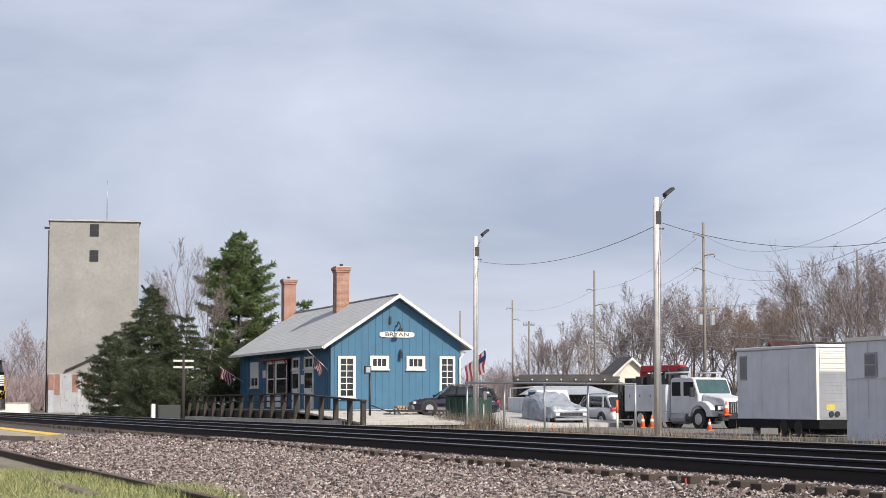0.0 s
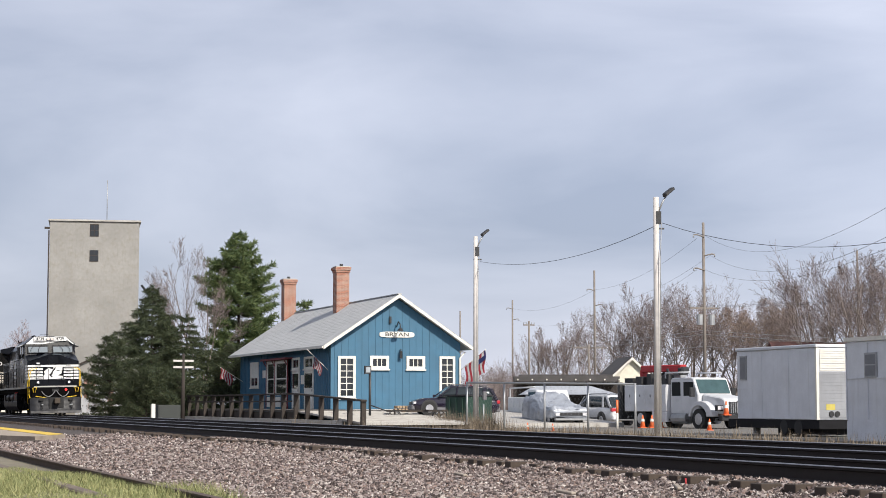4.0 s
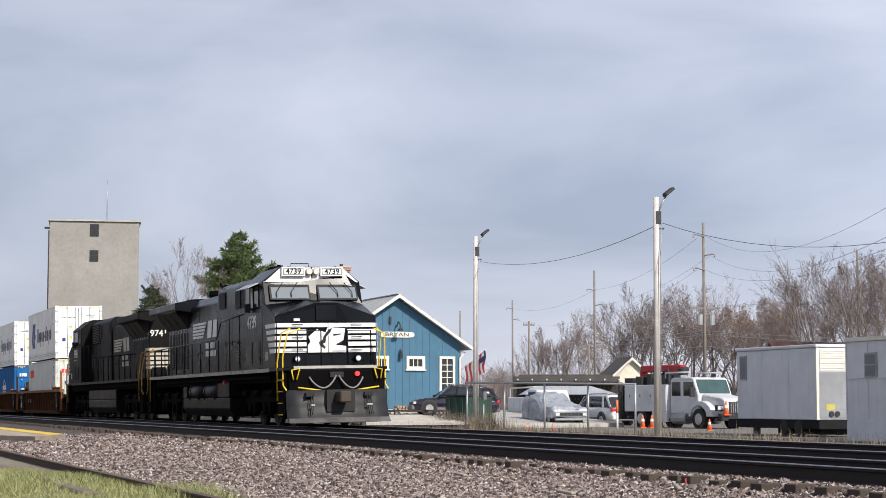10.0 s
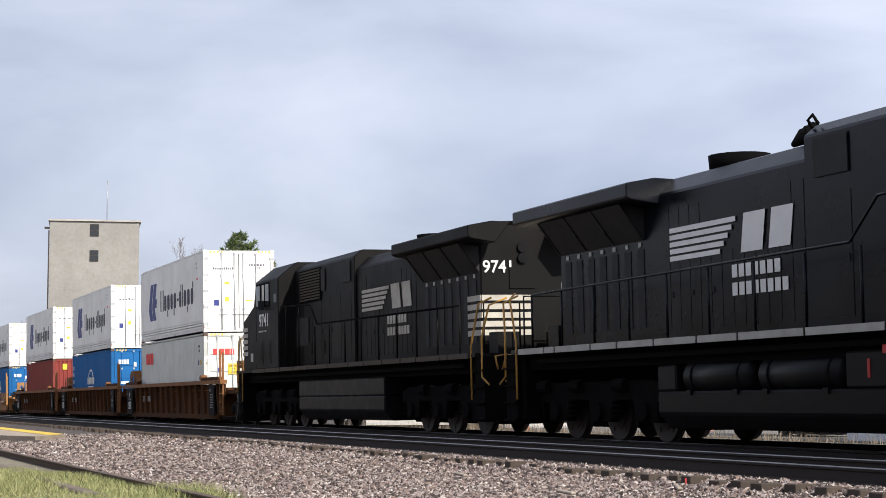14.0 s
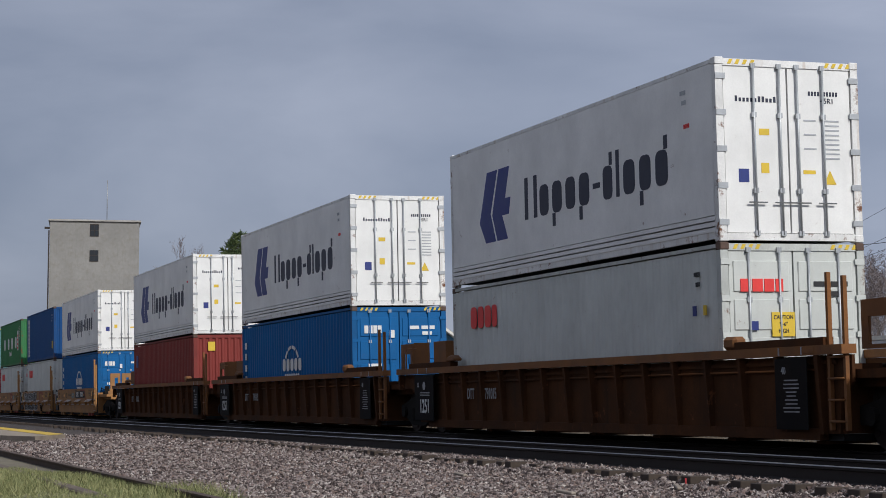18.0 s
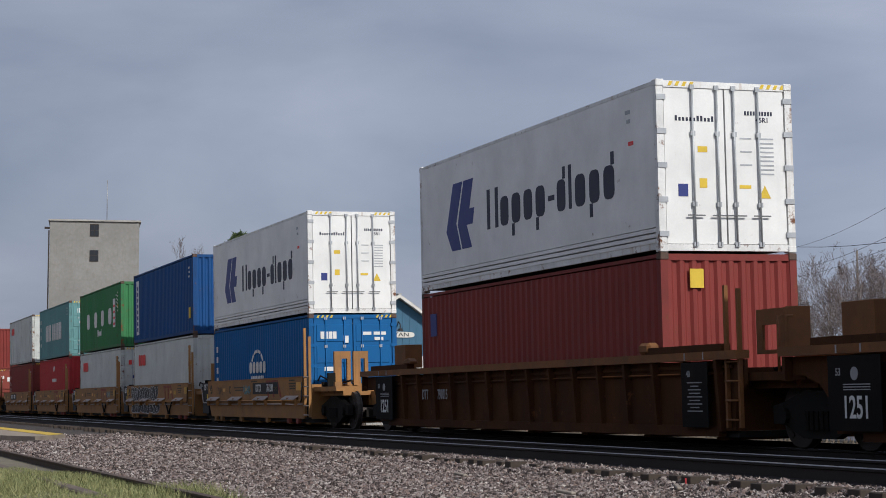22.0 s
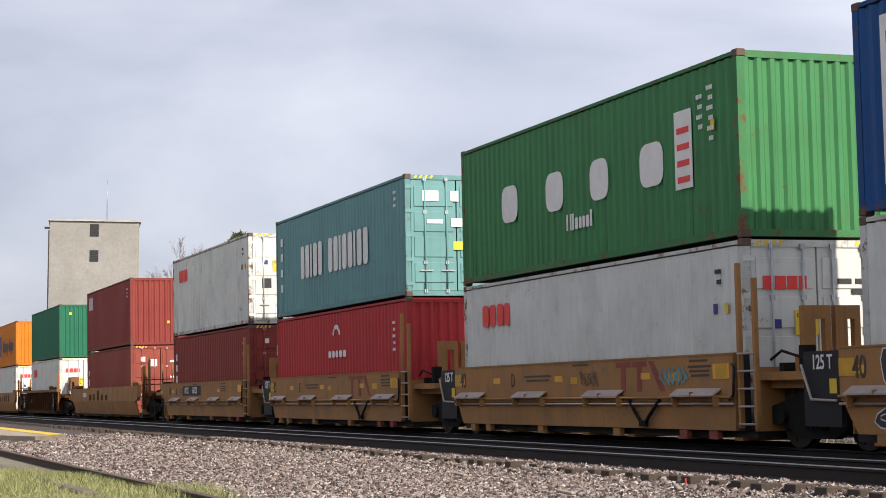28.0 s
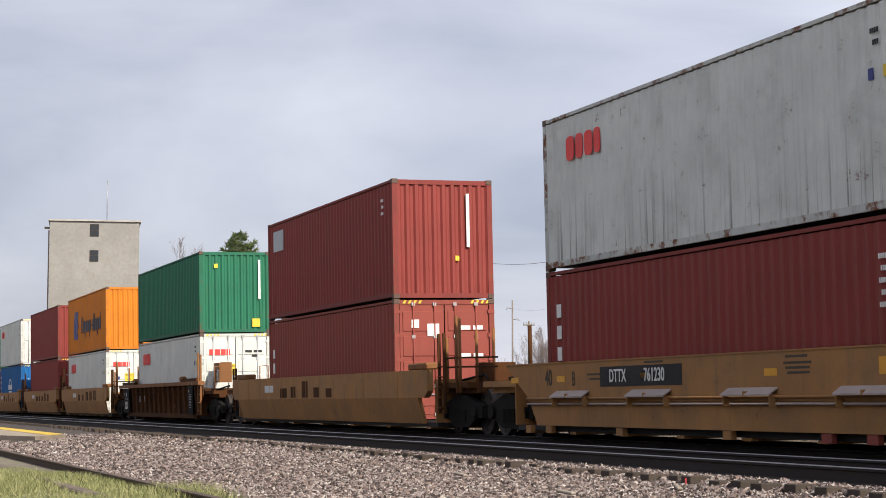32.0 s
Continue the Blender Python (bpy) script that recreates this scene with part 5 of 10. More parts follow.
def grain_elevator():
    e = thing("grain_elevator", "tall square concrete grain elevator with a mast", "silo", pose(-272.4, 41.55, -0.6, 0, 0, -8.5))
    boxpart("tower", (-11.5, 0, -6.62, 6.5, 0, 28.45), M_SILO, e, "stained pale concrete tower")
    boxpart("roof_slab", (-11.8, 0.3, -6.85, 6.75, 28.454, 28.7), M_CONC, e)
    for z0, z1 in ((26.2, 28.05), (22.45, 24.15)):
        w = boxpart("window", (0.0, 0.06, -0.78, 0.52, z0, z1), M_WOODDK, e)
        for k in range(2):
            for j in range(2):
                boxpart("pane", (0.06, 0.07, -0.7 + 0.62 * k, -0.15 + 0.62 * k, z0 + 0.1 + j * 0.85, z0 + 0.85 + j * 0.85), GLASS, w)
    rodpart("mast", [(-1.5, 1.7, 28.7), (-1.5, 1.7, 34.9)], 0.06, M_GREYMET, e)
    for k in range(6):
        boxpart("pour_line", (0.0, 0.008, -6.62, 6.5, 3.8 + 4.0 * k, 3.84 + 4.0 * k), M_SILO, e)
    boxpart("roof_bracket", (0.0, 0.4, -7.4, -6.62, 27.2, 27.5), M_WOODDK, e)
    rodpart("spout_pipe", [(0.2, 6.9, 19.0), (0.2, 12.0, 12.5)], 0.18, M_IRON, e)
    rodpart("edge_pipe", [(0.2, -6.75, 0), (0.2, -6.75, 27)], 0.1, M_WOODDK, e)
    s = thing("elevator_shed", "tin-clad shed with rust streaks against the elevator", "shed", pose(-268.5, 41.8, -0.6, 0, 0, -8.5))
    bm = bmesh.new()
    prism(bm, [(-7.2, 0), (8, 0), (8, 8.3), (3.0, 9.6), (-4.6, 6.0), (-7.2, 6.0)], "x", -3.2, 0)
    part("wall", bm, M_SILO, s)
    for k in range(13):
        y = -7.2 + 0.85 * k
        boxpart("tin_sheet", (0.004, 0.05 + 0.02 * (k % 2), y, y + 0.84, 0.0, 5.7 if k < 9 else 5.9), M_TIN, s)
        if k in (0, 1, 4, 6, 7, 10):
            low = (3.3, 2.6, 4.1, 0.2, 3.0, 0.0, 2.2)[k % 7]
            boxpart("tin_patch", (0.08, 0.1, y + 0.02, y + 0.80, low, 5.6), M_TIN2, s)
    bm = bmesh.new()
    prism(bm, [(-4.9, 5.95), (3.0, 9.7), (3.0, 9.95), (-4.9, 6.2)], "x", -3.3, 0.5)
    part("roof", bm, M_WOODDK, s)
    boxpart("window", (0.0, 0.06, 1.6, 2.5, 7.4, 8.2), M_IRON, s)


grain_elevator()
gh = thing("low_pale_wall", "low pale concrete loading wall far down the track", "wall", pose(-262, 24.5, -0.6, 0, 0, -12))
boxpart("slab", (-3, 0, -6.5, 6.5, 0, 1.35), M_TRIM, gh)
boxpart("coping", (-3.1, 0.1, -6.6, 6.6, 1.354, 1.5), M_CONC, gh)
pf = thing("pallet_fence", "small grey slatted fence by the elevator", "fence", pose(-215, 33.0, -0.6, 0, 0, -10))
for k in range(9):
    boxpart("slat", (0, 0.05, -2.2 + 0.45 * k, -1.85 + 0.45 * k, 0, 1.4), M_TIN, pf)
boxpart("rail", (-0.06, -0.004, -2.3, 1.9, 1.0, 1.12), M_WOODDK, pf)

# ================= trees and ground cover =================
M_SBARK = mat("dark_conifer_bark", (0.05, 0.04, 0.033), 0.9, vary=0.3, scale=3)
M_BARK = mat("grey_bark", (0.22, 0.185, 0.165), 0.9, vary=0.25, scale=3)


def leaf_material(name, a, b):
    m = bpy.data.materials.new(name)
    m.use_nodes = True
    nt = m.node_tree
    bs = nt.nodes["Principled BSDF"]
    geo = nt.nodes.new("ShaderNodeNewGeometry")
    mx = nt.nodes.new("ShaderNodeMix")
    mx.data_type = "RGBA"
    mx.inputs["A"].default_value, mx.inputs["B"].default_value = (*a, 1), (*b, 1)
    nt.links.new(geo.outputs["Random Per Island"], mx.inputs["Factor"])
    nt.links.new(mx.outputs["Result"], bs.inputs["Base Color"])
    bs.inputs["Roughness"].default_value = 0.65
    return m


M_PINE = leaf_material("pine_needles", (0.040, 0.080, 0.034), (0.195, 0.240, 0.088))
M_SPRUCE = leaf_material("spruce_needles", (0.028, 0.046, 0.027), (0.105, 0.120, 0.060))
M_DRY = leaf_material("dry_weeds", (0.07, 0.055, 0.04), (0.24, 0.19, 0.135))
M_TWIG = leaf_material("grey_brown_twigs", (0.10, 0.078, 0.074), (0.26, 0.207, 0.195))
M_RUSSET = leaf_material("withered_leaves", (0.13, 0.075, 0.045), (0.36, 0.26, 0.19))
M_MAUVE = leaf_material("mauve_twigs", (0.20, 0.15, 0.15), (0.38, 0.30, 0.30))
M_BLADE = leaf_material("grass_blades", (0.10, 0.13, 0.04), (0.34, 0.33, 0.15))


def raw_mesh(name, verts, faces, material):
    me = bpy.data.meshes.new(name)
    me.from_pydata(verts, [], faces)
    me.materials.append(material)
    return me


def add_stick(V, F, p, q, r0, r1, n=3):
    d = (q - p)
    if d.length < 1e-4:
        return
    d.normalize()
    u = d.orthogonal().normalized()
    w = d.cross(u)
    i = len(V)
    for c, r in ((p, r0), (q, r1)):
        for k in range(n):
            a = 2 * math.pi * k / n
            V.append(tuple(c + (u * math.cos(a) + w * math.sin(a)) * r))
    for k in range(n):
        F.append((i + k, i + (k + 1) % n, i + n + (k + 1) % n, i + n + k))


BARE = {}


def bare_tree(x, y, z, h, seed, label, spread=0.55, lean=(0, 0), shape=None, turn=0.0, leaves=0, wide=1.0, boles=7):
    """A leafless tree; shape names a stock tree that is grown once, ten metres high, and copied at any size and turn."""
    m = pose(x, y, z, 0, 0, turn) @ Matrix.Diagonal((h / 10.0 * wide, h / 10.0 * wide, h / 10.0, 1))
    if shape in BARE:
        return tagged(copy_scaled(BARE[shape], m), label)
    rng = random.Random(seed)
    tr = thing("bare_tree", label, "tree", m, "bare trees")
    V, F, V2, F2, V3, F3 = [], [], [], [], [], []

    def strip(p, q, w0, w1):
        """A twig, too fine to be round."""
        d = (q - p).normalized()
        u = d.orthogonal().normalized()
        u = (u * math.cos(rng.uniform(0, 3.1)) + d.cross(u) * math.sin(rng.uniform(0, 3.1))).normalized()
        k = len(V2)
        V2.extend((tuple(p - u * w0), tuple(p + u * w0), tuple(q + u * w1), tuple(q - u * w1)))
        F2.append((k, k + 1, k + 2, k + 3))

    def limb(p, d, ln, r, lev):
        """One branch: it climbs, thins, and sends off side shoots."""
        q, n = p, (6, 5, 4, 3, 2)[lev]
        for k in range(n):
            f = (k + 1) / n
            d = (d + Vector((rng.gauss(0, .055), rng.gauss(0, .055), rng.gauss((.07, .07, .06, .04, .02)[lev], .04)))).normalized()
            nq = q + d * ln / n
            ra, rb = r * (1 - 0.7 * k / n), r * (1 - 0.7 * f)
            if lev <= 1:
                add_stick(V, F, q, nq, max(0.012, ra), max(0.010, rb), 5)
            elif lev == 2:
                add_stick(V, F, q, nq, max(0.008, ra), max(0.006, rb), 3)
            else:
                strip(q, nq, max(0.0075, ra), max(0.0050, rb))
            if lev < 4 and f > (0.3, 0.2, 0.1, 0.0)[lev]:
                for _ in range((1, 2, 2, 2)[lev]):
                    ax = Vector((rng.gauss(0, 1), rng.gauss(0, 1), rng.gauss(0, .3)))
                    ax = (ax - d * ax.dot(d)).normalized()
                    limb(nq, (d + ax * spread * rng.uniform(.6, 1.25)).normalized(), ln * rng.uniform(.42, .66) * (1.12 - 0.5 * f), rb * 0.5 + 0.001, lev + 1)
            q = nq
        if lev == 4:
            for _ in range(leaves):
                c = q + Vector((rng.gauss(0, .12), rng.gauss(0, .12), rng.gauss(0, .1)))
                a, b = Vector((rng.gauss(0, 1), rng.gauss(0, 1), rng.gauss(0, 1))).normalized() * .035, Vector((rng.gauss(0, 1), rng.gauss(0, 1), rng.gauss(0, 1))).normalized() * .03
                k = len(V3)
                V3.extend((tuple(c - a), tuple(c + b), tuple(c + a), tuple(c - b)))
                F3.append((k, k + 1, k + 2, k + 3))

    up = Vector((lean[0], lean[1], 1)).normalized()
    fork = up * 2.2
    add_stick(V, F, Vector((0, 0, 0)), fork, 0.20, 0.16, 7)
    for k in range(boles):
        a = 2 * math.pi * (k + rng.uniform(-.3, .3)) / max(1, boles - 1)
        out_ = (0.08 if k == 0 else rng.uniform(.35, .8)) * spread / 0.55
        limb(fork + up * rng.uniform(-.7, .2), (up + Vector((math.cos(a), math.sin(a), 0)) * out_).normalized(), rng.uniform(5.2, 6.6) * (1.15 if k == 0 else 1), 0.10 if k == 0 else 0.08, 0 if k < 3 else 1)
    k = 10.0 / sorted(v[2] for v in V2)[-20]
    V, V2, V3 = ([(a * k, b * k, c * k) for a, b, c in vs] for vs in (V, V2, V3))
    part("trunk", raw_mesh("trunk", V, F, M_BARK), None, tr)
    part("crown", raw_mesh("crown", V2, F2, M_MAUVE if shape == "far" else M_TWIG), None, tr, "fine bare twigs")
    if leaves:
        part("leaves", raw_mesh("leaves", V3, F3, M_RUSSET), None, tr, "withered brown leaves")
    if shape is not None:
        BARE[shape] = tr
    return tr


def copy_scaled(ob, m):
    """A copy at a pose whose scale is its own."""
    c = copy_thing(ob, pose(0, 0, 0))
    c.matrix_basis = m
    return c


def conifer(x, y, z, h, rad, seed, label, material, outline, step=0.55, rise=0.25, sag=0.0, blade=0.30, gap=0.1, bare=0.04, arms=6, brush_w=0.016):
    """An evergreen in tiers: each bough is a flat spray of shoots, each shoot set with tufts of needles.
    outline: (height share, radius share) from foot to tip; rise: how far boughs climb outwards; sag: how far their ends hang."""
    rng = random.Random(seed)
    tr = thing("conifer_tree", label, "tree", pose(x, y, z), "evergreens")
    V, F, V2, F2 = [], [], [], []
    add_stick(V, F, Vector((0, 0, 0)), Vector((0, 0, h * 0.98)), h * 0.016, 0.02, 7)
    hs, rs = [a for a, b in outline], [b for a, b in outline]

    def tuft(c, d, size):
        side = d.orthogonal().normalized()
        over = d.cross(side)
        for _ in range(8):
            a = rng.uniform(0, 6.28)
            dd = (d * rng.uniform(.3, 1.0) + (side * math.cos(a) + over * math.sin(a)) * rng.uniform(.3, .9)).normalized()
            w = dd.orthogonal().normalized() * brush_w
            tip = c + dd * size * rng.uniform(.7, 1.15)
            i = len(V2)
            V2.extend((tuple(c - w), tuple(c + w), tuple(tip + w * .4), tuple(tip - w * .4)))
            F2.append((i, i + 1, i + 2, i + 3))

    zc = h * bare
    while zc < h * 0.985:
        f = zc / h
        reach = rad * float(np.interp(f, hs, rs))
        turn0 = rng.uniform(0, 6.28)
        for k in range(arms):
            if rng.random() < gap:
                continue
            a = turn0 + 2 * math.pi * (k + rng.uniform(-.35, .35)) / arms
            ln = max(0.25, reach * rng.uniform(.58, 1.16))
            out = Vector((math.cos(a), math.sin(a), 0))
            flank = Vector((-math.sin(a), math.cos(a), 0))
            base = Vector((0, 0, zc + rng.uniform(-.2, .2) * step))
            climb = rise * (0.55 + 0.9 * f) * rng.uniform(.7, 1.3)

            def spine(t):
                return base + out * ln * t + Vector((0, 0, ln * (climb * t - sag * t * t + 0.10 * t ** 4)))
            for q in range(4):
                add_stick(V, F, spine(q / 4), spine((q + 1) / 4), 0.035 * (1 - q / 4) + 0.01, 0.035 * (0.75 - q / 4) + 0.01, 3)
            n = max(3, int(ln / 0.20))
            for j in range(n):
                t = 0.22 + 0.78 * (j + rng.random() * .8) / n
                p = spine(min(1.02, t))
                for sd in (-1, 1):
                    sl = ln * 0.34 * (1.15 - t) * rng.uniform(.6, 1.3) + 0.10
                    dd = (out * rng.uniform(.5, 1.0) + flank * sd * rng.uniform(.5, 1.1) + Vector((0, 0, rng.gauss(.12 - sag * .9, .16)))).normalized()
                    m = max(1, int(sl / (blade * 0.62)))
                    for u in range(m + 1):
                        tuft(p + dd * sl * u / m + Vector((0, 0, rng.gauss(0, .04))), (dd + Vector((0, 0, .25 - sag))).normalized(), blade * rng.uniform(.75, 1.15))
        zc += step * rng.uniform(.8, 1.2) * (0.75 + 0.4 * (1 - f))
    for _ in range(5):
        tuft(Vector((0, 0, h * rng.uniform(.965, 1.0))), Vector((rng.gauss(0, .15), rng.gauss(0, .15), 1)).normalized(), blade)
    part("trunk", raw_mesh("trunk", V, F, M_SBARK), None, tr)
    part("crown", raw_mesh("crown", V2, F2, material), None, tr, "dense dark green needles")
    return tr


PINE = ((0, 0.95), (0.3, 1.0), (0.55, 0.93), (0.7, 0.85), (0.80, 0.70), (0.9, 0.42), (1.0, 0.05))
WIDE = ((0, 0.9), (0.25, 1.0), (0.45, 0.94), (0.65, 0.72), (0.82, 0.42), (0.93, 0.18), (1.0, 0.05))
CONE = ((0, 0.95), (0.12, 1.0), (0.35, 0.82), (0.6, 0.55), (0.8, 0.30), (1.0, 0.03))
BUSH = ((0, 0.85), (0.3, 1.0), (0.6, 0.85), (0.85, 0.5), (1.0, 0.1))
conifer(-137.6, 32.1, -0.6, 14.4, 3.35, 11, "tall green white pine behind the station", M_PINE, PINE, step=0.92, rise=0.20, blade=0.34, gap=0.12, arms=10, brush_w=0.026)
conifer(-127.9, 23.6, -0.6, 9.5, 3.3, 12, "dark drooping spruce beside the tracks", M_SPRUCE, WIDE, step=0.46, rise=0.30, sag=0.36, blade=0.28, gap=0.12, brush_w=0.018)
conifer(-122.9, 19.9, -0.6, 5.7, 2.0, 13, "smaller dark spruce in front of the elevator", M_SPRUCE, BUSH, step=0.40, rise=0.35, sag=0.1, blade=0.26, gap=0.05, brush_w=0.018)
conifer(-130.4, 26.6, -0.6, 7.7, 2.7, 14, "dark spruce growing close to the pine", M_SPRUCE, WIDE, step=0.52, rise=0.15, sag=0.3, blade=0.24, gap=0.16, brush_w=0.018)
conifer(-133.0, 25.4, -0.6, 8.0, 2.5, 19, "dark spruce behind the drooping spruce", M_SPRUCE, CONE, step=0.46, rise=0.15, sag=0.3, blade=0.24, gap=0.1, brush_w=0.018)
conifer(-118.2, 21.5, -0.6, 3.4, 2.2, 15, "low bushy evergreen by the track", M_SPRUCE, BUSH, step=0.36, rise=0.4, blade=0.24, gap=0.05, brush_w=0.018)
conifer(-117.4, 23.4, -0.6, 3.0, 2.2, 17, "low bushy evergreen at the fence end", M_SPRUCE, BUSH, step=0.36, rise=0.4, blade=0.24, gap=0.05, brush_w=0.018)
conifer(-129.0, 29.6, -0.6, 5.4, 2.7, 18, "low dark evergreen under the pine", M_SPRUCE, BUSH, step=0.5, rise=0.25, blade=0.26, gap=0.08, brush_w=0.018)
conifer(-137.0, 37.1, -0.6, 9.2, 2.2, 16, "pine crown showing behind the station chimney", M_PINE, PINE, step=0.7, blade=0.32, gap=0.14, brush_w=0.020)

bare_tree(-135.6, 29.5, -0.6, 13.9, 21, "leafless pale tree leaning above the spruces", spread=0.62, lean=(0.02, -0.42), boles=7, wide=0.75)
YARD_TREES = ((-180.4, 74.7, 9.6), (-179.5, 76.9, 11.2), (-183.4, 81.3, 9.3), (-169.3, 78.4, 12.4), (-166.7, 79.4, 13.6), (-171.5, 83.8, 13.2), (-161.6, 81.7, 13.3), (-162.8, 84.2, 14.1),
              (-156.9, 83.4, 11.6), (-155.3, 84.8, 11.4), (-150.2, 84.2, 12.0), (-151.3, 87.3, 11.0), (-140.1, 82.8, 11.7), (-130.5, 79.0, 14.8), (-131.6, 82.1, 14.0),
              (-122.3, 78.4, 13.7), (-120.0, 79.0, 13.5), (-201.1, 77.2, 6.3), (-197.8, 77.7, 5.7), (-202.9, 81.2, 6.8))
for i, (x, y, h) in enumerate(YARD_TREES):
    lab = "tall spreading bare tree with many fine twigs" if h > 13 else "bare grey-brown tree behind the yard" if h > 10 else "small bare twiggy tree far behind the cars"
    old = i in (9, 10, 11)
    bare_tree(x, y, -0.6, h, 40 + i, "tree with withered brown leaves behind the trailer" if old else lab, spread=0.5 + 0.08 * (i % 4), shape="withered" if old else i % 4, turn=73.0 * i, leaves=2 if old else 0, wide=0.9 + 0.1 * (i % 3))
for i in range(7):
    bare_tree(-345 - 4 * i, 10 + 7.0 * i, -0.6, 13 + (i % 3) * 2.5, 70 + i, "far reddish bare tree down the line", spread=0.6, shape="far", turn=50.0 * i, wide=1.2)


def brush(name, n, region, hh, material, seed, label, w=0.012, lean=0.35, edge=None):
    """Upright blades or stalks scattered over a stretch of ground."""
    rng = np.random.default_rng(seed)
    x = rng.uniform(region[0], region[1], n)
    y = rng.uniform(region[2], region[3], n)
    if edge is not None:
        y = np.minimum(y, edge[0] + (x - edge[1]) * edge[2] + rng.normal(0, 0.08, n))
    z = np.array([bed_z(a, b) for a, b in zip(x, y)]) - 0.03
    patch = np.array([noise.noise((a * 0.35, b * 0.6, seed)) for a, b in zip(x, y)])
    h = rng.uniform(0.35, 1.0, n) * hh * np.clip(0.65 + patch * 1.2, 0.1, 1.6)
    a = rng.uniform(0, 6.28, n)
    dx, dy = np.cos(a) * w, np.sin(a) * w
    lx, ly = rng.normal(0, lean, n) * h, rng.normal(0, lean, n) * h
    V = np.empty((n, 3, 3))
    V[:, 0] = np.stack([x - dx, y - dy, z], 1)
    V[:, 1] = np.stack([x + dx, y + dy, z], 1)
    V[:, 2] = np.stack([x + lx, y + ly, z + h], 1)
    F = np.arange(n * 3).reshape(-1, 3)
    ob = new(name, raw_mesh(name, V.reshape(-1, 3).tolist(), F.tolist(), material))
    return tagged(ob, label, "plants", "", "stuff")


brush("grass_verge", 60000, (-34, -12, 0.4, 4.3), 0.17, M_BLADE, 3, "short green spring grass with dry blades", 0.008, 0.5, (3.0, -28.9, 0.128))
brush("grass_verge", 14000, (-60, -34, 0.2, 2.6), 0.2, M_BLADE, 4, "short green spring grass with dry blades", 0.016, 0.5)
brush("dry_weeds", 9000, (-84, -44, 19.0, 30.4), 0.55, M_DRY, 5, "dry tan weeds in front of the fence", 0.012, 0.2)
brush("dry_weeds", 2600, (-84, -76, 28.2, 30.2), 1.1, M_DRY, 6, "tall dry tan weeds around the pole", 0.012, 0.15)
brush("dry_grass", 4000, (-135, -82, 18.4, 24.5), 0.35, M_DRY, 7, "short dry grass beside the far track", 0.03, 0.4)


def thicket(n, region, hh, material, seed, label, base=-0.6, w=0.018, depth=5.0):
    """Leafless shrubs: fans of bent stalks along a line of ground."""
    rng = np.random.default_rng(seed)
    V, F = [], []
    for _ in range(n):
        f = rng.uniform(0, 1)
        x = region[0] + (region[2] - region[0]) * f + rng.normal(0, depth)
        y = region[1] + (region[3] - region[1]) * f + rng.normal(0, depth)
        h = hh * rng.uniform(0.55, 1.1) * (0.8 + 0.5 * noise.noise((x * 0.12, y * 0.12, seed)))
        for _ in range(16):
            p = Vector((x, y, base))
            d = Vector((rng.normal(0, .33), rng.normal(0, .33), 1)).normalized()
            ln = h * rng.uniform(.5, 1.0) / 3
            for k in range(3):
                q = p + d * ln
                add_stick(V, F, p, q, w * (1.6 - 0.4 * k), w * (1.2 - 0.4 * k), 3)
                if k:
                    for _ in range(3):
                        e = (d + Vector(rng.normal(0, .55, 3))).normalized()
                        add_stick(V, F, q, q + e * ln * rng.uniform(.5, 1.0), w * 0.7, w * 0.4, 3)
                d = (d + Vector((rng.normal(0, .25), rng.normal(0, .25), 0.1))).normalized()
                p = q
    tagged(new("far_thicket", raw_mesh("far_thicket", V, F, material)), label, "plants", "", "stuff")


thicket(420, (-206, 75, -150, 106), 6.0, M_TWIG, 8, "far thicket of bare brown brush", w=0.013)
thicket(330, (-200, 70, -140, 88), 3.8, M_TWIG, 9, "lower brown brush behind the yard", w=0.015)
thicket(420, (-345, 4, -375, 70), 10.0, M_MAUVE, 10, "far mauve-brown leafless thicket", w=0.03)


def near_side_woods():
    """Unseen woods at the camera's back, added to darken side reflections and low sky fill."""
    rng = np.random.default_rng(31)
    V, F = [], []
    for k in range(2600):
        x, y = rng.uniform(-420, 220), -26 - abs(rng.normal(0, 6))
        h, w = rng.uniform(4, 15), rng.uniform(0.5, 1.6)
        lean = rng.normal(0, .12) * h
        i = len(V)
        V += [(x - w, y, -0.6), (x + w, y + rng.normal(0, .4), -0.6), (x + w * 0.5 + lean, y, h * 0.7), (x + lean, y, h)]
        F.append((i, i + 1, i + 2, i + 3))
    tagged(new("near_side_woods", raw_mesh("near_side_woods", V, F, M_DRY)), "unseen belt of brown woods added to darken reflections", "trees", "", "stuff")


near_side_woods()



# ---- the near side: ties, old siding rail and crossing apron ----
def build_ties():
    bm = bmesh.new()
    box(bm, -0.115, 0.115, -1.31, 1.31, -0.36, -0.184)
    me = mesh_of("tie", bm, M_TIE, 0.008)
    rng = random.Random(8)
    for owner, cy in (("near_track_ties", NEAR_Y), ("far_track_ties", FAR_Y)):
        t = thing(owner, "dark creosoted timber ties in the ballast", "ties", pose(0, cy, 0), kind="structure")
        for i in range(120):
            part("tie", me, None, t, m=pose(-8 - 0.533 * i, rng.uniform(-.13, .05), rng.uniform(-.012, .022), rng.uniform(-.4, .4), 0, rng.uniform(-1.2, 1.2)))
        bm = bmesh.new()
        for i in range(400):
            x = -8 - 0.533 * (120 + i)
            box(bm, x - 0.115, x + 0.115, -1.31, 1.31, -0.36, -0.186)
        tagged(part("far_tie", bm, M_TIE, t), kind="stuff")


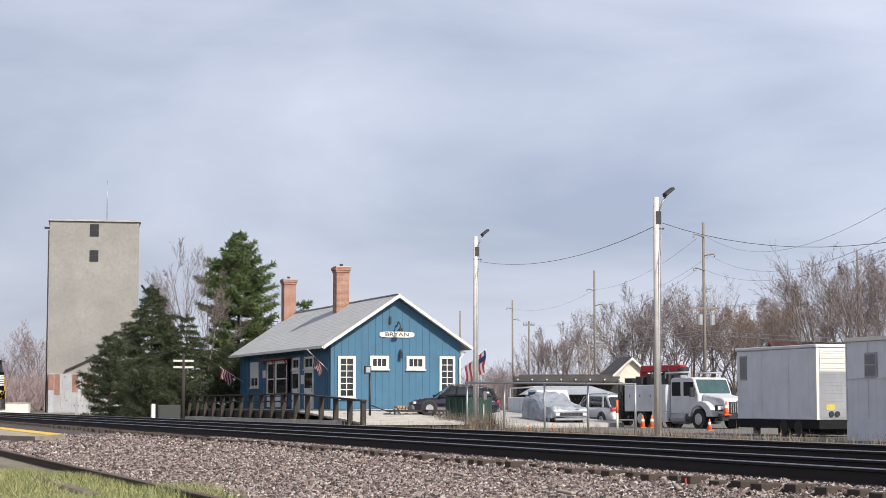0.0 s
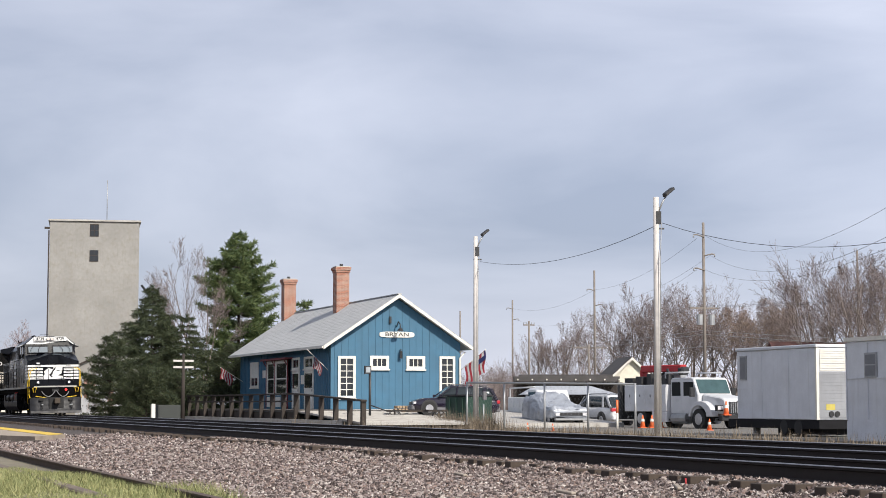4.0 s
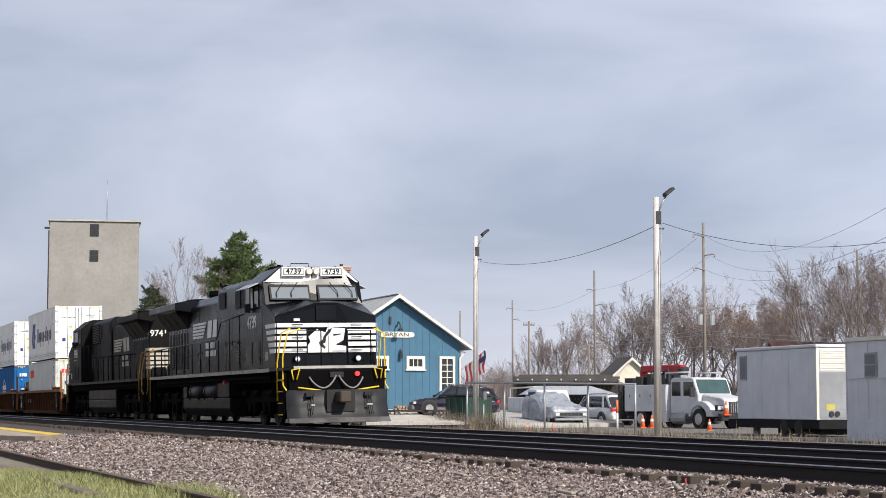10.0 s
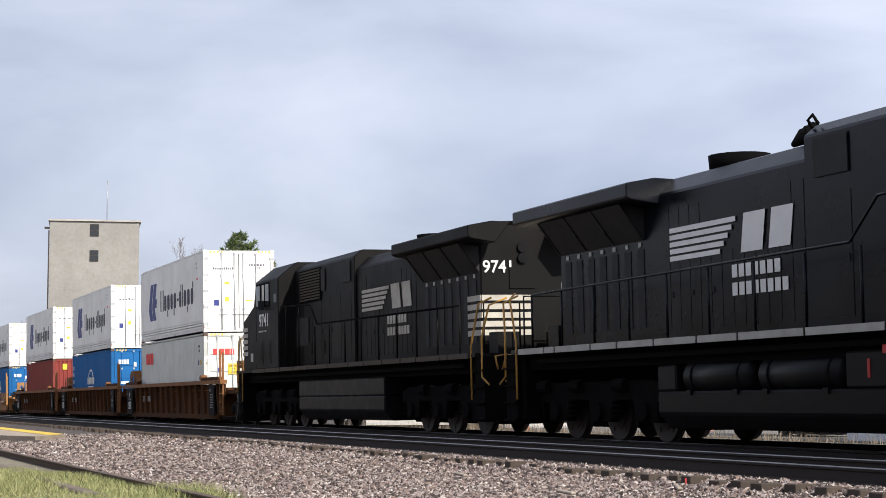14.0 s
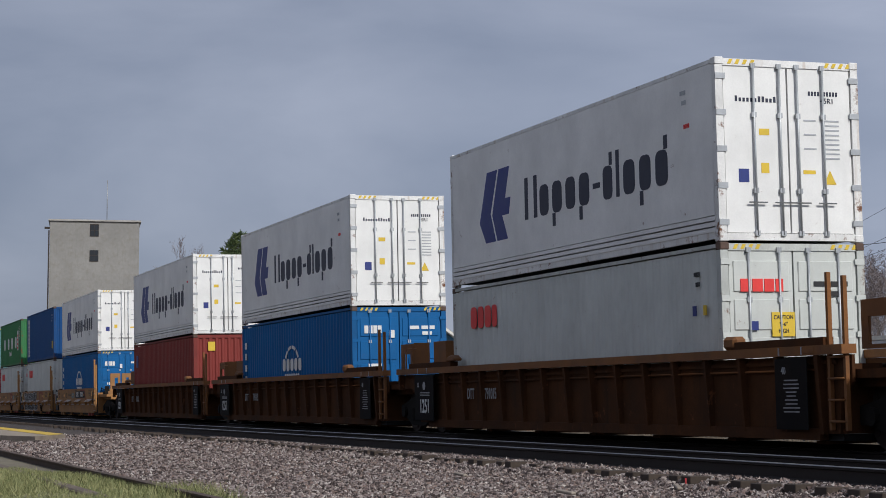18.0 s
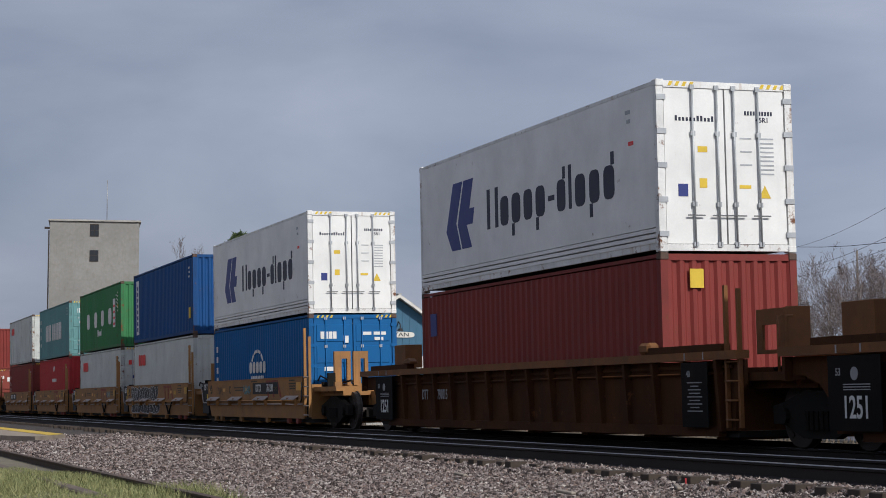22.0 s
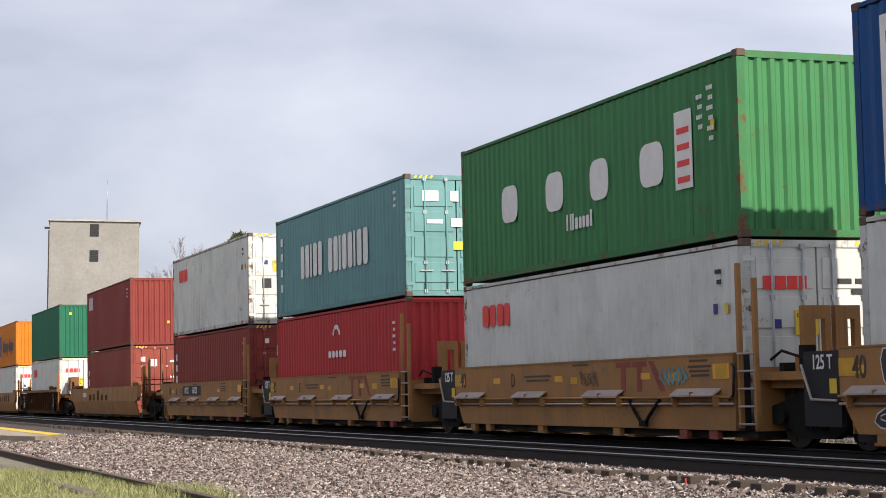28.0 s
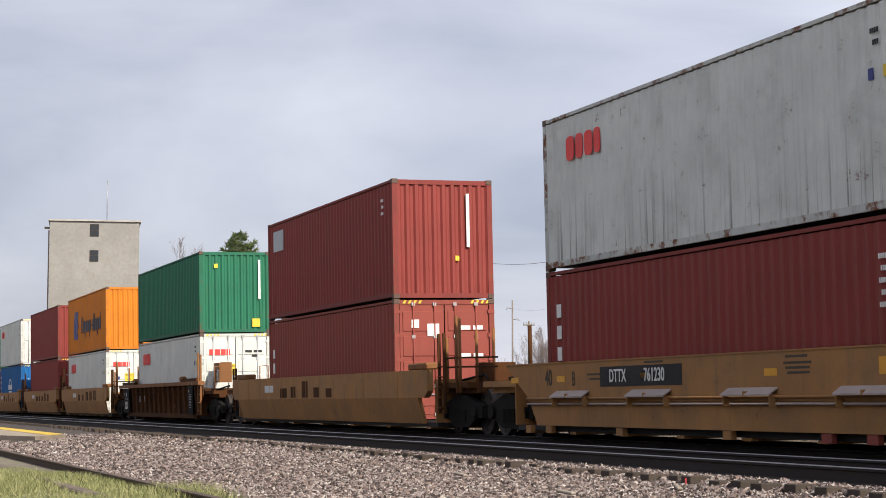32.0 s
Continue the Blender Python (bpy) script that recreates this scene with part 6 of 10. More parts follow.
build_ties()
bm = bmesh.new()
prism(bm, rail_profile(), "x", -75, -8)
solid("siding_rail", bm, mat("dull_brown_rust", (0.10, 0.07, 0.055), 0.85, vary=0.3), "rusty half-buried rail of an old siding", "rail", pose(0, 3.86, -0.265, 4), kind="structure")
bm = bmesh.new()
box(bm, -75, -8, -0.08, 0.08, -0.1, 0.02)
solid("siding_timber", bm, mat("rotten_brown_timber", (0.16, 0.125, 0.1), 0.95, vary=0.4, scale=1.5), "rotten dark timber along the old siding", "timber", pose(0, 3.1, -0.36, 3), kind="structure", bevel=0.02)
bm = bmesh.new()
prism(bm, [(-51.0, 7.05), (-47.9, 5.85), (-50.2, 5.15), (-130, 5.15), (-130, 7.05)], "z", -0.5, -0.2)
ap = solid("crossing_apron", bm, mat("tan_worn_paving", (0.36, 0.30, 0.235), 0.9, vary=0.2, scale=0.5, grain=12, dirt=0.4), "tan paved road apron with a yellow edge line", "road", kind="structure")
bm = bmesh.new()
prism(bm, [(-51.2, 7.03), (-49.3, 6.38), (-51.5, 6.42), (-130, 6.3), (-130, 7.03)], "z", -0.196, -0.19)
part("yellow_line", bm, M_YELLOW, ap, "worn yellow edge line")
# scraps on the ballast shoulder
sc = random.Random(3)
for k, (x, y, ln) in enumerate(((-17.6, 8.9, 0.42), (-21.6, 7.9, 0.3), (-29.4, 8.7, 0.35), (-16.9, 7.3, 0.3))):
    bm = bmesh.new()
    box(bm, -ln / 2, ln / 2, -0.03, 0.03, 0, 0.03)
    solid("timber_scrap", bm, mat("bleached_timber", (0.34, 0.29, 0.24), 0.9, vary=0.3), "split bleached timber splinter on the ballast", "scrap", pose(x, y, -0.27, 0, 3, sc.uniform(-40, 40)), bevel=0.008)
st_ = thing("marker_stake", "small red marker stake in the ballast", "stake", pose(-18.0, 9.2, -0.30))
rodpart("stake", [(0, 0, 0), (0, 0, 0.12)], 0.010, M_CRANE, st_)

# ================= the train =================
TRAIN = []                        # (thing, place along the train, height above the rail)
SPIN = []                         # (wheelset, radius, rest pose)


def run(t):
    """How far the train has gone at t seconds, from its place at 19 s."""
    d = t - 19.0
    # small changes of pace, as the slack runs in and out
    slack = np.interp(t, (5.5, 8, 10, 12, 18.5, 20.5, 22.5, 24.5, 26.5, 28.5, 30.5, 32), (0.4, 0.4, 0.17, 0.0, -0.02, 0.147, 0.407, 0.709, 0.958, 1.24, 1.30, 1.18))
    return 9.3155 * d - 0.020515 * d * d + 0.0005306 * d ** 3 + float(slack)


BLACK = mat("black_rubber", (0.012, 0.012, 0.012), 0.7)
M_TRUCK = mat("truck_cast_steel", (0.011, 0.01, 0.009), 0.85, vary=0.3, scale=4, grain=30, dirt=0.4, dirt_color=(0.024, 0.019, 0.014), spec=0.2)
M_WHEEL = mat("wheel_steel", (0.05, 0.04, 0.035), 0.6, vary=0.2, metal=0.3)
M_CAST = mat("corner_casting_steel", (0.10, 0.06, 0.045), 0.7, vary=0.3, scale=6, rust=0.5)
M_GALV = mat("galvanised_rod", (0.42, 0.44, 0.46), 0.45, metal=0.4, vary=0.15)
M_HANDLE = mat("dark_galvanised_handle", (0.13, 0.135, 0.14), 0.5, metal=0.3, vary=0.15)
M_WHITE = mat("white_lettering", (0.74, 0.74, 0.72), 0.6, vary=0.08)
M_BLK = mat("black_lettering", (0.02, 0.02, 0.022), 0.6, vary=0.1)
M_HZY = mat("hazard_yellow", (0.72, 0.50, 0.04), 0.6, vary=0.12)
M_RED = mat("lettering_red", (0.78, 0.045, 0.04), 0.55, vary=0.1)
M_ROYAL = mat("emblem_blue", (0.02, 0.035, 0.20), 0.5, vary=0.1)
M_DKTXT = mat("wordmark_navy", (0.018, 0.022, 0.05), 0.55, vary=0.1)

L40, WID, HIC = 12.19, 1.28, 2.89
SET_OVER = 0.061                  # the stacks sit a little towards the far side of their wells


def tint(c, k):
    return tuple(min(1, x * k) for x in c)


def bars(parent, name, rows, material, y, label="", depth=0.004):
    """Plain blocks on a side: rows of (x0, x1, z0, z1)."""
    for x0, x1, z0, z1 in rows:
        boxpart(name, (x0, x1, y - depth, y + 0.004, z0, z1), material, parent, label)


def round_block(parent, x0, x1, z0, z1, material, y, label="", stem=0.0, drop=0.0):
    """One mark of a wordmark: a plain block with rounded corners, with a bar up or down at one side."""
    bm = bmesh.new()
    w, r = x1 - x0, min(x1 - x0, z1 - z0) * 0.32
    pts = []
    for cx, cz, a0 in ((x1 - r, z1 - r, 0), (x0 + r, z1 - r, 90), (x0 + r, z0 + r, 180), (x1 - r, z0 + r, 270)):
        pts += [(cx + r * math.cos(radians(a0 + a)), cz + r * math.sin(radians(a0 + a))) for a in (0, 30, 60, 90)]
    prism(bm, pts, "y", y - 0.004, y + 0.004)
    mark = part("letter_block", bm, material, parent, label)
    if stem:
        bars(parent, "letter_block", [(x1 - w * 0.3, x1, z1 + 0.002, z1 + stem)], material, y, label)
    if drop:
        bars(parent, "letter_block", [(x0, x0 + w * 0.3, z0 - drop, z0 - 0.002)], material, y, label)
    return mark


def corrugated(bm, a0, a1, z0, z1, pitch, depth, flat, place):
    """A trapezoid-ribbed sheet. place(a, d, z) gives a point a along, d inwards."""
    n = max(1, round((a1 - a0) / pitch))
    p = (a1 - a0) / n
    line = []
    for i in range(n):
        s = a0 + i * p
        line += [(s, 0), (s + p * flat, 0), (s + p * 0.5, depth), (s + p * (0.5 + flat), depth)]
    line.append((a1, 0))
    lo = [bm.verts.new(place(a, d, z0)) for a, d in line]
    hi = [bm.verts.new(place(a, d, z1)) for a, d in line]
    for i in range(len(line) - 1):
        bm.faces.new((lo[i], lo[i + 1], hi[i + 1], hi[i]))


def container(q, z, color, style, front, marks=(), h=HIC, label="", wear=0.3):
    """A 12.2 m shipping container; its front end at x = 0. style: dry or reefer; front: doors or wall."""
    dull = mat(f"container_paint_{round(color[0]*999)}_{round(color[1]*999)}_{round(color[2]*999)}_{round(wear*100)}", color, 0.55, vary=0.10, scale=0.9, grain=45,
               streak=wear * (0.32 if color[1] > 0.5 else 0.55), streak_color=tint(color, 0.35), dirt=wear * 0.3, rust=wear * 0.5,
               drip=min(0.85, wear * 1.25) if style == "dry" else 0.0, drip_color=tint(color, 0.22), spec=0.5 if color[1] > 0.5 else 0.22)
    worn = mat(dull.name + "_edge", tint(color, 0.85), 0.7, vary=0.2, scale=1.2, grain=40, streak=wear * 0.8, streak_color=(0.17, 0.075, 0.035), rust=min(1.3, wear * 2.2), spec=0.3) if style == "dry" else mat(dull.name + "_edge", tint(color, 0.93), 0.6, vary=0.2, scale=1.2, grain=40, streak=0.45, streak_color=(0.36, 0.22, 0.11), rust=0.75)
    c = thing("shipping_container", label, "container", None, "stacked containers")
    W, H, L = WID, h, L40
    pad = 0.12
    for sgn, nm in ((-1, "near"), (1, "far")):
        bm = bmesh.new()
        if style == "dry":
            corrugated(bm, -L + pad, -pad, 0.16, H - 0.10, 0.278, 0.036, 0.26, lambda a, d, zz: (a, sgn * (W - 0.012 - d), zz))
        else:
            # flat insulated panel with a stepped kick strip along its foot
            box(bm, -L + pad, -pad, min(sgn * W, sgn * (W - 0.05)), max(sgn * W, sgn * (W - 0.05)), 0.42, H - 0.09)
            for k in range(3):
                boxpart("kick_strip", (-L + pad, -pad, min(sgn * (W + 0.008), sgn * (W - 0.05)), max(sgn * (W + 0.008), sgn * (W - 0.05)), 0.16 + 0.09 * k, 0.225 + 0.09 * k), dull, c)
        part("side_panel", bm, dull, c)
        for zz, hh, nm2 in ((0.03, 0.13, "bottom_rail"), (H - 0.10, 0.08, "top_rail")):
            boxpart(nm2, (-L + 0.16, -0.16, min(sgn * (W - 0.06), sgn * (W - 0.004)), max(sgn * (W - 0.06), sgn * (W - 0.004)), zz + 0.02, zz + hh), worn, c)
        for x0, x1 in ((-0.15, -0.01), (-L + 0.01, -L + 0.15)):
            boxpart("corner_post", (x0, x1, min(sgn * (W - 0.13), sgn * W), max(sgn * (W - 0.13), sgn * W), 0.12, H - 0.12), worn, c)
            for zz in (0.0, H - 0.118):
                bm = bmesh.new()
                box(bm, x0 - 0.015, x1 + 0.015, min(sgn * (W - 0.15), sgn * (W + 0.004)), max(sgn * (W - 0.15), sgn * (W + 0.004)), zz, zz + 0.118)
                part("corner_casting", bm, M_CAST if style == "dry" else worn, c, "", 0.012)
    boxpart("roof", (-L + 0.03, -0.03, -W + 0.05, W - 0.05, H - 0.06, H - 0.02), dull, c)
    boxpart("underframe", (-L + 0.1, -0.1, -W + 0.08, W - 0.08, 0.06, 0.16), BLACK, c)
    bm = bmesh.new()
    corrugated(bm, -W + 0.13, W - 0.13, 0.12, H - 0.12, 0.24, 0.04, 0.3, lambda a, d, zz: (-L + 0.02 + d, -a, zz))
    part("end_wall", bm, dull, c)
    for zz in (0.02, H - 0.13):
        boxpart("end_sill", (-0.11, -0.015, -W + 0.14, W - 0.14, zz, zz + 0.11), worn, c)
    # hazard stripes on the header
    for s in (-1, 1) if front == "doors" else ():
        for k in range(4):
            y0 = s * (W - 0.22 - 0.13 * k)
            bm = bmesh.new()
            prism(bm, [(y0, H - 0.105), (y0 + 0.06, H - 0.105), (y0 + 0.1, H - 0.03), (y0 + 0.04, H - 0.03)], "x", -0.014, -0.008)
            part("hazard_stripe", bm, M_HZY, c)
    if front == "wall":
        bm = bmesh.new()
        corrugated(bm, -W + 0.13, W - 0.13, 0.12, H - 0.12, 0.225, 0.045, 0.3, lambda a, d, zz: (-0.02 - d, a, zz))
        part("end_wall", bm, dull, c)
    else:
        for s in (-1, 1):
            bm = bmesh.new()
            y0, y1 = sorted((s * 0.015, s * (W - 0.15)))
            box(bm, -0.08, -0.035, y0, y1, 0.14, H - 0.13)
            d = part("door", bm, dull, c)
            if style == "dry":
                for k in range(4):
                    z0 = 0.25 + k * (H - 0.5) / 4
                    boxpart("door_panel", (-0.04, -0.014, y0 + 0.07, y1 - 0.07, z0 + 0.08, z0 + (H - 0.5) / 4 - 0.04), dull, d, bevel=0.01)
            for yy in (0.26, 0.80) if style == "dry" else (0.16, 0.62):
                rodpart("lock_rod", [(0.005, s * yy, 0.10), (0.005, s * yy, H - 0.08)], 0.019, M_GALV if style == "reefer" or color[0] > .3 else dull, d)
                for zz in (0.13, 0.8, H - 0.9, H - 0.12):
                    boxpart("rod_bracket", (-0.02, 0.02, s * yy - 0.04, s * yy + 0.04, zz - 0.04, zz + 0.04), M_GALV, d)
                bm = bmesh.new()
                box(bm, 0.015, 0.03, s * yy - 0.14, s * yy + 0.18, 0.60, 0.622)
                part("door_handle", bm, M_GALV if style == "dry" else M_HANDLE, d)
            for k in range(5):
                zz = 0.3 + k * (H - 0.6) / 4
                boxpart("hinge", (-0.02, 0.004, min(s * (W - 0.17), s * W), max(s * (W - 0.17), s * W), zz - 0.045, zz + 0.045), M_GALV if style == "reefer" else dull, d)
        # small plates and writing on the doors
        if style == "reefer":
            rows = [(-.90, -.72, .93, 1.14, M_ROYAL), (-.50, -.36, 1.08, 1.24, M_HZY), (-.52, -.34, 1.68, 1.78, M_HZY), (.25, .47, 1.08, 1.14, M_HZY),
                    ]
            rows += [(-.93 + .068 * k, -.89 + .068 * k, 2.20, 2.26 + .03 * (k in (0, 6, 7, 10)), M_DKTXT) for k in range(11)]
            rows += [(.38 + .055 * k, .415 + .055 * k, 2.33, 2.40, M_DKTXT) for k in range(10) if k != 4]
            for k in range(9):
                rows.append((.66, .92, 1.92 - .075 * k, 1.945 - .075 * k, M_GALV))
                if k % 3 == 0:
                    rows.append((.28, .5, 1.92 - .075 * k, 1.945 - .075 * k, M_GALV))
            for y0, y1, z0, z1, mm in rows:
                boxpart("door_marking", (-0.036, -0.029, y0, y1, z0, z1), mm, c)
            bm = bmesh.new()
            prism(bm, [(.62, .92), (.84, .92), (.73, 1.14)], "x", -0.036, -0.029)
            part("warning_triangle", bm, M_HZY, c)
            part("size_code", lettering("45R1", 0.085, M_DKTXT), None, c, m=pose(-0.032, 0.72, 2.25, 0, 0, 90))
    for fn in marks:
        fn(c, W, H, L)
    TRAIN.append((c, q, z, 0, SET_OVER))
    return c


# ---- markings: plain shapes in their colours ----
def side_blocks(x0, z0, height, widths, gap, material, tall=(), drop=(), label="", dash=None):
    """A wordmark as a row of plain marks, one a letter, that begins x0 from the front end."""
    def draw(c, W, H, L):
        x, y = x0, -W - 0.003
        low = height * 0.72
        for i, w in enumerate(widths):
            if w > 0:
                if i == dash:
                    bars(c, "letter_block", [(x, x + w, z0 + height * .3, z0 + height * .42)], material, y, label)
                elif w < height * 0.34:
                    bars(c, "letter_block", [(x, x + w * 0.8, z0, z0 + height)], material, y, label)
                elif len(tall) == len(widths):
                    round_block(c, x + w * .06, x + w * .94, z0, z0 + height, material, y, label)
                elif i == 0:
                    bars(c, "letter_block", [(x, x + w * .26, z0, z0 + height), (x + w * .74, x + w, z0, z0 + height)], material, y, label)
                else:
                    round_block(c, x + w * .04, x + w * .9, z0, z0 + low, material, y, label, height - low if i in tall else 0, height * 0.3 if i in drop else 0)
            x += abs(w) + gap
    return draw


def slanted_emblem(x, z, s, material):
    """Two leaning parallel strokes with a notch: a plain blue emblem."""
    strokes = ([(.27, 1), (.60, 1), (.42, .55), (.36, .40), (.52, 0), (.20, 0), (0, .30)],
               [(.65, 1), (.98, 1), (.83, .57), (1.0, .57), (.94, .34), (.73, .34), (.90, 0), (.57, 0), (.42, .37), (.47, .52)])

    def draw(c, W, H, L):
        for pts in strokes:
            bm = bmesh.new()
            prism(bm, [(x + a * s * 1.2, z + b * s) for a, b in pts], "y", -W - 0.006, -W + 0.004)
            part("emblem", bm, material, c, "blue leaning emblem")
    return draw


def round_emblem(x, z, r, material, flat=1.0, thick=0.28):
    def draw(c, W, H, L):
        for k in range(4):
            bm = bmesh.new()
            a0, a1 = radians(20 + 37 * k), radians(20 + 37 * k + 29)
            n = 1 - thick
            pts = [(x + rr * math.cos(a), z + flat * rr * math.sin(a)) for rr, a in ((r, a0), (r, (a0 + a1) / 2), (r, a1), (r * n, a1), (r * n, (a0 + a1) / 2), (r * n, a0))]
            prism(bm, pts, "y", -W - 0.006, -W + 0.004)
            part("emblem", bm, material, c, "white globe emblem")
    return draw


def end_blocks(y0, z0, h, widths, gap, material, x=-0.012):
    def draw(c, W, H, L):
        y = y0
        for w in widths:
            boxpart("end_marking", (x - 0.012, x + 0.012, y, y + w, z0, z0 + h), material, c)
            y += w + gap
    return draw


def plate(y0, y1, z0, z1, material, x=0.0, name="placard"):
    def draw(c, W, H, L):
        boxpart(name, (x - 0.012, x + 0.006, y0, y1, z0, z1), material, c)
    return draw


def caution(y0, y1, z0, z1):
    """A yellow height notice with its three lines of black letters."""
    def draw(c, W, H, L):
        p = boxpart("height_notice", (-0.012, 0.006, y0, y1, z0, z1), M_HZY, c, "yellow height notice")
        h = (z1 - z0) * 0.17
        for k, s_ in enumerate(("CAUTION", "9'-6\"", "HIGH")):
            part("notice_line", lettering(s_, h, M_BLK, 0.85), None, p, m=pose(0.008, (y0 + y1) / 2, z1 - (z1 - z0) * (0.22 + 0.28 * k), 0, 0, 90))
    return draw


def side_plate(x0, x1, z0, z1, material, name="side_plate"):
    def draw(c, W, H, L):
        boxpart(name, (x0, x1, -W - 0.006, -W + 0.004, z0, z1), material, c)
    return draw


def plate_rows(x0, x1, z0, z1, n, h, material):
    """Unreadable writing on a plate, as bars one above the other."""
    def draw(c, W, H, L):
        bars(c, "plate_marking", [(x0, x1, z0 + (z1 - z0) * k / n, z0 + (z1 - z0) * k / n + h) for k in range(n)], material, -W - 0.008)
    return draw


def codes(x, z, material, n=4):
    """Small unreadable registration rows near the front end of the side."""
    def draw(c, W, H, L):
        bars(c, "small_marking", [(x - 0.05 - 0.052 * j, x - 0.015 - 0.052 * j, z - 0.16 * k, z - 0.16 * k + 0.07) for k in range(n) for j in range(4 - k % 2)], material, -W - 0.003)
    return draw


WHITE_BOX, OGREY = (0.84, 0.84, 0.82), (0.605, 0.63, 0.60)
CBLUE, DBLUE, BROWN = (0.005, 0.115, 0.33), (0.010, 0.072, 0.23), (0.235, 0.043, 0.036)
UGREEN, TEAL, KRED = (0.050, 0.212, 0.080), (0.14, 0.305, 0.31), (0.45, 0.04, 0.045)
ORANGE, GREEN2 = (0.62, 0.2, 0.02), (0.018, 0.15, 0.085)
hw = [.62, .50, .52, .50, .52, .30, .45, .16, .52, .50, .52]
HL_MARKS = (slanted_emblem(-10.42, 0.8, 1.45, M_ROYAL), side_blocks(-7.92, 1.08, 0.82, hw, .115, M_DKTXT, (0, 6, 7, 10), (2, 4, 9), "dark navy letter block", 5),
            codes(-1.0, 2.45, M_GALV, 2), codes(-.9, 1.9, M_RED, 1))
OO_MARKS = (side_blocks(-11.1, 1.97, 0.45, [.40, .36, .40, .30], .03, M_RED, (0, 1, 2, 3), (), "red letter block"), codes(-0.7, 2.4, M_BLK, 2), side_plate(-0.98, -.86, 1.78, 1.94, M_ROYAL), side_plate(-0.62, -.52, 1.78, 1.94, M_HZY))
OO_DOOR = (end_blocks(-.95, 2.12, .2, [.18, .18, .17, .13], .03, M_RED), caution(-.42, -.02, 1.42, 1.80), plate(-.80, -.66, 1.52, 1.66, M_ROYAL), end_blocks(.35, 2.2, .08, [.24, .3], .07, M_BLK), end_blocks(.6, 2.05, .07, [.22], .07, M_BLK))
CO_MARKS = (round_emblem(-6.06, 1.56, .80, M_WHITE, .64, .17), side_blocks(-7.1, 1.35, 0.35, [.36, .36, .36, .36, .36], .075, M_WHITE, range(5), (), "white letter block"),
            side_blocks(-6.86, 1.03, .24, [.16] * 8, .045, M_WHITE, range(8)), *(side_plate(-11.8, -11.58, z, z + .2, M_WHITE) for z in (1.08, 1.42, 1.78, 2.12)))
CO_DOOR = (end_blocks(-.95, 2.2, .2, [.1, .1, .1, .1], .02, M_WHITE), plate(-.28, -.14, 2.08, 2.28, M_WHITE), end_blocks(.28, 2.3, .09, [.25, .36], .07, M_WHITE), end_blocks(.62, 2.15, .09, [.26], .07, M_WHITE), plate(-.85, -.5, 1.3, 1.42, M_WHITE))

UP = 3.16


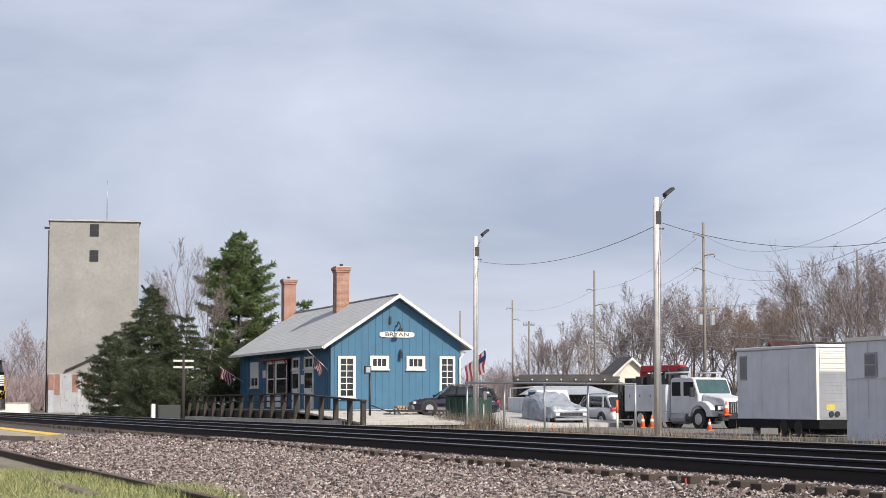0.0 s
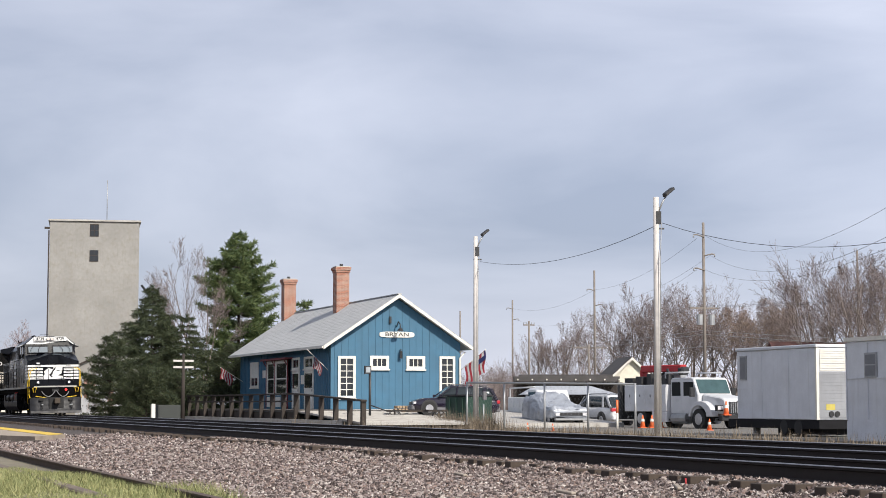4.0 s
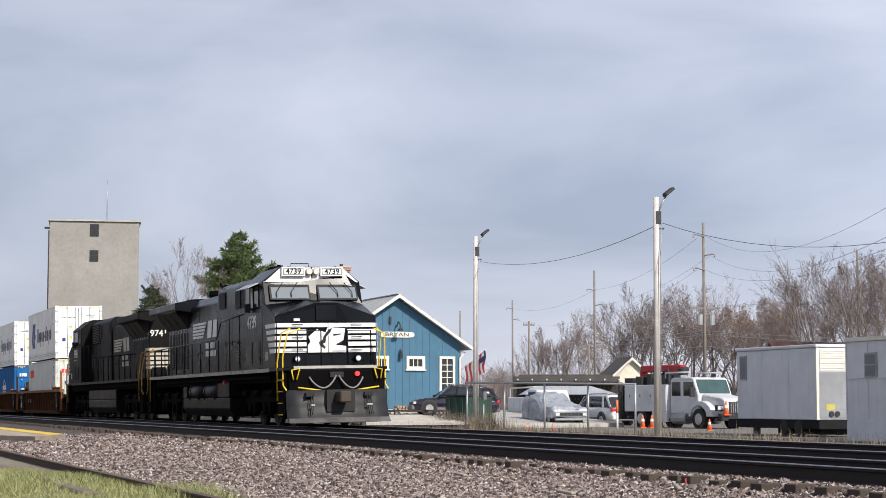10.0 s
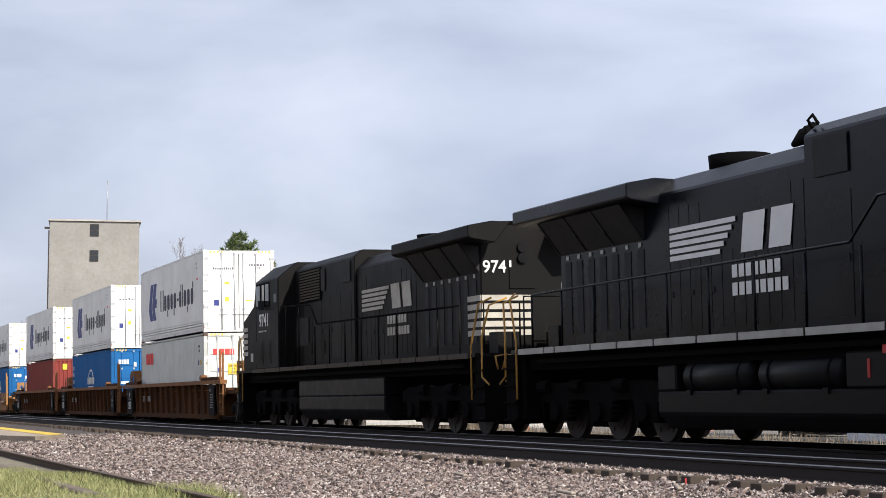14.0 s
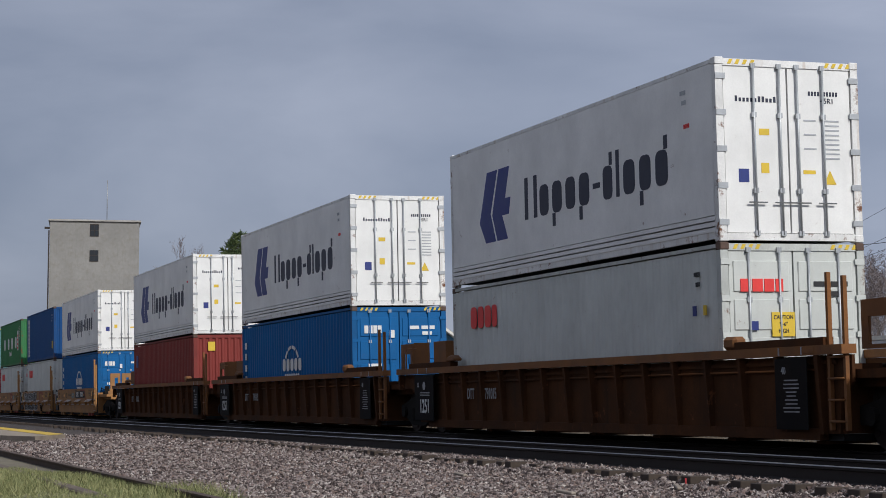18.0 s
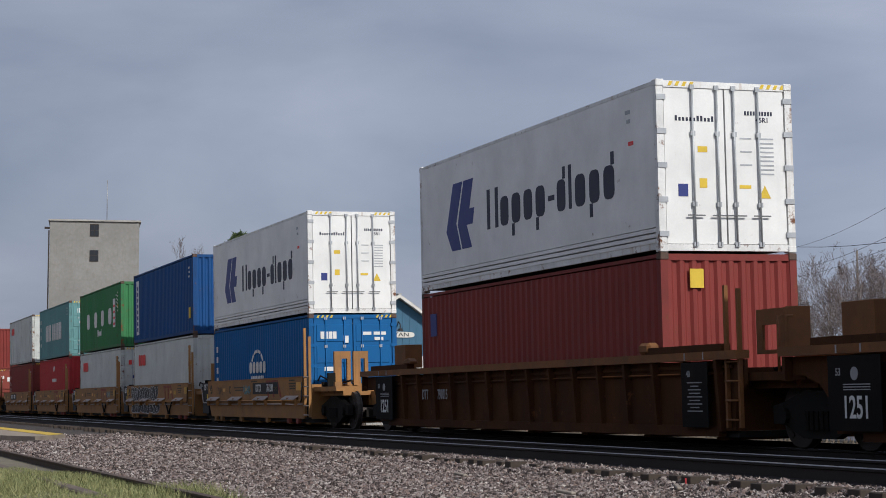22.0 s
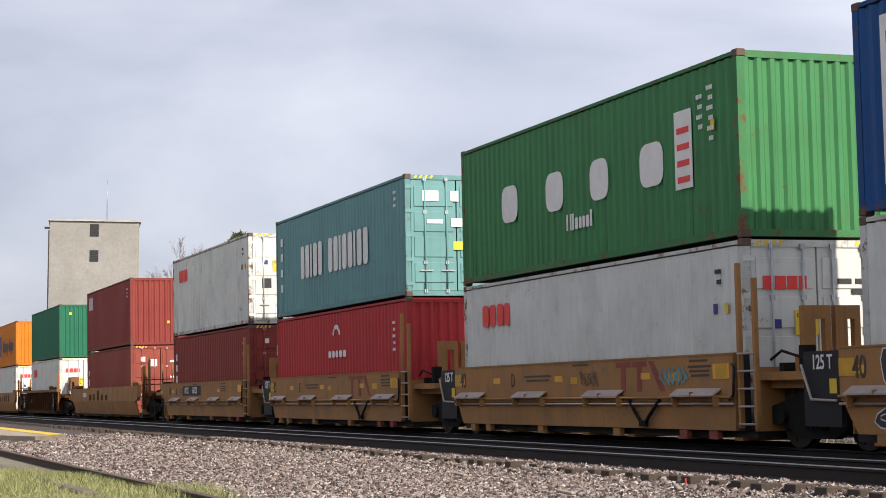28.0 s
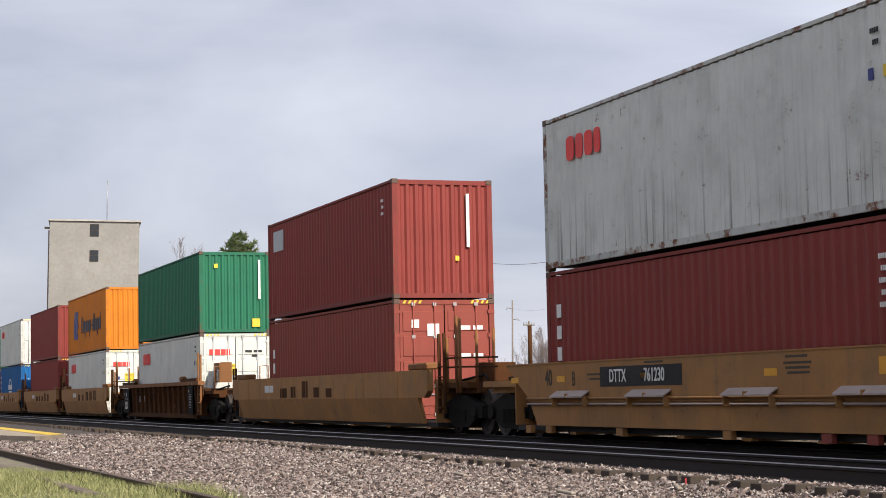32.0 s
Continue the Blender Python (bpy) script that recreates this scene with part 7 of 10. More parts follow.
def build_containers():
    C = container
    hl = "white refrigerated container with a navy wordmark on its side"
    oo = "pale grey corrugated container with red marks, rust-stained"
    for q, low in ((-15.6, 0), (-35.4, 1), (-55.14, 2), (-77.03, 1)):
        C(q, UP, WHITE_BOX, "reefer", "doors", HL_MARKS, label=hl, wear=0.12)
        if low == 0:
            C(q, 0.26, OGREY, "dry", "doors", OO_MARKS + OO_DOOR, label=oo)
        elif low == 1:
            C(q, 0.26, CBLUE, "dry", "doors", CO_MARKS + CO_DOOR, label="bright blue corrugated container with white marks", wear=0.15)
        else:
            C(q, 0.26, BROWN, "dry", "wall", (side_plate(-11.6, -11.2, 1.9, 2.4, M_ROYAL), plate(-.75, -.5, 2.3, 2.62, M_HZY)), label="plain red-brown corrugated steel container")
    C(-92.6, UP, DBLUE, "dry", "wall", (side_plate(-11.52, -10.96, .36, 2.6, M_WHITE), plate_rows(-11.38, -11.1, .5, 2.45, 8, .16, M_ROYAL), codes(-.6, 2.4, M_WHITE, 3), side_plate(-.8, -.5, .6, 1.0, M_HZY), end_blocks(-.3, 2.35, .1, [.12, .12, .12, .12], .1, M_WHITE)),
      label="dark blue corrugated container with a white side plate", wear=0.25)
    C(-92.6, 0.26, OGREY, "dry", "wall", OO_MARKS + (end_blocks(-.1, 2.1, .2, [.18, .18, .17, .13], .03, M_RED),), label=oo)
    C(-107.99, UP, UGREEN, "dry", "wall", (side_blocks(-9.9, 1.11, .73, [.95, -1.10, .94, -.87, .88, -.93, 1.0], .12, M_WHITE, range(7), (), "large white letter block"),
      side_blocks(-6.6, .68, .3, [.22, .1, .16, .12, .12, .16, .1], .03, M_WHITE, (), ()), side_plate(-2.14, -1.54, .94, 2.21, M_WHITE), plate_rows(-2.05, -1.63, 1.04, 2.1, 4, .1, M_RED), codes(-.8, 2.4, M_WHITE, 6), codes(-1.15, 2.3, M_WHITE, 4), side_plate(-.9, -.78, 1.75, 1.92, M_HZY)), label="green corrugated container with large white letter blocks", wear=0.5)
    C(-107.99, 0.26, OGREY, "dry", "doors", OO_MARKS + OO_DOOR, label=oo, wear=0.5)
    C(-124.02, UP, TEAL, "dry", "doors", (side_blocks(-9.4, 1.0, .92, [.4, .42, .2, .42, .42, -.40, .43, .43, .2, .43, .43, .2, .43, .45], .09, M_WHITE, range(14), (), "white letter block"),
      *(side_plate(-11.62, -11.4, z, z + .22, M_WHITE) for z in (.75, 1.2, 1.66, 2.1)), codes(-.7, 2.5, M_WHITE, 3),
      plate(-.85, -.45, 2.25, 2.5, M_WHITE), plate(-.15, .05, 2.25, 2.5, M_WHITE), plate(-.75, -.35, 1.72, 1.82, M_WHITE), plate(-.15, .3, 1.65, 1.85, M_WHITE), plate(-.1, .2, 1.1, 1.3, M_HZY)),
      label="teal corrugated container with white wordmark blocks")
    C(-124.02, 0.26, KRED, "dry", "wall", (round_emblem(-5.93, 2.1, .38, M_WHITE), side_blocks(-6.7, 1.62, .18, [.28, .25, .25, .28, .28], .08, M_WHITE, range(5), (), "white letter block"), codes(-.9, 2.3, M_WHITE, 5)), label="bright red corrugated container with a white emblem")
    C(-139.7, UP, OGREY, "dry", "doors", OO_MARKS + (caution(-.5, -.12, 1.68, 2.03), plate(-.85, -.55, 1.15, 1.45, M_BLK), plate(-.35, -.12, 1.15, 1.45, M_GALV), end_blocks(.28, 2.4, .09, [.26, .24], .07, M_BLK), end_blocks(.28, 1.6, .07, [.22, .24], .07, M_BLK), end_blocks(.28, 1.3, .07, [.22, .24], .07, M_BLK), plate(-.8, -.66, 1.9, 2.02, M_ROYAL)),
      label="dirty white corrugated container with red marks and rusty doors", wear=0.7)
    C(-139.7, 0.26, BROWN, "dry", "doors", (side_plate(-11.7, -11.5, 1.2, 1.45, M_WHITE), side_plate(-11.7, -11.5, 1.6, 1.85, M_WHITE), side_plate(-11.7, -11.5, 2.0, 2.25, M_WHITE), codes(-.7, 2.3, M_WHITE, 5), plate(-.4, -.02, 1.9, 2.25, M_WHITE), plate(-.8, -.65, 2.3, 2.45, M_WHITE), end_blocks(.45, 2.1, .1, [.25, .25], .07, M_WHITE)), label="red-brown corrugated container with doors")
    C(-161.24, UP, BROWN, "dry", "wall", (side_plate(-11.5, -10.35, 2.0, 2.6, M_GALV), codes(-.7, 2.4, M_WHITE, 3), plate(.60, .68, 1.25, 2.55, M_WHITE), plate(.30, .40, .92, 1.04, M_HZY)), label="red-brown corrugated container with a white number strip")
    C(-161.24, 0.26, (0.26, 0.06, 0.045), "dry", "doors", (side_plate(-11.7, -11.5, 1.3, 1.6, M_WHITE), side_plate(-11.7, -11.5, 1.75, 2.0, M_WHITE), plate(-.85, -.66, 2.2, 2.4, M_WHITE), plate(-.45, -.15, 2.0, 2.3, M_WHITE), end_blocks(.4, 2.15, .1, [.25, .25], .07, M_WHITE), end_blocks(.4, 1.5, .08, [.25, .25], .07, M_WHITE)), label="rust-red corrugated container with doors")
    C(-183.39, UP, GREEN2, "dry", "wall", (plate(.85, .93, 1.2, 2.6, M_WHITE), plate(.62, .9, .2, .5, M_HZY), plate(-.75, -.62, 2.3, 2.45, M_HZY)), label="sea green corrugated container with a yellow sticker")
    C(-183.39, 0.26, OGREY, "dry", "doors", OO_MARKS + OO_DOOR, label=oo)
    C(-204.0, UP, ORANGE, "dry", "wall", (slanted_emblem(-10.3, .75, 1.4, M_ROYAL), side_blocks(-7.6, 1.0, .82, hw, .1, M_DKTXT, (0, 6, 7, 10), (2, 4, 9), '', 5), plate(.6, .75, 2.2, 2.35, M_HZY)), label="orange corrugated container with navy wordmark blocks")
    C(-204.0, 0.26, OGREY, "dry", "doors", OO_MARKS + OO_DOOR, label=oo)
    C(-220.2, UP, BROWN, "dry", "wall", (), label="plain red-brown corrugated steel container")
    C(-220.2, 0.26, BROWN, "dry", "doors", (), label="red-brown corrugated container with doors")
    C(-237.5, UP, OGREY, "dry", "doors", OO_MARKS, label=oo)
    C(-237.5, 0.26, CBLUE, "dry", "doors", CO_MARKS, label="bright blue corrugated container with white marks", wear=0.15)
    C(-253.8, UP, GREEN2, "dry", "wall", (), label="sea green corrugated container")
    C(-253.8, 0.26, BROWN, "dry", "doors", (), label="red-brown corrugated container with doors")


build_containers()


# ================= well cars =================
M_OCHRE = mat("weathered_yellow_brown_paint", (0.345, 0.165, 0.05), 0.7, vary=0.2, scale=0.8, grain=30, streak=0.5, streak_color=(0.15, 0.09, 0.045), dirt=0.45, dirt_color=(0.13, 0.09, 0.055), rust=0.3)
M_BLKR = mat("faded_black_panel_paint", (0.010, 0.0085, 0.0085), 0.75, vary=0.3, dirt=0.5, dirt_color=(0.022, 0.014, 0.010), spec=0.12)
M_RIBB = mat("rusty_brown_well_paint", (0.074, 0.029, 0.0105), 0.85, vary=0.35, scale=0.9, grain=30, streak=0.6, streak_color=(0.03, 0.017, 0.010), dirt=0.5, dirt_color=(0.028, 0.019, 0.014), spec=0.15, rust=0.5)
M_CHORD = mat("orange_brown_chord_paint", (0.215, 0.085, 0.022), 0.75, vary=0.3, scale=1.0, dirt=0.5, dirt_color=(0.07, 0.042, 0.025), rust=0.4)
M_STEP = mat("galvanised_step_plate", (0.40, 0.33, 0.30), 0.6, vary=0.15, metal=0.2)
M_REFL = mat("amber_reflector", (0.72, 0.33, 0.02), 0.4, vary=0.08)
M_BLKP = mat("black_car_panel", (0.013, 0.014, 0.018), 0.6, vary=0.2, dirt=0.4, dirt_color=(0.03, 0.022, 0.016), spec=0.3)
M_GRAF = mat("graffiti_white", (0.62, 0.63, 0.65), 0.6, vary=0.15)
M_GRAFB = mat("graffiti_black", (0.03, 0.028, 0.03), 0.6, vary=0.15)
M_GRAFT = mat("graffiti_teal", (0.10, 0.28, 0.32), 0.6, vary=0.15)
M_FADERED = mat("faded_red_emblem", (0.25, 0.05, 0.035), 0.7, vary=0.2)
M_AMBER = mat("dull_amber_reflector", (0.58, 0.31, 0.02), 0.6, vary=0.15, dirt=0.2)
M_STENC = mat("pale_stencil_paint", (0.34, 0.34, 0.35), 0.7, vary=0.2)
M_GREY_TXT = mat("dark_car_lettering", (0.06, 0.045, 0.03), 0.7, vary=0.1)


def ribbon(pts, w):
    """A flat sprayed line in the plane of a side."""
    bm = bmesh.new()
    prev = None
    for i, p in enumerate(pts):
        a, b = Vector(pts[max(0, i - 1)]), Vector(pts[min(len(pts) - 1, i + 1)])
        d = (b - a).normalized()
        n = Vector((-d.z, 0, d.x)) * w * 0.5
        y = p[1] - 0.0004 * i
        cur = (bm.verts.new((p[0] + n.x, y, p[2] + n.z)), bm.verts.new((p[0] - n.x, y, p[2] - n.z)))
        if prev:
            bm.faces.new((prev[0], prev[1], cur[1], cur[0]))
        prev = cur
    return bm


def wheelset(parent, x, r):
    bm = bmesh.new()
    for s in (-1, 1):
        rot = Matrix.Rotation(radians(90), 4, "X")
        bmesh.ops.create_cone(bm, cap_ends=True, segments=24, radius1=r, radius2=r, depth=0.11, matrix=Matrix.Translation((0, s * 0.76, 0)) @ rot)
        bmesh.ops.create_cone(bm, cap_ends=True, segments=24, radius1=r + 0.026, radius2=r + 0.026, depth=0.03, matrix=Matrix.Translation((0, s * 0.70, 0)) @ rot)
        bmesh.ops.create_cone(bm, cap_ends=True, segments=16, radius1=r * 0.62, radius2=r * 0.62, depth=0.13, matrix=Matrix.Translation((0, s * 0.765, 0)) @ rot)
        for k in range(5):
            a = 2 * math.pi * k / 5
            tube(bm, (r * 0.75 * math.cos(a), s * 0.80, r * 0.75 * math.sin(a)), (r * 0.75 * math.cos(a), s * 0.83, r * 0.75 * math.sin(a)), 0.05, 6)
    tube(bm, (0, -0.95, 0), (0, 0.95, 0), 0.08, 10)
    rest = pose(x, 0, r)
    w = part("wheelset", bm, M_WHEEL, parent, "", m=rest)
    SPIN.append((w, r, rest))
    return w


def freight_truck(parent, x):
    """A two-axle truck: cast side frames with springs, bolster, two wheelsets."""
    bm = bmesh.new()
    for s in (-1, 1):
        y0, y1 = sorted((s * 0.92, s * 1.06))
        prism(bm, [(x - 1.25, 0.36), (x - 1.25, 0.62), (x - 0.85, 0.70), (x - 0.35, 0.84), (x + 0.35, 0.84), (x + 0.85, 0.70), (x + 1.25, 0.62), (x + 1.25, 0.36),
                   (x + 0.95, 0.36), (x + 0.42, 0.16), (x - 0.42, 0.16), (x - 0.95, 0.36)], "y", y0, y1)
        for ax in (-0.9, 0.9):
            tube(bm, (x + ax, s * 0.9, 0.48), (x + ax, s * 1.13, 0.48), 0.13, 10)
        for k in range(5):
            tube(bm, (x - 0.26 + 0.13 * k, s * 1.07, 0.28), (x - 0.26 + 0.13 * k, s * 1.07, 0.55), 0.05, 6)
    box(bm, x - 0.2, x + 0.2, -1.0, 1.0, 0.5, 0.82)
    box(bm, x - 1.1, x + 1.1, -0.5, 0.5, 0.3, 0.5)
    t = part("truck", bm, M_TRUCK, parent, "dark cast steel truck")
    for ax in (-0.9, 0.9):
        wheelset(t, x + ax, 0.4826)
    return t


def ladder(parent, x, z0, z1, y, material, rungs=5, w=0.42):
    bm = bmesh.new()
    for dx in (0, w):
        box(bm, x + dx - 0.03, x + dx + 0.03, y - 0.03, y + 0.03, z0, z1)
    l = part("ladder", bm, material, parent, "rusty side ladder")
    for k in range(rungs):
        z = z0 + 0.12 + k * (1.35 - z0) / max(1, rungs - 1)
        rodpart("rung", [(x, y - 0.04, z), (x + w, y - 0.04, z)], 0.016, material, l)


def coupler(parent, x, s, material):
    boxpart("draft_sill", (min(x, x + s * 0.9), max(x, x + s * 0.9), -0.28, 0.28, 0.62, 0.98), material, parent)
    boxpart("coupler", (min(x + s * 0.9, x + s * 1.45), max(x + s * 0.9, x + s * 1.45), -0.13, 0.13, 0.72, 0.98), M_TRUCK, parent, "rusty cast coupler", bevel=0.03)


def end_deck(parent, x0, x1, paint, ztop=1.12, z1=1.4):
    """The platform over a truck between the well and the car end."""
    lo, hi = min(x0, x1), max(x0, x1)
    bm = bmesh.new()
    box(bm, lo, hi, -1.05, 1.05, 0.88, ztop)
    box(bm, lo + 0.1, hi - 0.1, -0.32, 0.32, 0.62, 0.88)
    for s in (-1, 1):
        box(bm, lo, hi, min(s * 1.05, s * 1.25), max(s * 1.05, s * 1.25), ztop - 0.12, ztop)
    part("end_platform", bm, paint, parent)
    rodpart("brake_pipe", [(lo + 0.1, -0.7, ztop + 0.05), ((lo + hi) / 2, -0.5, ztop + 0.16), (hi - 0.1, -0.75, ztop + 0.06)], 0.03, M_TRUCK, parent, "", 5)
    rodpart("brake_pipe", [(lo + 0.1, 0.2, ztop + 0.05), ((lo + hi) / 2, 0.45, ztop + 0.2), (hi - 0.1, 0.1, ztop + 0.06)], 0.03, M_TRUCK, parent, "", 5)


def bracket_frame(parent, x, paint, y0=-0.9, y1=0.1, z0=1.15, z1=1.95):
    """An upright plate with a square opening, at the well end."""
    bm = bmesh.new()
    for b in ((y0, y1, z1 - 0.2, z1), (y0, y0 + 0.2, z0, z1 - 0.2), (y1 - 0.1, y1, z0, z1 - 0.2)):
        box(bm, x - 0.06, x + 0.06, *b)
    part("end_bracket", bm, paint, parent, "upright brown bracket with a square opening")


def housing(parent, x0, x1, y0, y1, z0, z1, paint):
    """A sheet-steel hood: a side plate with a square opening, a solid end plate and a top."""
    bm = bmesh.new()
    w = x1 - x0
    for a, b, c, d in ((x0, x0 + w * .2, z0, z1), (x1 - w * .18, x1, z0, z1), (x0 + w * .2, x1 - w * .18, z1 - .24, z1), (x0 + w * .2, x1 - w * .18, z0, z0 + .06)):
        box(bm, a, b, y0, y0 + .05, c, d)
    hd = part("side_plate", bm, paint, parent, "brown plate with a square opening")
    boxpart("end_plate", (x1 - .05, x1, y0 + .054, y1, z0, z1 + .02), paint, hd)
    boxpart("top_plate", (x0, x1 - .054, y0 + .054, y1, z1 - .04, z1), paint, hd)


def floor_and_bulkheads(c, L, paint):
    boxpart("well_floor", (-L + 0.05, -0.05, -1.26, 1.26, 0.15, 0.245), BLACK, c)
    for k in range(7):
        x = -0.6 - k * (L - 1.2) / 6
        boxpart("cross_bearer", (x - 0.13, x + 0.13, -1.28, 1.28, 0.10, 0.148), paint, c)
    for x in (-0.05, -L):
        boxpart("bulkhead", (x, x + 0.05, -1.3, 1.3, 0.25, 1.2), paint, c)


def ribbed_unit(q, L, front, rear, n=15, label="rust-brown ribbed well car with stacked containers"):
    """front, rear: how far its end platform reaches; the sides run on past the well, cut away over the rear truck."""
    c = thing("well_car", label, "rail car", None, "well cars")
    floor_and_bulkheads(c, L, M_RIBB)
    tail = -L - min(2.2, rear + 0.35)
    for s in (-1, 1):
        def yy(a, b):
            return sorted((s * a, s * b))
        sd = bmesh.new()
        prism(sd, [(0.35, 0.95), (0.35, 1.32), (tail, 1.32), (tail, 1.08), (-L - 1.75, 1.05), (-L - 1.35, 0.92), (-L - 1.1, 0.7), (-L - 0.98, 0.45), (-L - 0.95, 0.25), (0.0, 0.25), (0.05, 0.7)], "y", *yy(1.30, 1.345))
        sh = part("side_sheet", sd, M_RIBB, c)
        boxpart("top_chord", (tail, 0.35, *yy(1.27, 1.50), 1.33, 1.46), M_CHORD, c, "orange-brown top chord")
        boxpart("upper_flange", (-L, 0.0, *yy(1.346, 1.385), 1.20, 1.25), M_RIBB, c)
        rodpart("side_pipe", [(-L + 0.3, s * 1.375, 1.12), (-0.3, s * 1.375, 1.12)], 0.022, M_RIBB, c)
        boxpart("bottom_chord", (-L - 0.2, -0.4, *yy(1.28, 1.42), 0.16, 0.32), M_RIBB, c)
        for k in range(n):
            x = -0.35 - k * (L - 1.35) / (n - 1)
            bm = bmesh.new()
            prism(bm, [(s * 1.34, 0.24), (s * 1.42, 0.24), (s * 1.49, 1.325), (s * 1.34, 1.325)], "x", x - 0.045, x + 0.045)
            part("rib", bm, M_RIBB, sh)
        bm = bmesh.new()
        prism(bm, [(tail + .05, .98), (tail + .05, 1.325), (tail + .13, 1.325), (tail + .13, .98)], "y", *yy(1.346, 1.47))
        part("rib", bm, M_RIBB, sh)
        boxpart("well_pocket", (-2.75, -0.15, *yy(1.31, 1.48), 1.462, 1.57), M_RIBB, c)
        boxpart("well_pocket", (-L - 1.35, -L + 1.45, *yy(1.31, 1.48), 1.462, 1.57), M_RIBB, c)
        bm = bmesh.new()
        prism(bm, [(-L + 1.25, 1.575), (-L + 1.78, 1.575), (-L + 1.78, 1.63), (-L + 1.6, 1.7), (-L + 1.35, 1.66)], "y", *yy(1.33, 1.52))
        part("guide_casting", bm, M_CHORD, c, "", 0.02)
        for x0 in (-L - 0.62, -0.85):
            boxpart("chord_reflector", (x0, x0 + 0.5, *yy(1.501, 1.506), 1.355, 1.44), M_CHORD, c, "worn orange reflector")
    # black number panel at the rear and stencil panel at the front
    boxpart("number_panel", (-L - 0.88, -L + 0.4, -1.508, -1.50, 0.30, 1.3), M_BLKR, c, "black number panel")
    part("panel_number", lettering("1251", 0.3, M_WHITE, 0.8), None, c, m=pose(-L - 0.2, -1.512, 0.60))
    part("panel_small_number", lettering("53", 0.1, M_STENC, 0.9), None, c, m=pose(-L - 0.62, -1.512, 1.08))
    bm = bmesh.new()
    tube(bm, (-L - 0.22, -1.509, 1.06), (-L - 0.22, -1.516, 1.06), 0.09, 14)
    part("round_marking", bm, M_STENC, c)
    for k in range(3):
        boxpart("small_marking", (-L - 0.5, -L + 0.15, -1.514, -1.509, 0.84 + 0.035 * k, 0.855 + 0.035 * k), M_STENC, c)
    fp = boxpart("stencil_panel", (-1.42, -0.55, -1.508, -1.50, 0.30, 1.3), M_BLKR, c, "black stencil panel")
    rngp = random.Random(int(-q))
    for k in range(9):
        w_ = rngp.uniform(0.25, 0.5)
        boxpart("small_marking", (-0.98 - w_ / 2, -0.98 + w_ / 2, -1.513, -1.508, 0.98 - 0.055 * k, 0.998 - 0.055 * k), M_STENC, fp)
    part("panel_small_number", lettering("40", 0.1, M_STENC, 0.9), None, fp, m=pose(-1.18, -1.512, 1.12))
    for x0 in (-1.32, -0.70, -L - 0.68, -L - 0.08):
        boxpart("chord_marking", (x0, x0 + 0.03, -1.508, -1.50, 1.34, 1.45), M_STENC, c)
    boxpart("corner_casting_seat", (-2.98, -2.6, -1.5, -1.28, 1.462, 1.66), M_CHORD, c, "rusty cone seat", bevel=0.05)
    part("side_letters", lettering("DTT", 0.22, M_STENC, 0.7), None, c, m=pose(-L + 2.45, -1.40, 0.86))
    part("side_letters", lettering("791015", 0.22, M_STENC, 0.7), None, c, m=pose(-L + 3.6, -1.40, 0.86))
    # end ladder with tall grab posts
    for x, top in ((-0.12, 2.45), (0.28, 2.38)):
        boxpart("grab_post", (x - 0.03, x + 0.03, -1.42, -1.36, 0.3, top), M_CHORD, c, "tall brown grab post")
    for k in range(4):
        rodpart("rung", [(-0.12, -1.43, 0.42 + 0.29 * k), (0.28, -1.43, 0.42 + 0.29 * k)], 0.016, M_CHORD, c)
    if front:
        end_deck(c, 0.004, front, M_RIBB)
        housing(c, -0.25, 0.6, -0.80, -0.36, 1.40, 2.08, M_CHORD)
        for y in (-1.0, 0.6, 0.9):
            rodpart("hand_rail", [(0.75, y, 1.1), (0.75, y, 1.95), (0.75, y + 0.25, 1.95)], 0.02, M_CHORD, c)
    if rear:
        end_deck(c, -L - 0.004, -L - rear, M_RIBB)
        boxpart("end_box", (-L - 1.7, -L - 0.85, -0.75, -0.32, 1.52, 2.08), M_CHORD, c, "yellow-brown steel box", bevel=0.01)
        boxpart("box_post", (-L - 1.5, -L - 1.05, -0.7, -0.4, 1.12, 1.515), M_RIBB, c)
        rodpart("brake_wheel_post", [(-L - 1.1, 0.5, 1.1), (-L - 1.1, 0.5, 1.85)], 0.03, M_RIBB, c)
    TRAIN.append((c, q, 0.0))
    return c


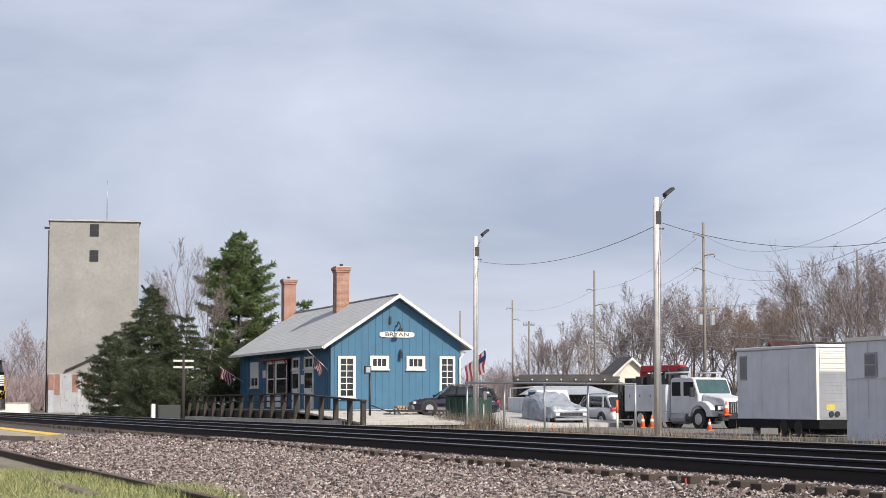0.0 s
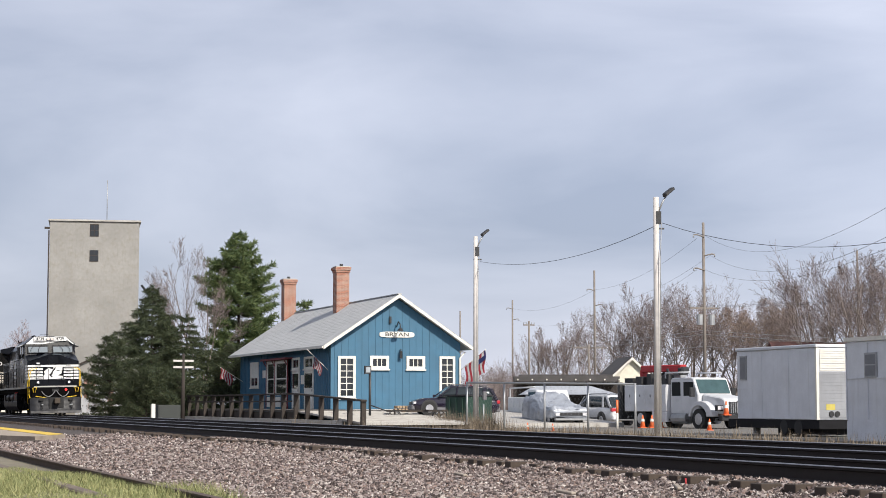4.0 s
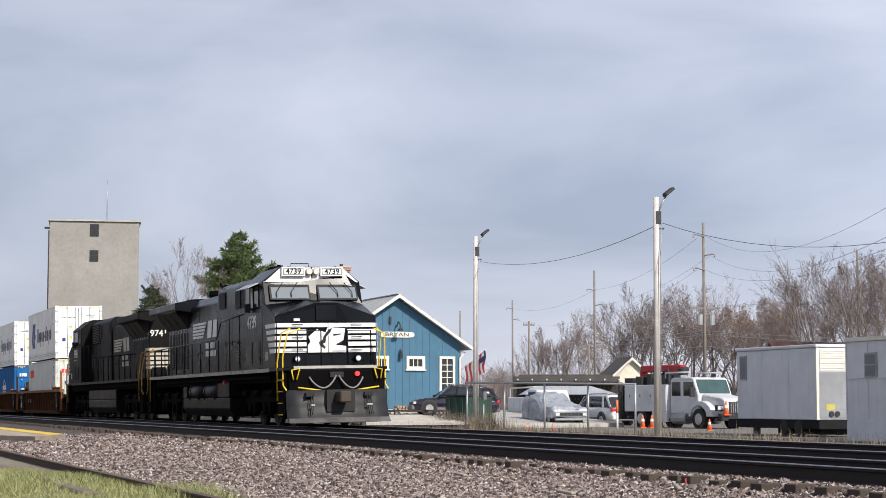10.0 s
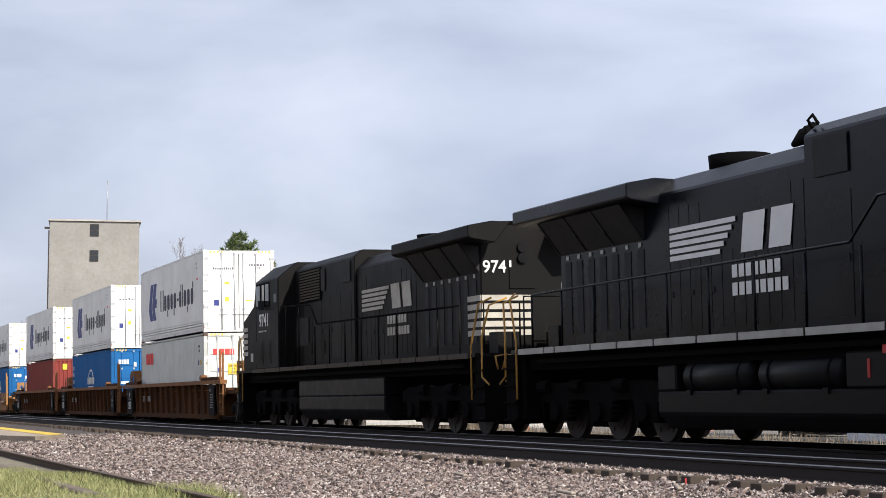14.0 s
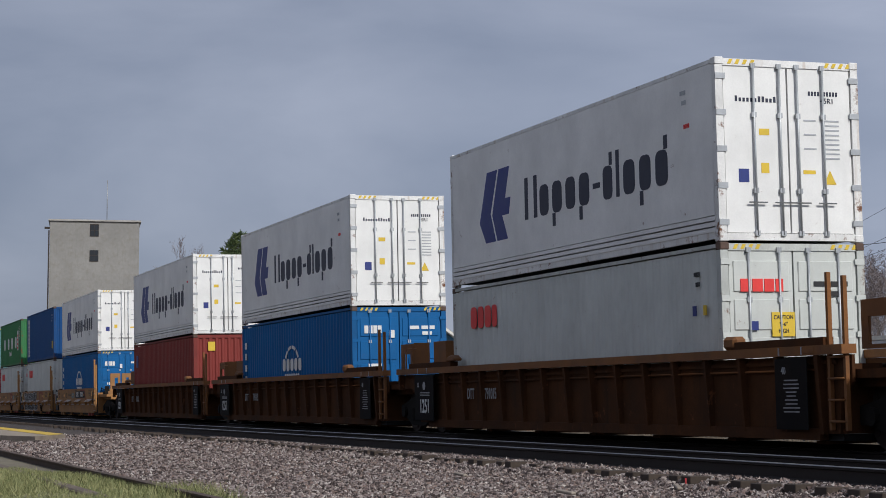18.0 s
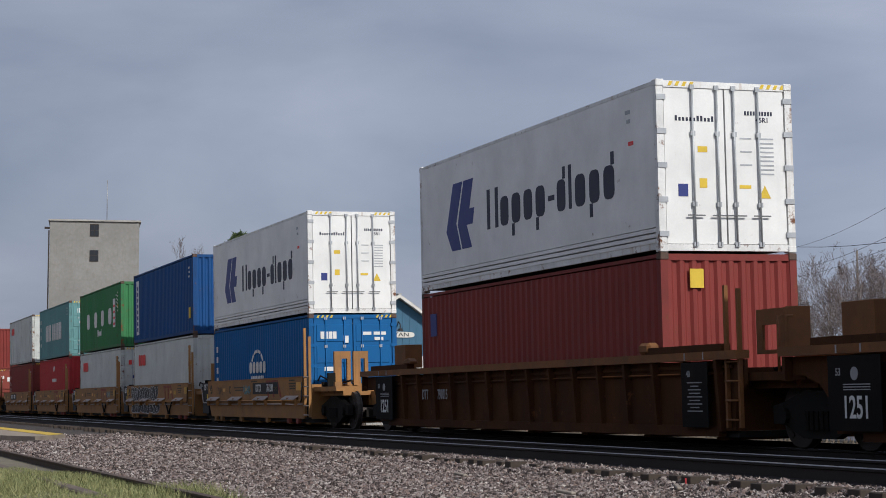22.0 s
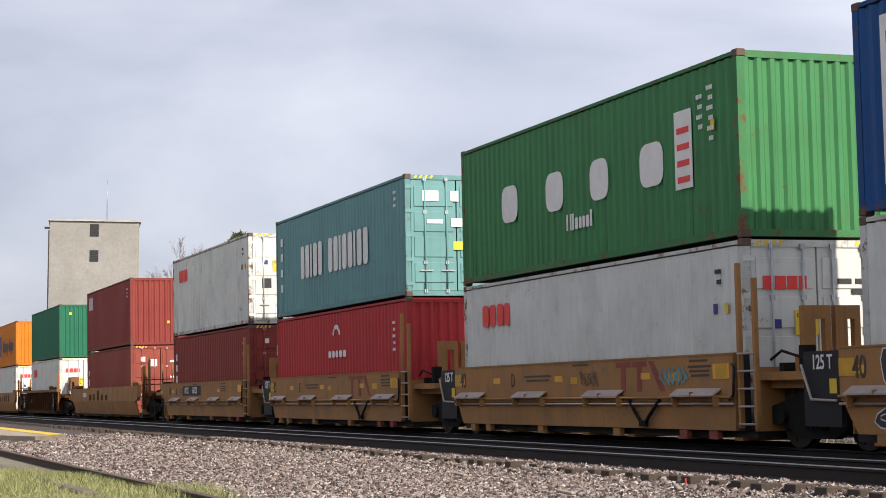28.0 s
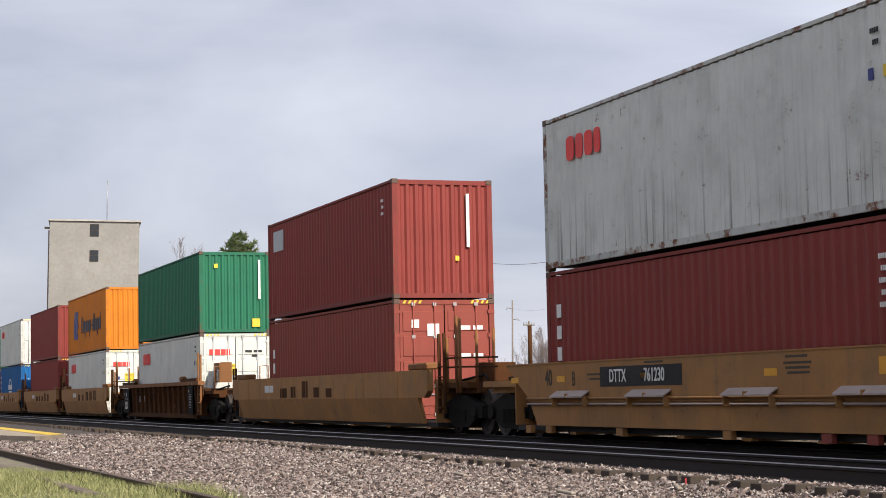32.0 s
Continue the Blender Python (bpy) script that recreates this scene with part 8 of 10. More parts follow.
def mural(c, L, rng):
    """Sprayed bubble letters: black rounded shapes with white edges, over both side plates."""
    def bubble(x, z, a, b, y, edge, turn=0.0, n=12):
        ring = []
        for k in range(n):
            f = k * 2 * math.pi / n
            r = 1 + 0.13 * math.sin(2 * f + x * 3) + 0.07 * math.cos(3 * f + z * 5)
            u, v = a * r * math.cos(f), b * r * math.sin(f)
            ring.append((x + u * math.cos(turn) - v * math.sin(turn), z + u * math.sin(turn) + v * math.cos(turn)))
        bm = bmesh.new()
        prism(bm, ring, "y", y - 0.0015, y)
        part("graffiti", bm, M_GRAFB, c, "black sprayed bubble letter")
        loop = [(p[0], y - 0.002, p[1]) for p in ring + ring[:2]]
        part("graffiti", ribbon(loop, edge), M_GRAF, c, "white sprayed outline")

    step = 0
    for i in range(13):
        x = -L + 1.25 + 0.44 * i + rng.uniform(-.06, .06)
        step += 1
        y = -1.4805 - 0.0045 * (i % 4)
        bubble(x, rng.uniform(1.05, 1.10), rng.uniform(.30, .42), rng.uniform(.24, .27), y, 0.024, rng.uniform(-.5, .5))
        bubble(x + rng.uniform(-.1, .1), rng.uniform(1.0, 1.18), rng.uniform(.06, .1), rng.uniform(.05, .12), y - 0.02, 0.022, rng.uniform(-1, 1), 9)
        pts = [(x + 0.1 * math.cos(k * 0.8 + i) + 0.02 * k, y - 0.03 - 0.0004 * k, 0.86 + 0.06 * k + 0.03 * math.sin(k * 1.7 + i)) for k in range(8)]
        part("graffiti", ribbon(pts, rng.uniform(.02, .04)), M_GRAF, c, "white sprayed highlight")
    for i in range(9):
        x = -L + 1.1 + 0.66 * i
        y = -1.4405 - 0.0045 * (i % 3)
        bubble(x + 0.2, rng.uniform(.46, .52), rng.uniform(.4, .55), rng.uniform(.17, .19), y, 0.022, rng.uniform(-.15, .15))
        bubble(x + rng.uniform(-.05, .3), rng.uniform(.46, .56), rng.uniform(.08, .14), rng.uniform(.05, .08), y - 0.02, 0.02, rng.uniform(-.6, .6), 9)


def smooth_unit(q, L, front, rear, label="yellow-brown well car with step plates and stencils", plate_no="", graffiti=0, slant=0.0, crest=True, t125=True):
    c = thing("well_car", label, "rail car", None, "well cars")
    END = -0.35
    floor_and_bulkheads(c, L, M_OCHRE)
    for s in (-1, 1):
        def yy(a, b):
            return sorted((s * a, s * b))
        bm = bmesh.new()
        prism(bm, [(-L, 1.40), (END, 1.40), (END, 0.78), (-L + slant, 0.78)], "y", *yy(1.36, 1.48))
        up = part("upper_side", bm, M_OCHRE, c)
        bm = bmesh.new()
        prism(bm, [(-L + slant, 0.70), (END, 0.70), (END - 0.03, 0.26), (-L + slant + 0.35, 0.26)], "y", *yy(1.33, 1.44))
        lo_ = part("lower_side", bm, M_OCHRE, c)
        rodpart("side_pipe", [(-L + slant, s * 1.505, 0.76), (END, s * 1.505, 0.76)], 0.022, M_OCHRE, c)
        rodpart("side_pipe", [(-L + slant, s * 1.49, 0.66), (END, s * 1.49, 0.66)], 0.02, M_STEP, c)
        boxpart("ledge", (-L + slant, END, *yy(1.34, 1.47), 0.70, 0.78), M_OCHRE, c)
        boxpart("top_lip", (-L, END, *yy(1.30, 1.495), 1.40, 1.425), M_OCHRE, c)
        for x in (0.3, 3.5, 6.85, 10.3):
            w = 1.46
            x = min(x - L + (2.2 if slant else 0), END - 0.1 - w)
            bm = bmesh.new()
            prism(bm, [(s * 1.48, 0.90), (s * 1.63, 0.80), (s * 1.63, 0.775), (s * 1.48, 0.875)], "x", x, x + w)
            part("step_plate", bm, M_STEP, c, "galvanised tread plate")
            boxpart("tread_seam", (x + w * .48, x + w * .5, *yy(1.56, 1.634), 0.77, 0.845), M_OCHRE, c)
            for dx in (0.03, w - 0.06):
                boxpart("step_bracket", (x + dx, x + dx + 0.03, *yy(1.482, 1.60), 0.62, 0.80), M_OCHRE, c)
        for fx in (0.06, 0.13, 0.35, 0.62, 0.82, 0.90):
            x = -L + fx * L
            boxpart("hanger_lug", (x, x + 0.26, *yy(1.34, 1.43), 0.12, 0.255), M_OCHRE if fx < 0.8 else M_FADERED, c)
        for fx in (0.02, 0.18, 0.43, 0.72):
            x = -L + fx * L
            boxpart("reflector", (x, x + 0.36, *yy(1.48, 1.486), 1.06, 1.17), M_REFL, c, "amber reflector sheet")
        boxpart("reflector", (-0.98, -0.47, *yy(1.48, 1.486), 1.04, 1.27), M_REFL, c, "amber reflector sheet")
        if s < 0:
            part("stencil_number", lettering("40", 0.3, M_GREY_TXT, 0.8), None, c, m=pose(-L + (2.15 if slant else 0.5), -1.486, 1.13))
            part("stencil_letter", lettering({0: "A", 1: "C", 2: "D", 3: "E", 4: "B"}[int(-q) % 5], 0.26, M_GREY_TXT, 0.7), None, c, m=pose(-L + 3.3, -1.486, 1.10))
            for k, (a, b, z) in enumerate(((3.9, 5.2, 1.16), (4.0, 5.1, 1.08), (10.75, 11.35, 1.31), (10.7, 11.45, 1.22), (10.75, 11.4, 1.15), (10.8, 11.4, 1.08), (6.2, 6.9, 1.33))):
                boxpart("small_marking", (-L + a, -L + b, -1.485, -1.479, z, z + 0.035), M_GREY_TXT, c)
            if crest:
                x = -L + 8.05
                for k in range(2):
                    boxpart("emblem_bar", (x + 0.62 * k, x + 0.62 * k + 0.55, -1.486, -1.479, 1.27, 1.36), M_FADERED, c)
                    boxpart("emblem_bar", (x + 0.62 * k + 0.19, x + 0.62 * k + 0.36, -1.486, -1.479, 0.86, 1.266), M_FADERED, c)
                bm = bmesh.new()
                prism(bm, [(x + 1.24, 1.36), (x + 1.42, 1.36), (x + 1.85, 0.86), (x + 1.67, 0.86)], "y", -1.486, -1.479)
                part("emblem", bm, M_FADERED, c, "faded red block emblem")
            if crest and not plate_no:
                # loose brake linkage that hangs below the pipe
                rodpart("brake_linkage", [(-L + 8.55, -1.50, 0.74), (-L + 8.75, -1.50, 0.55), (-L + 9.0, -1.50, 0.36), (-L + 9.15, -1.50, 0.33), (-L + 9.3, -1.50, 0.46), (-L + 9.7, -1.50, 0.72)], 0.03, M_BLKR, c, "hanging dark linkage")
                boxpart("linkage_clevis", (-L + 8.98, -L + 9.2, -1.53, -1.47, 0.29, 0.39), M_BLKR, c)
            if plate_no:
                px = -L + (4.45 if slant else 6.4)
                boxpart("number_plate_panel", (px, px + 3.1, -1.486, -1.479, 0.96, 1.30), M_BLKP, c, "black panel with white letters and numbers")
                part("car_number", lettering("DTTX", 0.22, M_WHITE, 0.82), None, c, m=pose(px + 0.72, -1.490, 1.13))
                part("car_number", lettering(plate_no, 0.22, M_WHITE, 0.82), None, c, m=pose(px + 2.12, -1.490, 1.13))
            rng = random.Random(int(-q * 10))
            if graffiti >= 4:
                mural(c, L, rng)
            if plate_no == "" and crest:
                for x in (-L + 0.0, -0.9):
                    boxpart("reflector_patch", (x, x + 0.38, -1.487, -1.479, 1.03, 1.27), M_AMBER, c)
                boxpart("reflector_patch", (-L + 6.1, -L + 6.4, -1.487, -1.479, 1.02, 1.14), M_AMBER, c)
                boxpart("reflector_patch", (-L + 10.0, -L + 10.4, -1.487, -1.479, 1.02, 1.16), M_AMBER, c)
            if 0 < graffiti < 4:
                for g in range(graffiti):
                    x0 = -L + ((1.5 if plate_no else 6.55) if g == 0 else (5.2 if plate_no else 9.75))
                    pts = []
                    for k in range(22):
                        f = k / 21
                        pts.append((x0 + (0.75 if g == 0 else 0.9) * f + 0.10 * math.cos(k * 2.3 + g), -1.488, 1.10 + 0.15 * math.sin(k * 1.9 + g * 1.3)))
                    part("graffiti", ribbon(pts, 0.022 if g == 0 else 0.05), M_GRAFB if g == 0 else M_GRAFT, c, "sprayed scrawl")
    # dark end panels and ladders
    if t125:
        p = boxpart("end_panel", (-L - 0.95, -L - 0.004, -1.46, -1.38, 0.35, 1.38), M_BLKP, c, "black end panel with white numbers")
        part("panel_number", lettering("125 T", 0.2, M_WHITE, 0.8), None, c, m=pose(-L - 0.46, -1.465, 1.22))
        boxpart("panel_sticker", (-L - 0.28, -L - 0.1, -1.466, -1.46, 0.8, 1.0), M_HZY, p)
        rodpart("grab_pipe", [(-L - 0.95, -1.5, 1.2), (-L - 0.7, -1.5, 0.72), (-L - 0.05, -1.5, 0.7)], 0.02, M_STEP, c)
    # dark post, ladder with uneven tall stiles, hose and pipes at the front corner
    for x, top in ((-0.2, 2.75), (0.28, 2.5)):
        boxpart("ladder_stile", (x - 0.035, x + 0.035, -1.47, -1.40, 0.3, top), M_OCHRE, c, "tall rusty ladder stile")
    for k in range(5):
        rodpart("rung", [(-0.2, -1.48, 0.36 + 0.26 * k), (0.28, -1.48, 0.36 + 0.26 * k)], 0.017, M_STEP, c)
    boxpart("end_post", (END + 0.004, END + 0.16, -1.40, -1.28, 0.26, 1.42), M_BLKP, c, "black end post behind the ladder")
    rodpart("bent_pipe", [(END, -1.5, 1.25), (END + 0.1, -1.52, 1.2), (END + 0.06, -1.52, 0.8), (END - 0.1, -1.5, 0.72)], 0.02, M_BLKP, c)
    for k in range(4):
        boxpart("deck_fitting", (0.45 + 0.28 * k, 0.58 + 0.28 * k, -1.15 + 0.1 * (k % 2), -0.95 + 0.1 * (k % 2), 1.125, 1.25 + 0.12 * (k % 3)), M_OCHRE if k % 2 else M_TRUCK, c)
    rodpart("air_line", [(0.3, -1.2, 1.3), (0.7, -1.25, 1.42), (1.15, -1.15, 1.3), (1.3, -1.2, 1.0)], 0.022, M_TRUCK, c)
    if front:
        end_deck(c, 0.004, front, M_OCHRE)
        bracket_frame(c, 0.55, M_OCHRE, -0.82, -0.36, 1.15, 2.08)
        bracket_frame(c, 0.55, M_OCHRE, -0.28, 0.14, 1.15, 2.08)
    if rear:
        end_deck(c, -L - 0.004, -L - rear, M_OCHRE)
        bracket_frame(c, -L - 0.5, M_OCHRE, 0.2, 0.9)
    TRAIN.append((c, q, 0.0))
    return c


def tub_unit(q, L, front, rear, label="dirty tan smooth-sided well car with sloped ends"):
    c = thing("well_car", label, "rail car", None, "well cars")
    floor_and_bulkheads(c, L, M_OCHRE)
    for s in (-1, 1):
        bm = bmesh.new()
        a, b = sorted((s * 1.36, s * 1.50))
        prism(bm, [(-L, 1.42), (0, 1.42), (0, 0.95), (-0.25, 0.80), (-L + 0.25, 0.80), (-L, 0.95)], "y", a, b)
        part("upper_side", bm, M_OCHRE, c)
        bm = bmesh.new()
        prism(bm, [(s * 1.50, 0.80), (s * 1.34, 0.22), (s * 1.28, 0.22), (s * 1.40, 0.80)], "x", -L + 0.7, -0.7)
        part("lower_side", bm, M_OCHRE, c)
        n = int(L / 1.3)
        for k in range(n):
            x = -0.8 - k * (L - 1.6) / (n - 1)
            boxpart("weld_seam", (x - 0.015, x + 0.015, min(s * 1.50, s * 1.508), max(s * 1.50, s * 1.508), 0.8, 1.42), M_OCHRE, c)
        boxpart("emblem", (-L + 4.2, -L + 5.2, min(s * 1.50, s * 1.506), max(s * 1.50, s * 1.506), 1.0, 1.2), M_GRAF, c)
        rng = random.Random(int(-q) + s)
        for g in range(5):
            x = -L + 6 + g * 1.2
            boxpart("paint_patch", (x, x + rng.uniform(.5, .9), min(s * 1.50, s * 1.505), max(s * 1.50, s * 1.505), 0.84, 0.84 + rng.uniform(.2, .5)), M_RIBB, c)
    for x in (-0.9, -L + 0.9):
        boxpart("guide_casting", (x - 0.6, x + 0.6, -1.45, -1.1, 1.425, 1.58), M_CHORD, c, bevel=0.03)
    ladder(c, 0.25, 0.45, 2.2, -1.3, M_RIBB, 5, 0.34)
    ladder(c, -L - 0.75, 0.45, 1.8, -1.3, M_RIBB, 5, 0.34)
    if front:
        end_deck(c, 0.004, front, M_RIBB)
        rodpart("brake_stand", [(0.9, 0.6, 1.1), (0.9, 0.6, 2.35)], 0.05, M_RIBB, c)
        for x, y, top in ((0.5, -1.2, 2.1), (0.75, -0.6, 2.25), (0.75, -0.2, 2.3), (1.25, -1.25, 2.55), (1.45, -1.25, 2.5)):
            rodpart("grab_post", [(x, y, 0.9), (x, y, top)], 0.035, M_CHORD, c)
        for z in (1.45, 1.65):
            rodpart("hand_rail", [(0.4, -1.22, z), (1.3, -1.25, z), (1.5, -0.4, z)], 0.02, M_RIBB, c)
        boxpart("gear_box", (0.35, 0.8, -0.5, 0.3, 1.125, 1.55), M_RIBB, c, bevel=0.02)
    if rear:
        end_deck(c, -L - 0.004, -L - rear, M_RIBB)
    TRAIN.append((c, q, 0.0))
    return c


def build_wells():
    # three ribbed units
    a = ribbed_unit(-12.15, 16.6, 2.3, 1.85)
    freight_truck(a, 1.3)
    coupler(a, 2.2, 1, M_RIBB)
    freight_truck(a, -18.55)
    b = ribbed_unit(-32.45, 16.3, 1.9, 1.85)
    freight_truck(b, -18.2)
    d = ribbed_unit(-52.54, 16.6, 1.9, 2.4)
    freight_truck(d, -17.9)
    coupler(d, -18.9, -1, M_RIBB)
    # five smooth units, joined over shared trucks
    e = smooth_unit(-76.53, 12.5, 2.2, 1.3, plate_no="761230", graffiti=2)
    freight_truck(e, 1.35)
    coupler(e, 2.1, 1, M_OCHRE)
    freight_truck(e, -13.9)
    g = smooth_unit(-92.1, 12.9, 1.4, 1.3, graffiti=6)
    freight_truck(g, -14.2)
    u = smooth_unit(-107.59, 12.5, 1.35, 1.5, graffiti=2)
    freight_truck(u, -14.0)
    s = smooth_unit(-123.57, 12.45, 1.5, 1.6, graffiti=0)
    freight_truck(s, -14.1)
    o = smooth_unit(-139.3, 14.1, 1.5, 1.9, plate_no="761230", slant=1.1, t125=False, crest=False)
    freight_truck(o, -15.0)
    coupler(o, -15.9, -1, M_OCHRE)
    r = tub_unit(-158.1, 19.0, 1.9, 1.9)
    freight_truck(r, 0.95)
    coupler(r, 1.8, 1, M_RIBB)
    freight_truck(r, -20.0)
    coupler(r, -20.9, -1, M_RIBB)
    k = ribbed_unit(-182.79, 13.9, 1.7, 1.9, 14, "tan ribbed well car with a single stack")
    freight_truck(k, 0.9)
    coupler(k, 1.6, 1, M_RIBB)
    freight_truck(k, -15.0)
    coupler(k, -15.7, -1, M_RIBB)
    for i, q in enumerate((-202.2, -218.9, -236.2, -252.8)):
        t = tub_unit(q, 14.6, 1.2, 1.2)
        freight_truck(t, 0.9 if i == 0 else 1.05)
        if i == 0:
            coupler(t, 1.3, 1, M_RIBB)


build_wells()


# ================= the two locomotives =================
M_LOCO = mat("gloss_black_locomotive_paint", (0.0035, 0.0045, 0.0075), 0.27, vary=0.25, scale=0.8, grain=25, streak=0.3, streak_color=(0.0065, 0.0075, 0.0105), dirt=0.15, dirt_color=(0.008, 0.0085, 0.0095), spec=0.19)
M_LOCO2 = mat("dusty_black_locomotive_paint", (0.0045, 0.0043, 0.0045), 0.5, vary=0.3, scale=0.8, grain=25, streak=0.5, streak_color=(0.011, 0.0095, 0.008), dirt=0.5, dirt_color=(0.011, 0.009, 0.007), spec=0.12)
M_LWHITE = mat("locomotive_white_paint", (0.72, 0.72, 0.71), 0.4, vary=0.05, dirt=0.08)
M_SILLD = mat("dirt_brown_sill_stripe", (0.05, 0.036, 0.024), 0.7, vary=0.3, dirt=0.4)
M_LWHITE2 = mat("grimy_white_paint", (0.46, 0.43, 0.37), 0.6, vary=0.2, dirt=0.5, dirt_color=(0.2, 0.16, 0.11))
M_SILLW = mat("reflective_sill_stripe", (0.36, 0.355, 0.33), 0.5, vary=0.15, dirt=0.3)
M_SAFETY = mat("safety_yellow_paint", (0.78, 0.52, 0.02), 0.45, vary=0.1)
M_RUSTY = mat("faded_orange_grab_iron", (0.42, 0.22, 0.04), 0.6, vary=0.25)
M_PLOW = mat("worn_plow_steel", (0.02, 0.02, 0.022), 0.48, metal=0.0, vary=0.4, scale=2.5, streak=0.4, streak_color=(0.035, 0.032, 0.03), spec=0.4)
M_PLOWEDGE = mat("sun_bright_plow_edge", (0.16, 0.155, 0.15), 0.42, metal=0.6, vary=0.4, scale=3.0)
M_LOUVRE = mat("pale_louvre_blade", (0.10, 0.11, 0.125), 0.45, vary=0.15)
M_GRILLE = mat("dark_grille", (0.006, 0.006, 0.007), 0.7)
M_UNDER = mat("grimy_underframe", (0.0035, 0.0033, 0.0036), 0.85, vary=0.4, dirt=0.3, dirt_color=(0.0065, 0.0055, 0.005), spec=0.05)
M_CABLE = mat("grey_jumper_cable", (0.16, 0.165, 0.17), 0.5, vary=0.15)
M_TANKP = mat("fuel_tank_black", (0.004, 0.004, 0.0055), 0.4, vary=0.25, dirt=0.3, dirt_color=(0.008, 0.0075, 0.007), spec=0.13)
HEADLIGHT = glow("headlight_lens", (0.55, 0.47, 0.43), 0.2)
DITCH = glow("ditch_light_bulb", (1.0, 0.9, 0.86), 1.6)
M_REFLECTOR = mat("lamp_reflector", (0.5, 0.52, 0.56), 0.25, metal=0.8, vary=0.1)
MARKER = glow("red_marker_lamp", (0.9, 0.02, 0.02), 0.9)
# The pale base colour stands in for sky reflected in the panes.
CABGLASS = glass("sky_pale_windscreen", (0.18, 0.205, 0.225), 0.04, 0.8)


def loco_truck(parent, xs):
    bm = bmesh.new()
    x0, x1 = xs[0], xs[-1]
    for s in (-1, 1):
        y0, y1 = sorted((s * 1.0, s * 1.18))
        prism(bm, [(x0 - 0.75, 0.72), (x0 - 0.75, 0.95), (x0 - 0.3, 1.05), (x1 + 0.3, 1.05), (x1 + 0.75, 0.95), (x1 + 0.75, 0.72), (x1 + 0.42, 0.66), (x1 + 0.42, 0.34), (x1 - 0.42, 0.34),
                   (x1 - 0.5, 0.72), (xs[1] + 0.5, 0.72), (xs[1] + 0.42, 0.34), (xs[1] - 0.42, 0.34), (xs[1] - 0.5, 0.72), (x0 + 0.5, 0.72), (x0 + 0.42, 0.34), (x0 - 0.42, 0.34), (x0 - 0.42, 0.66)], "y", y0, y1)
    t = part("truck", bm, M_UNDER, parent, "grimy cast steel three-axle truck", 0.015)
    for x in xs:
        wheelset(t, x, 0.533)
        for s in (-1, 1):
            bm = bmesh.new()
            tube(bm, (x, s * 1.1, 0.53), (x, s * 1.26, 0.53), 0.19, 12, 0.16)
            part("journal_box", bm, M_UNDER, t)
            bm = bmesh.new()
            for k in range(4):
                tube(bm, (x + 0.55, s * 1.1, 0.42 + 0.09 * k), (x + 0.55, s * 1.1, 0.47 + 0.09 * k), 0.11, 8)
            part("coil_spring", bm, M_UNDER, t)
    for s in (-1, 1):
        for x in (x0 - 0.55, (x0 + xs[1]) / 2, (xs[1] + x1) / 2):
            bm = bmesh.new()
            tube(bm, (x - 0.2, s * 1.2, 0.98), (x + 0.25, s * 1.2, 0.98), 0.12, 10)
            part("brake_cylinder", bm, M_UNDER, t)
        rodpart("sand_pipe", [(x0 - 0.8, s * 1.2, 1.2), (x0 - 0.7, s * 1.15, 0.3)], 0.03, M_UNDER, t)
    return t


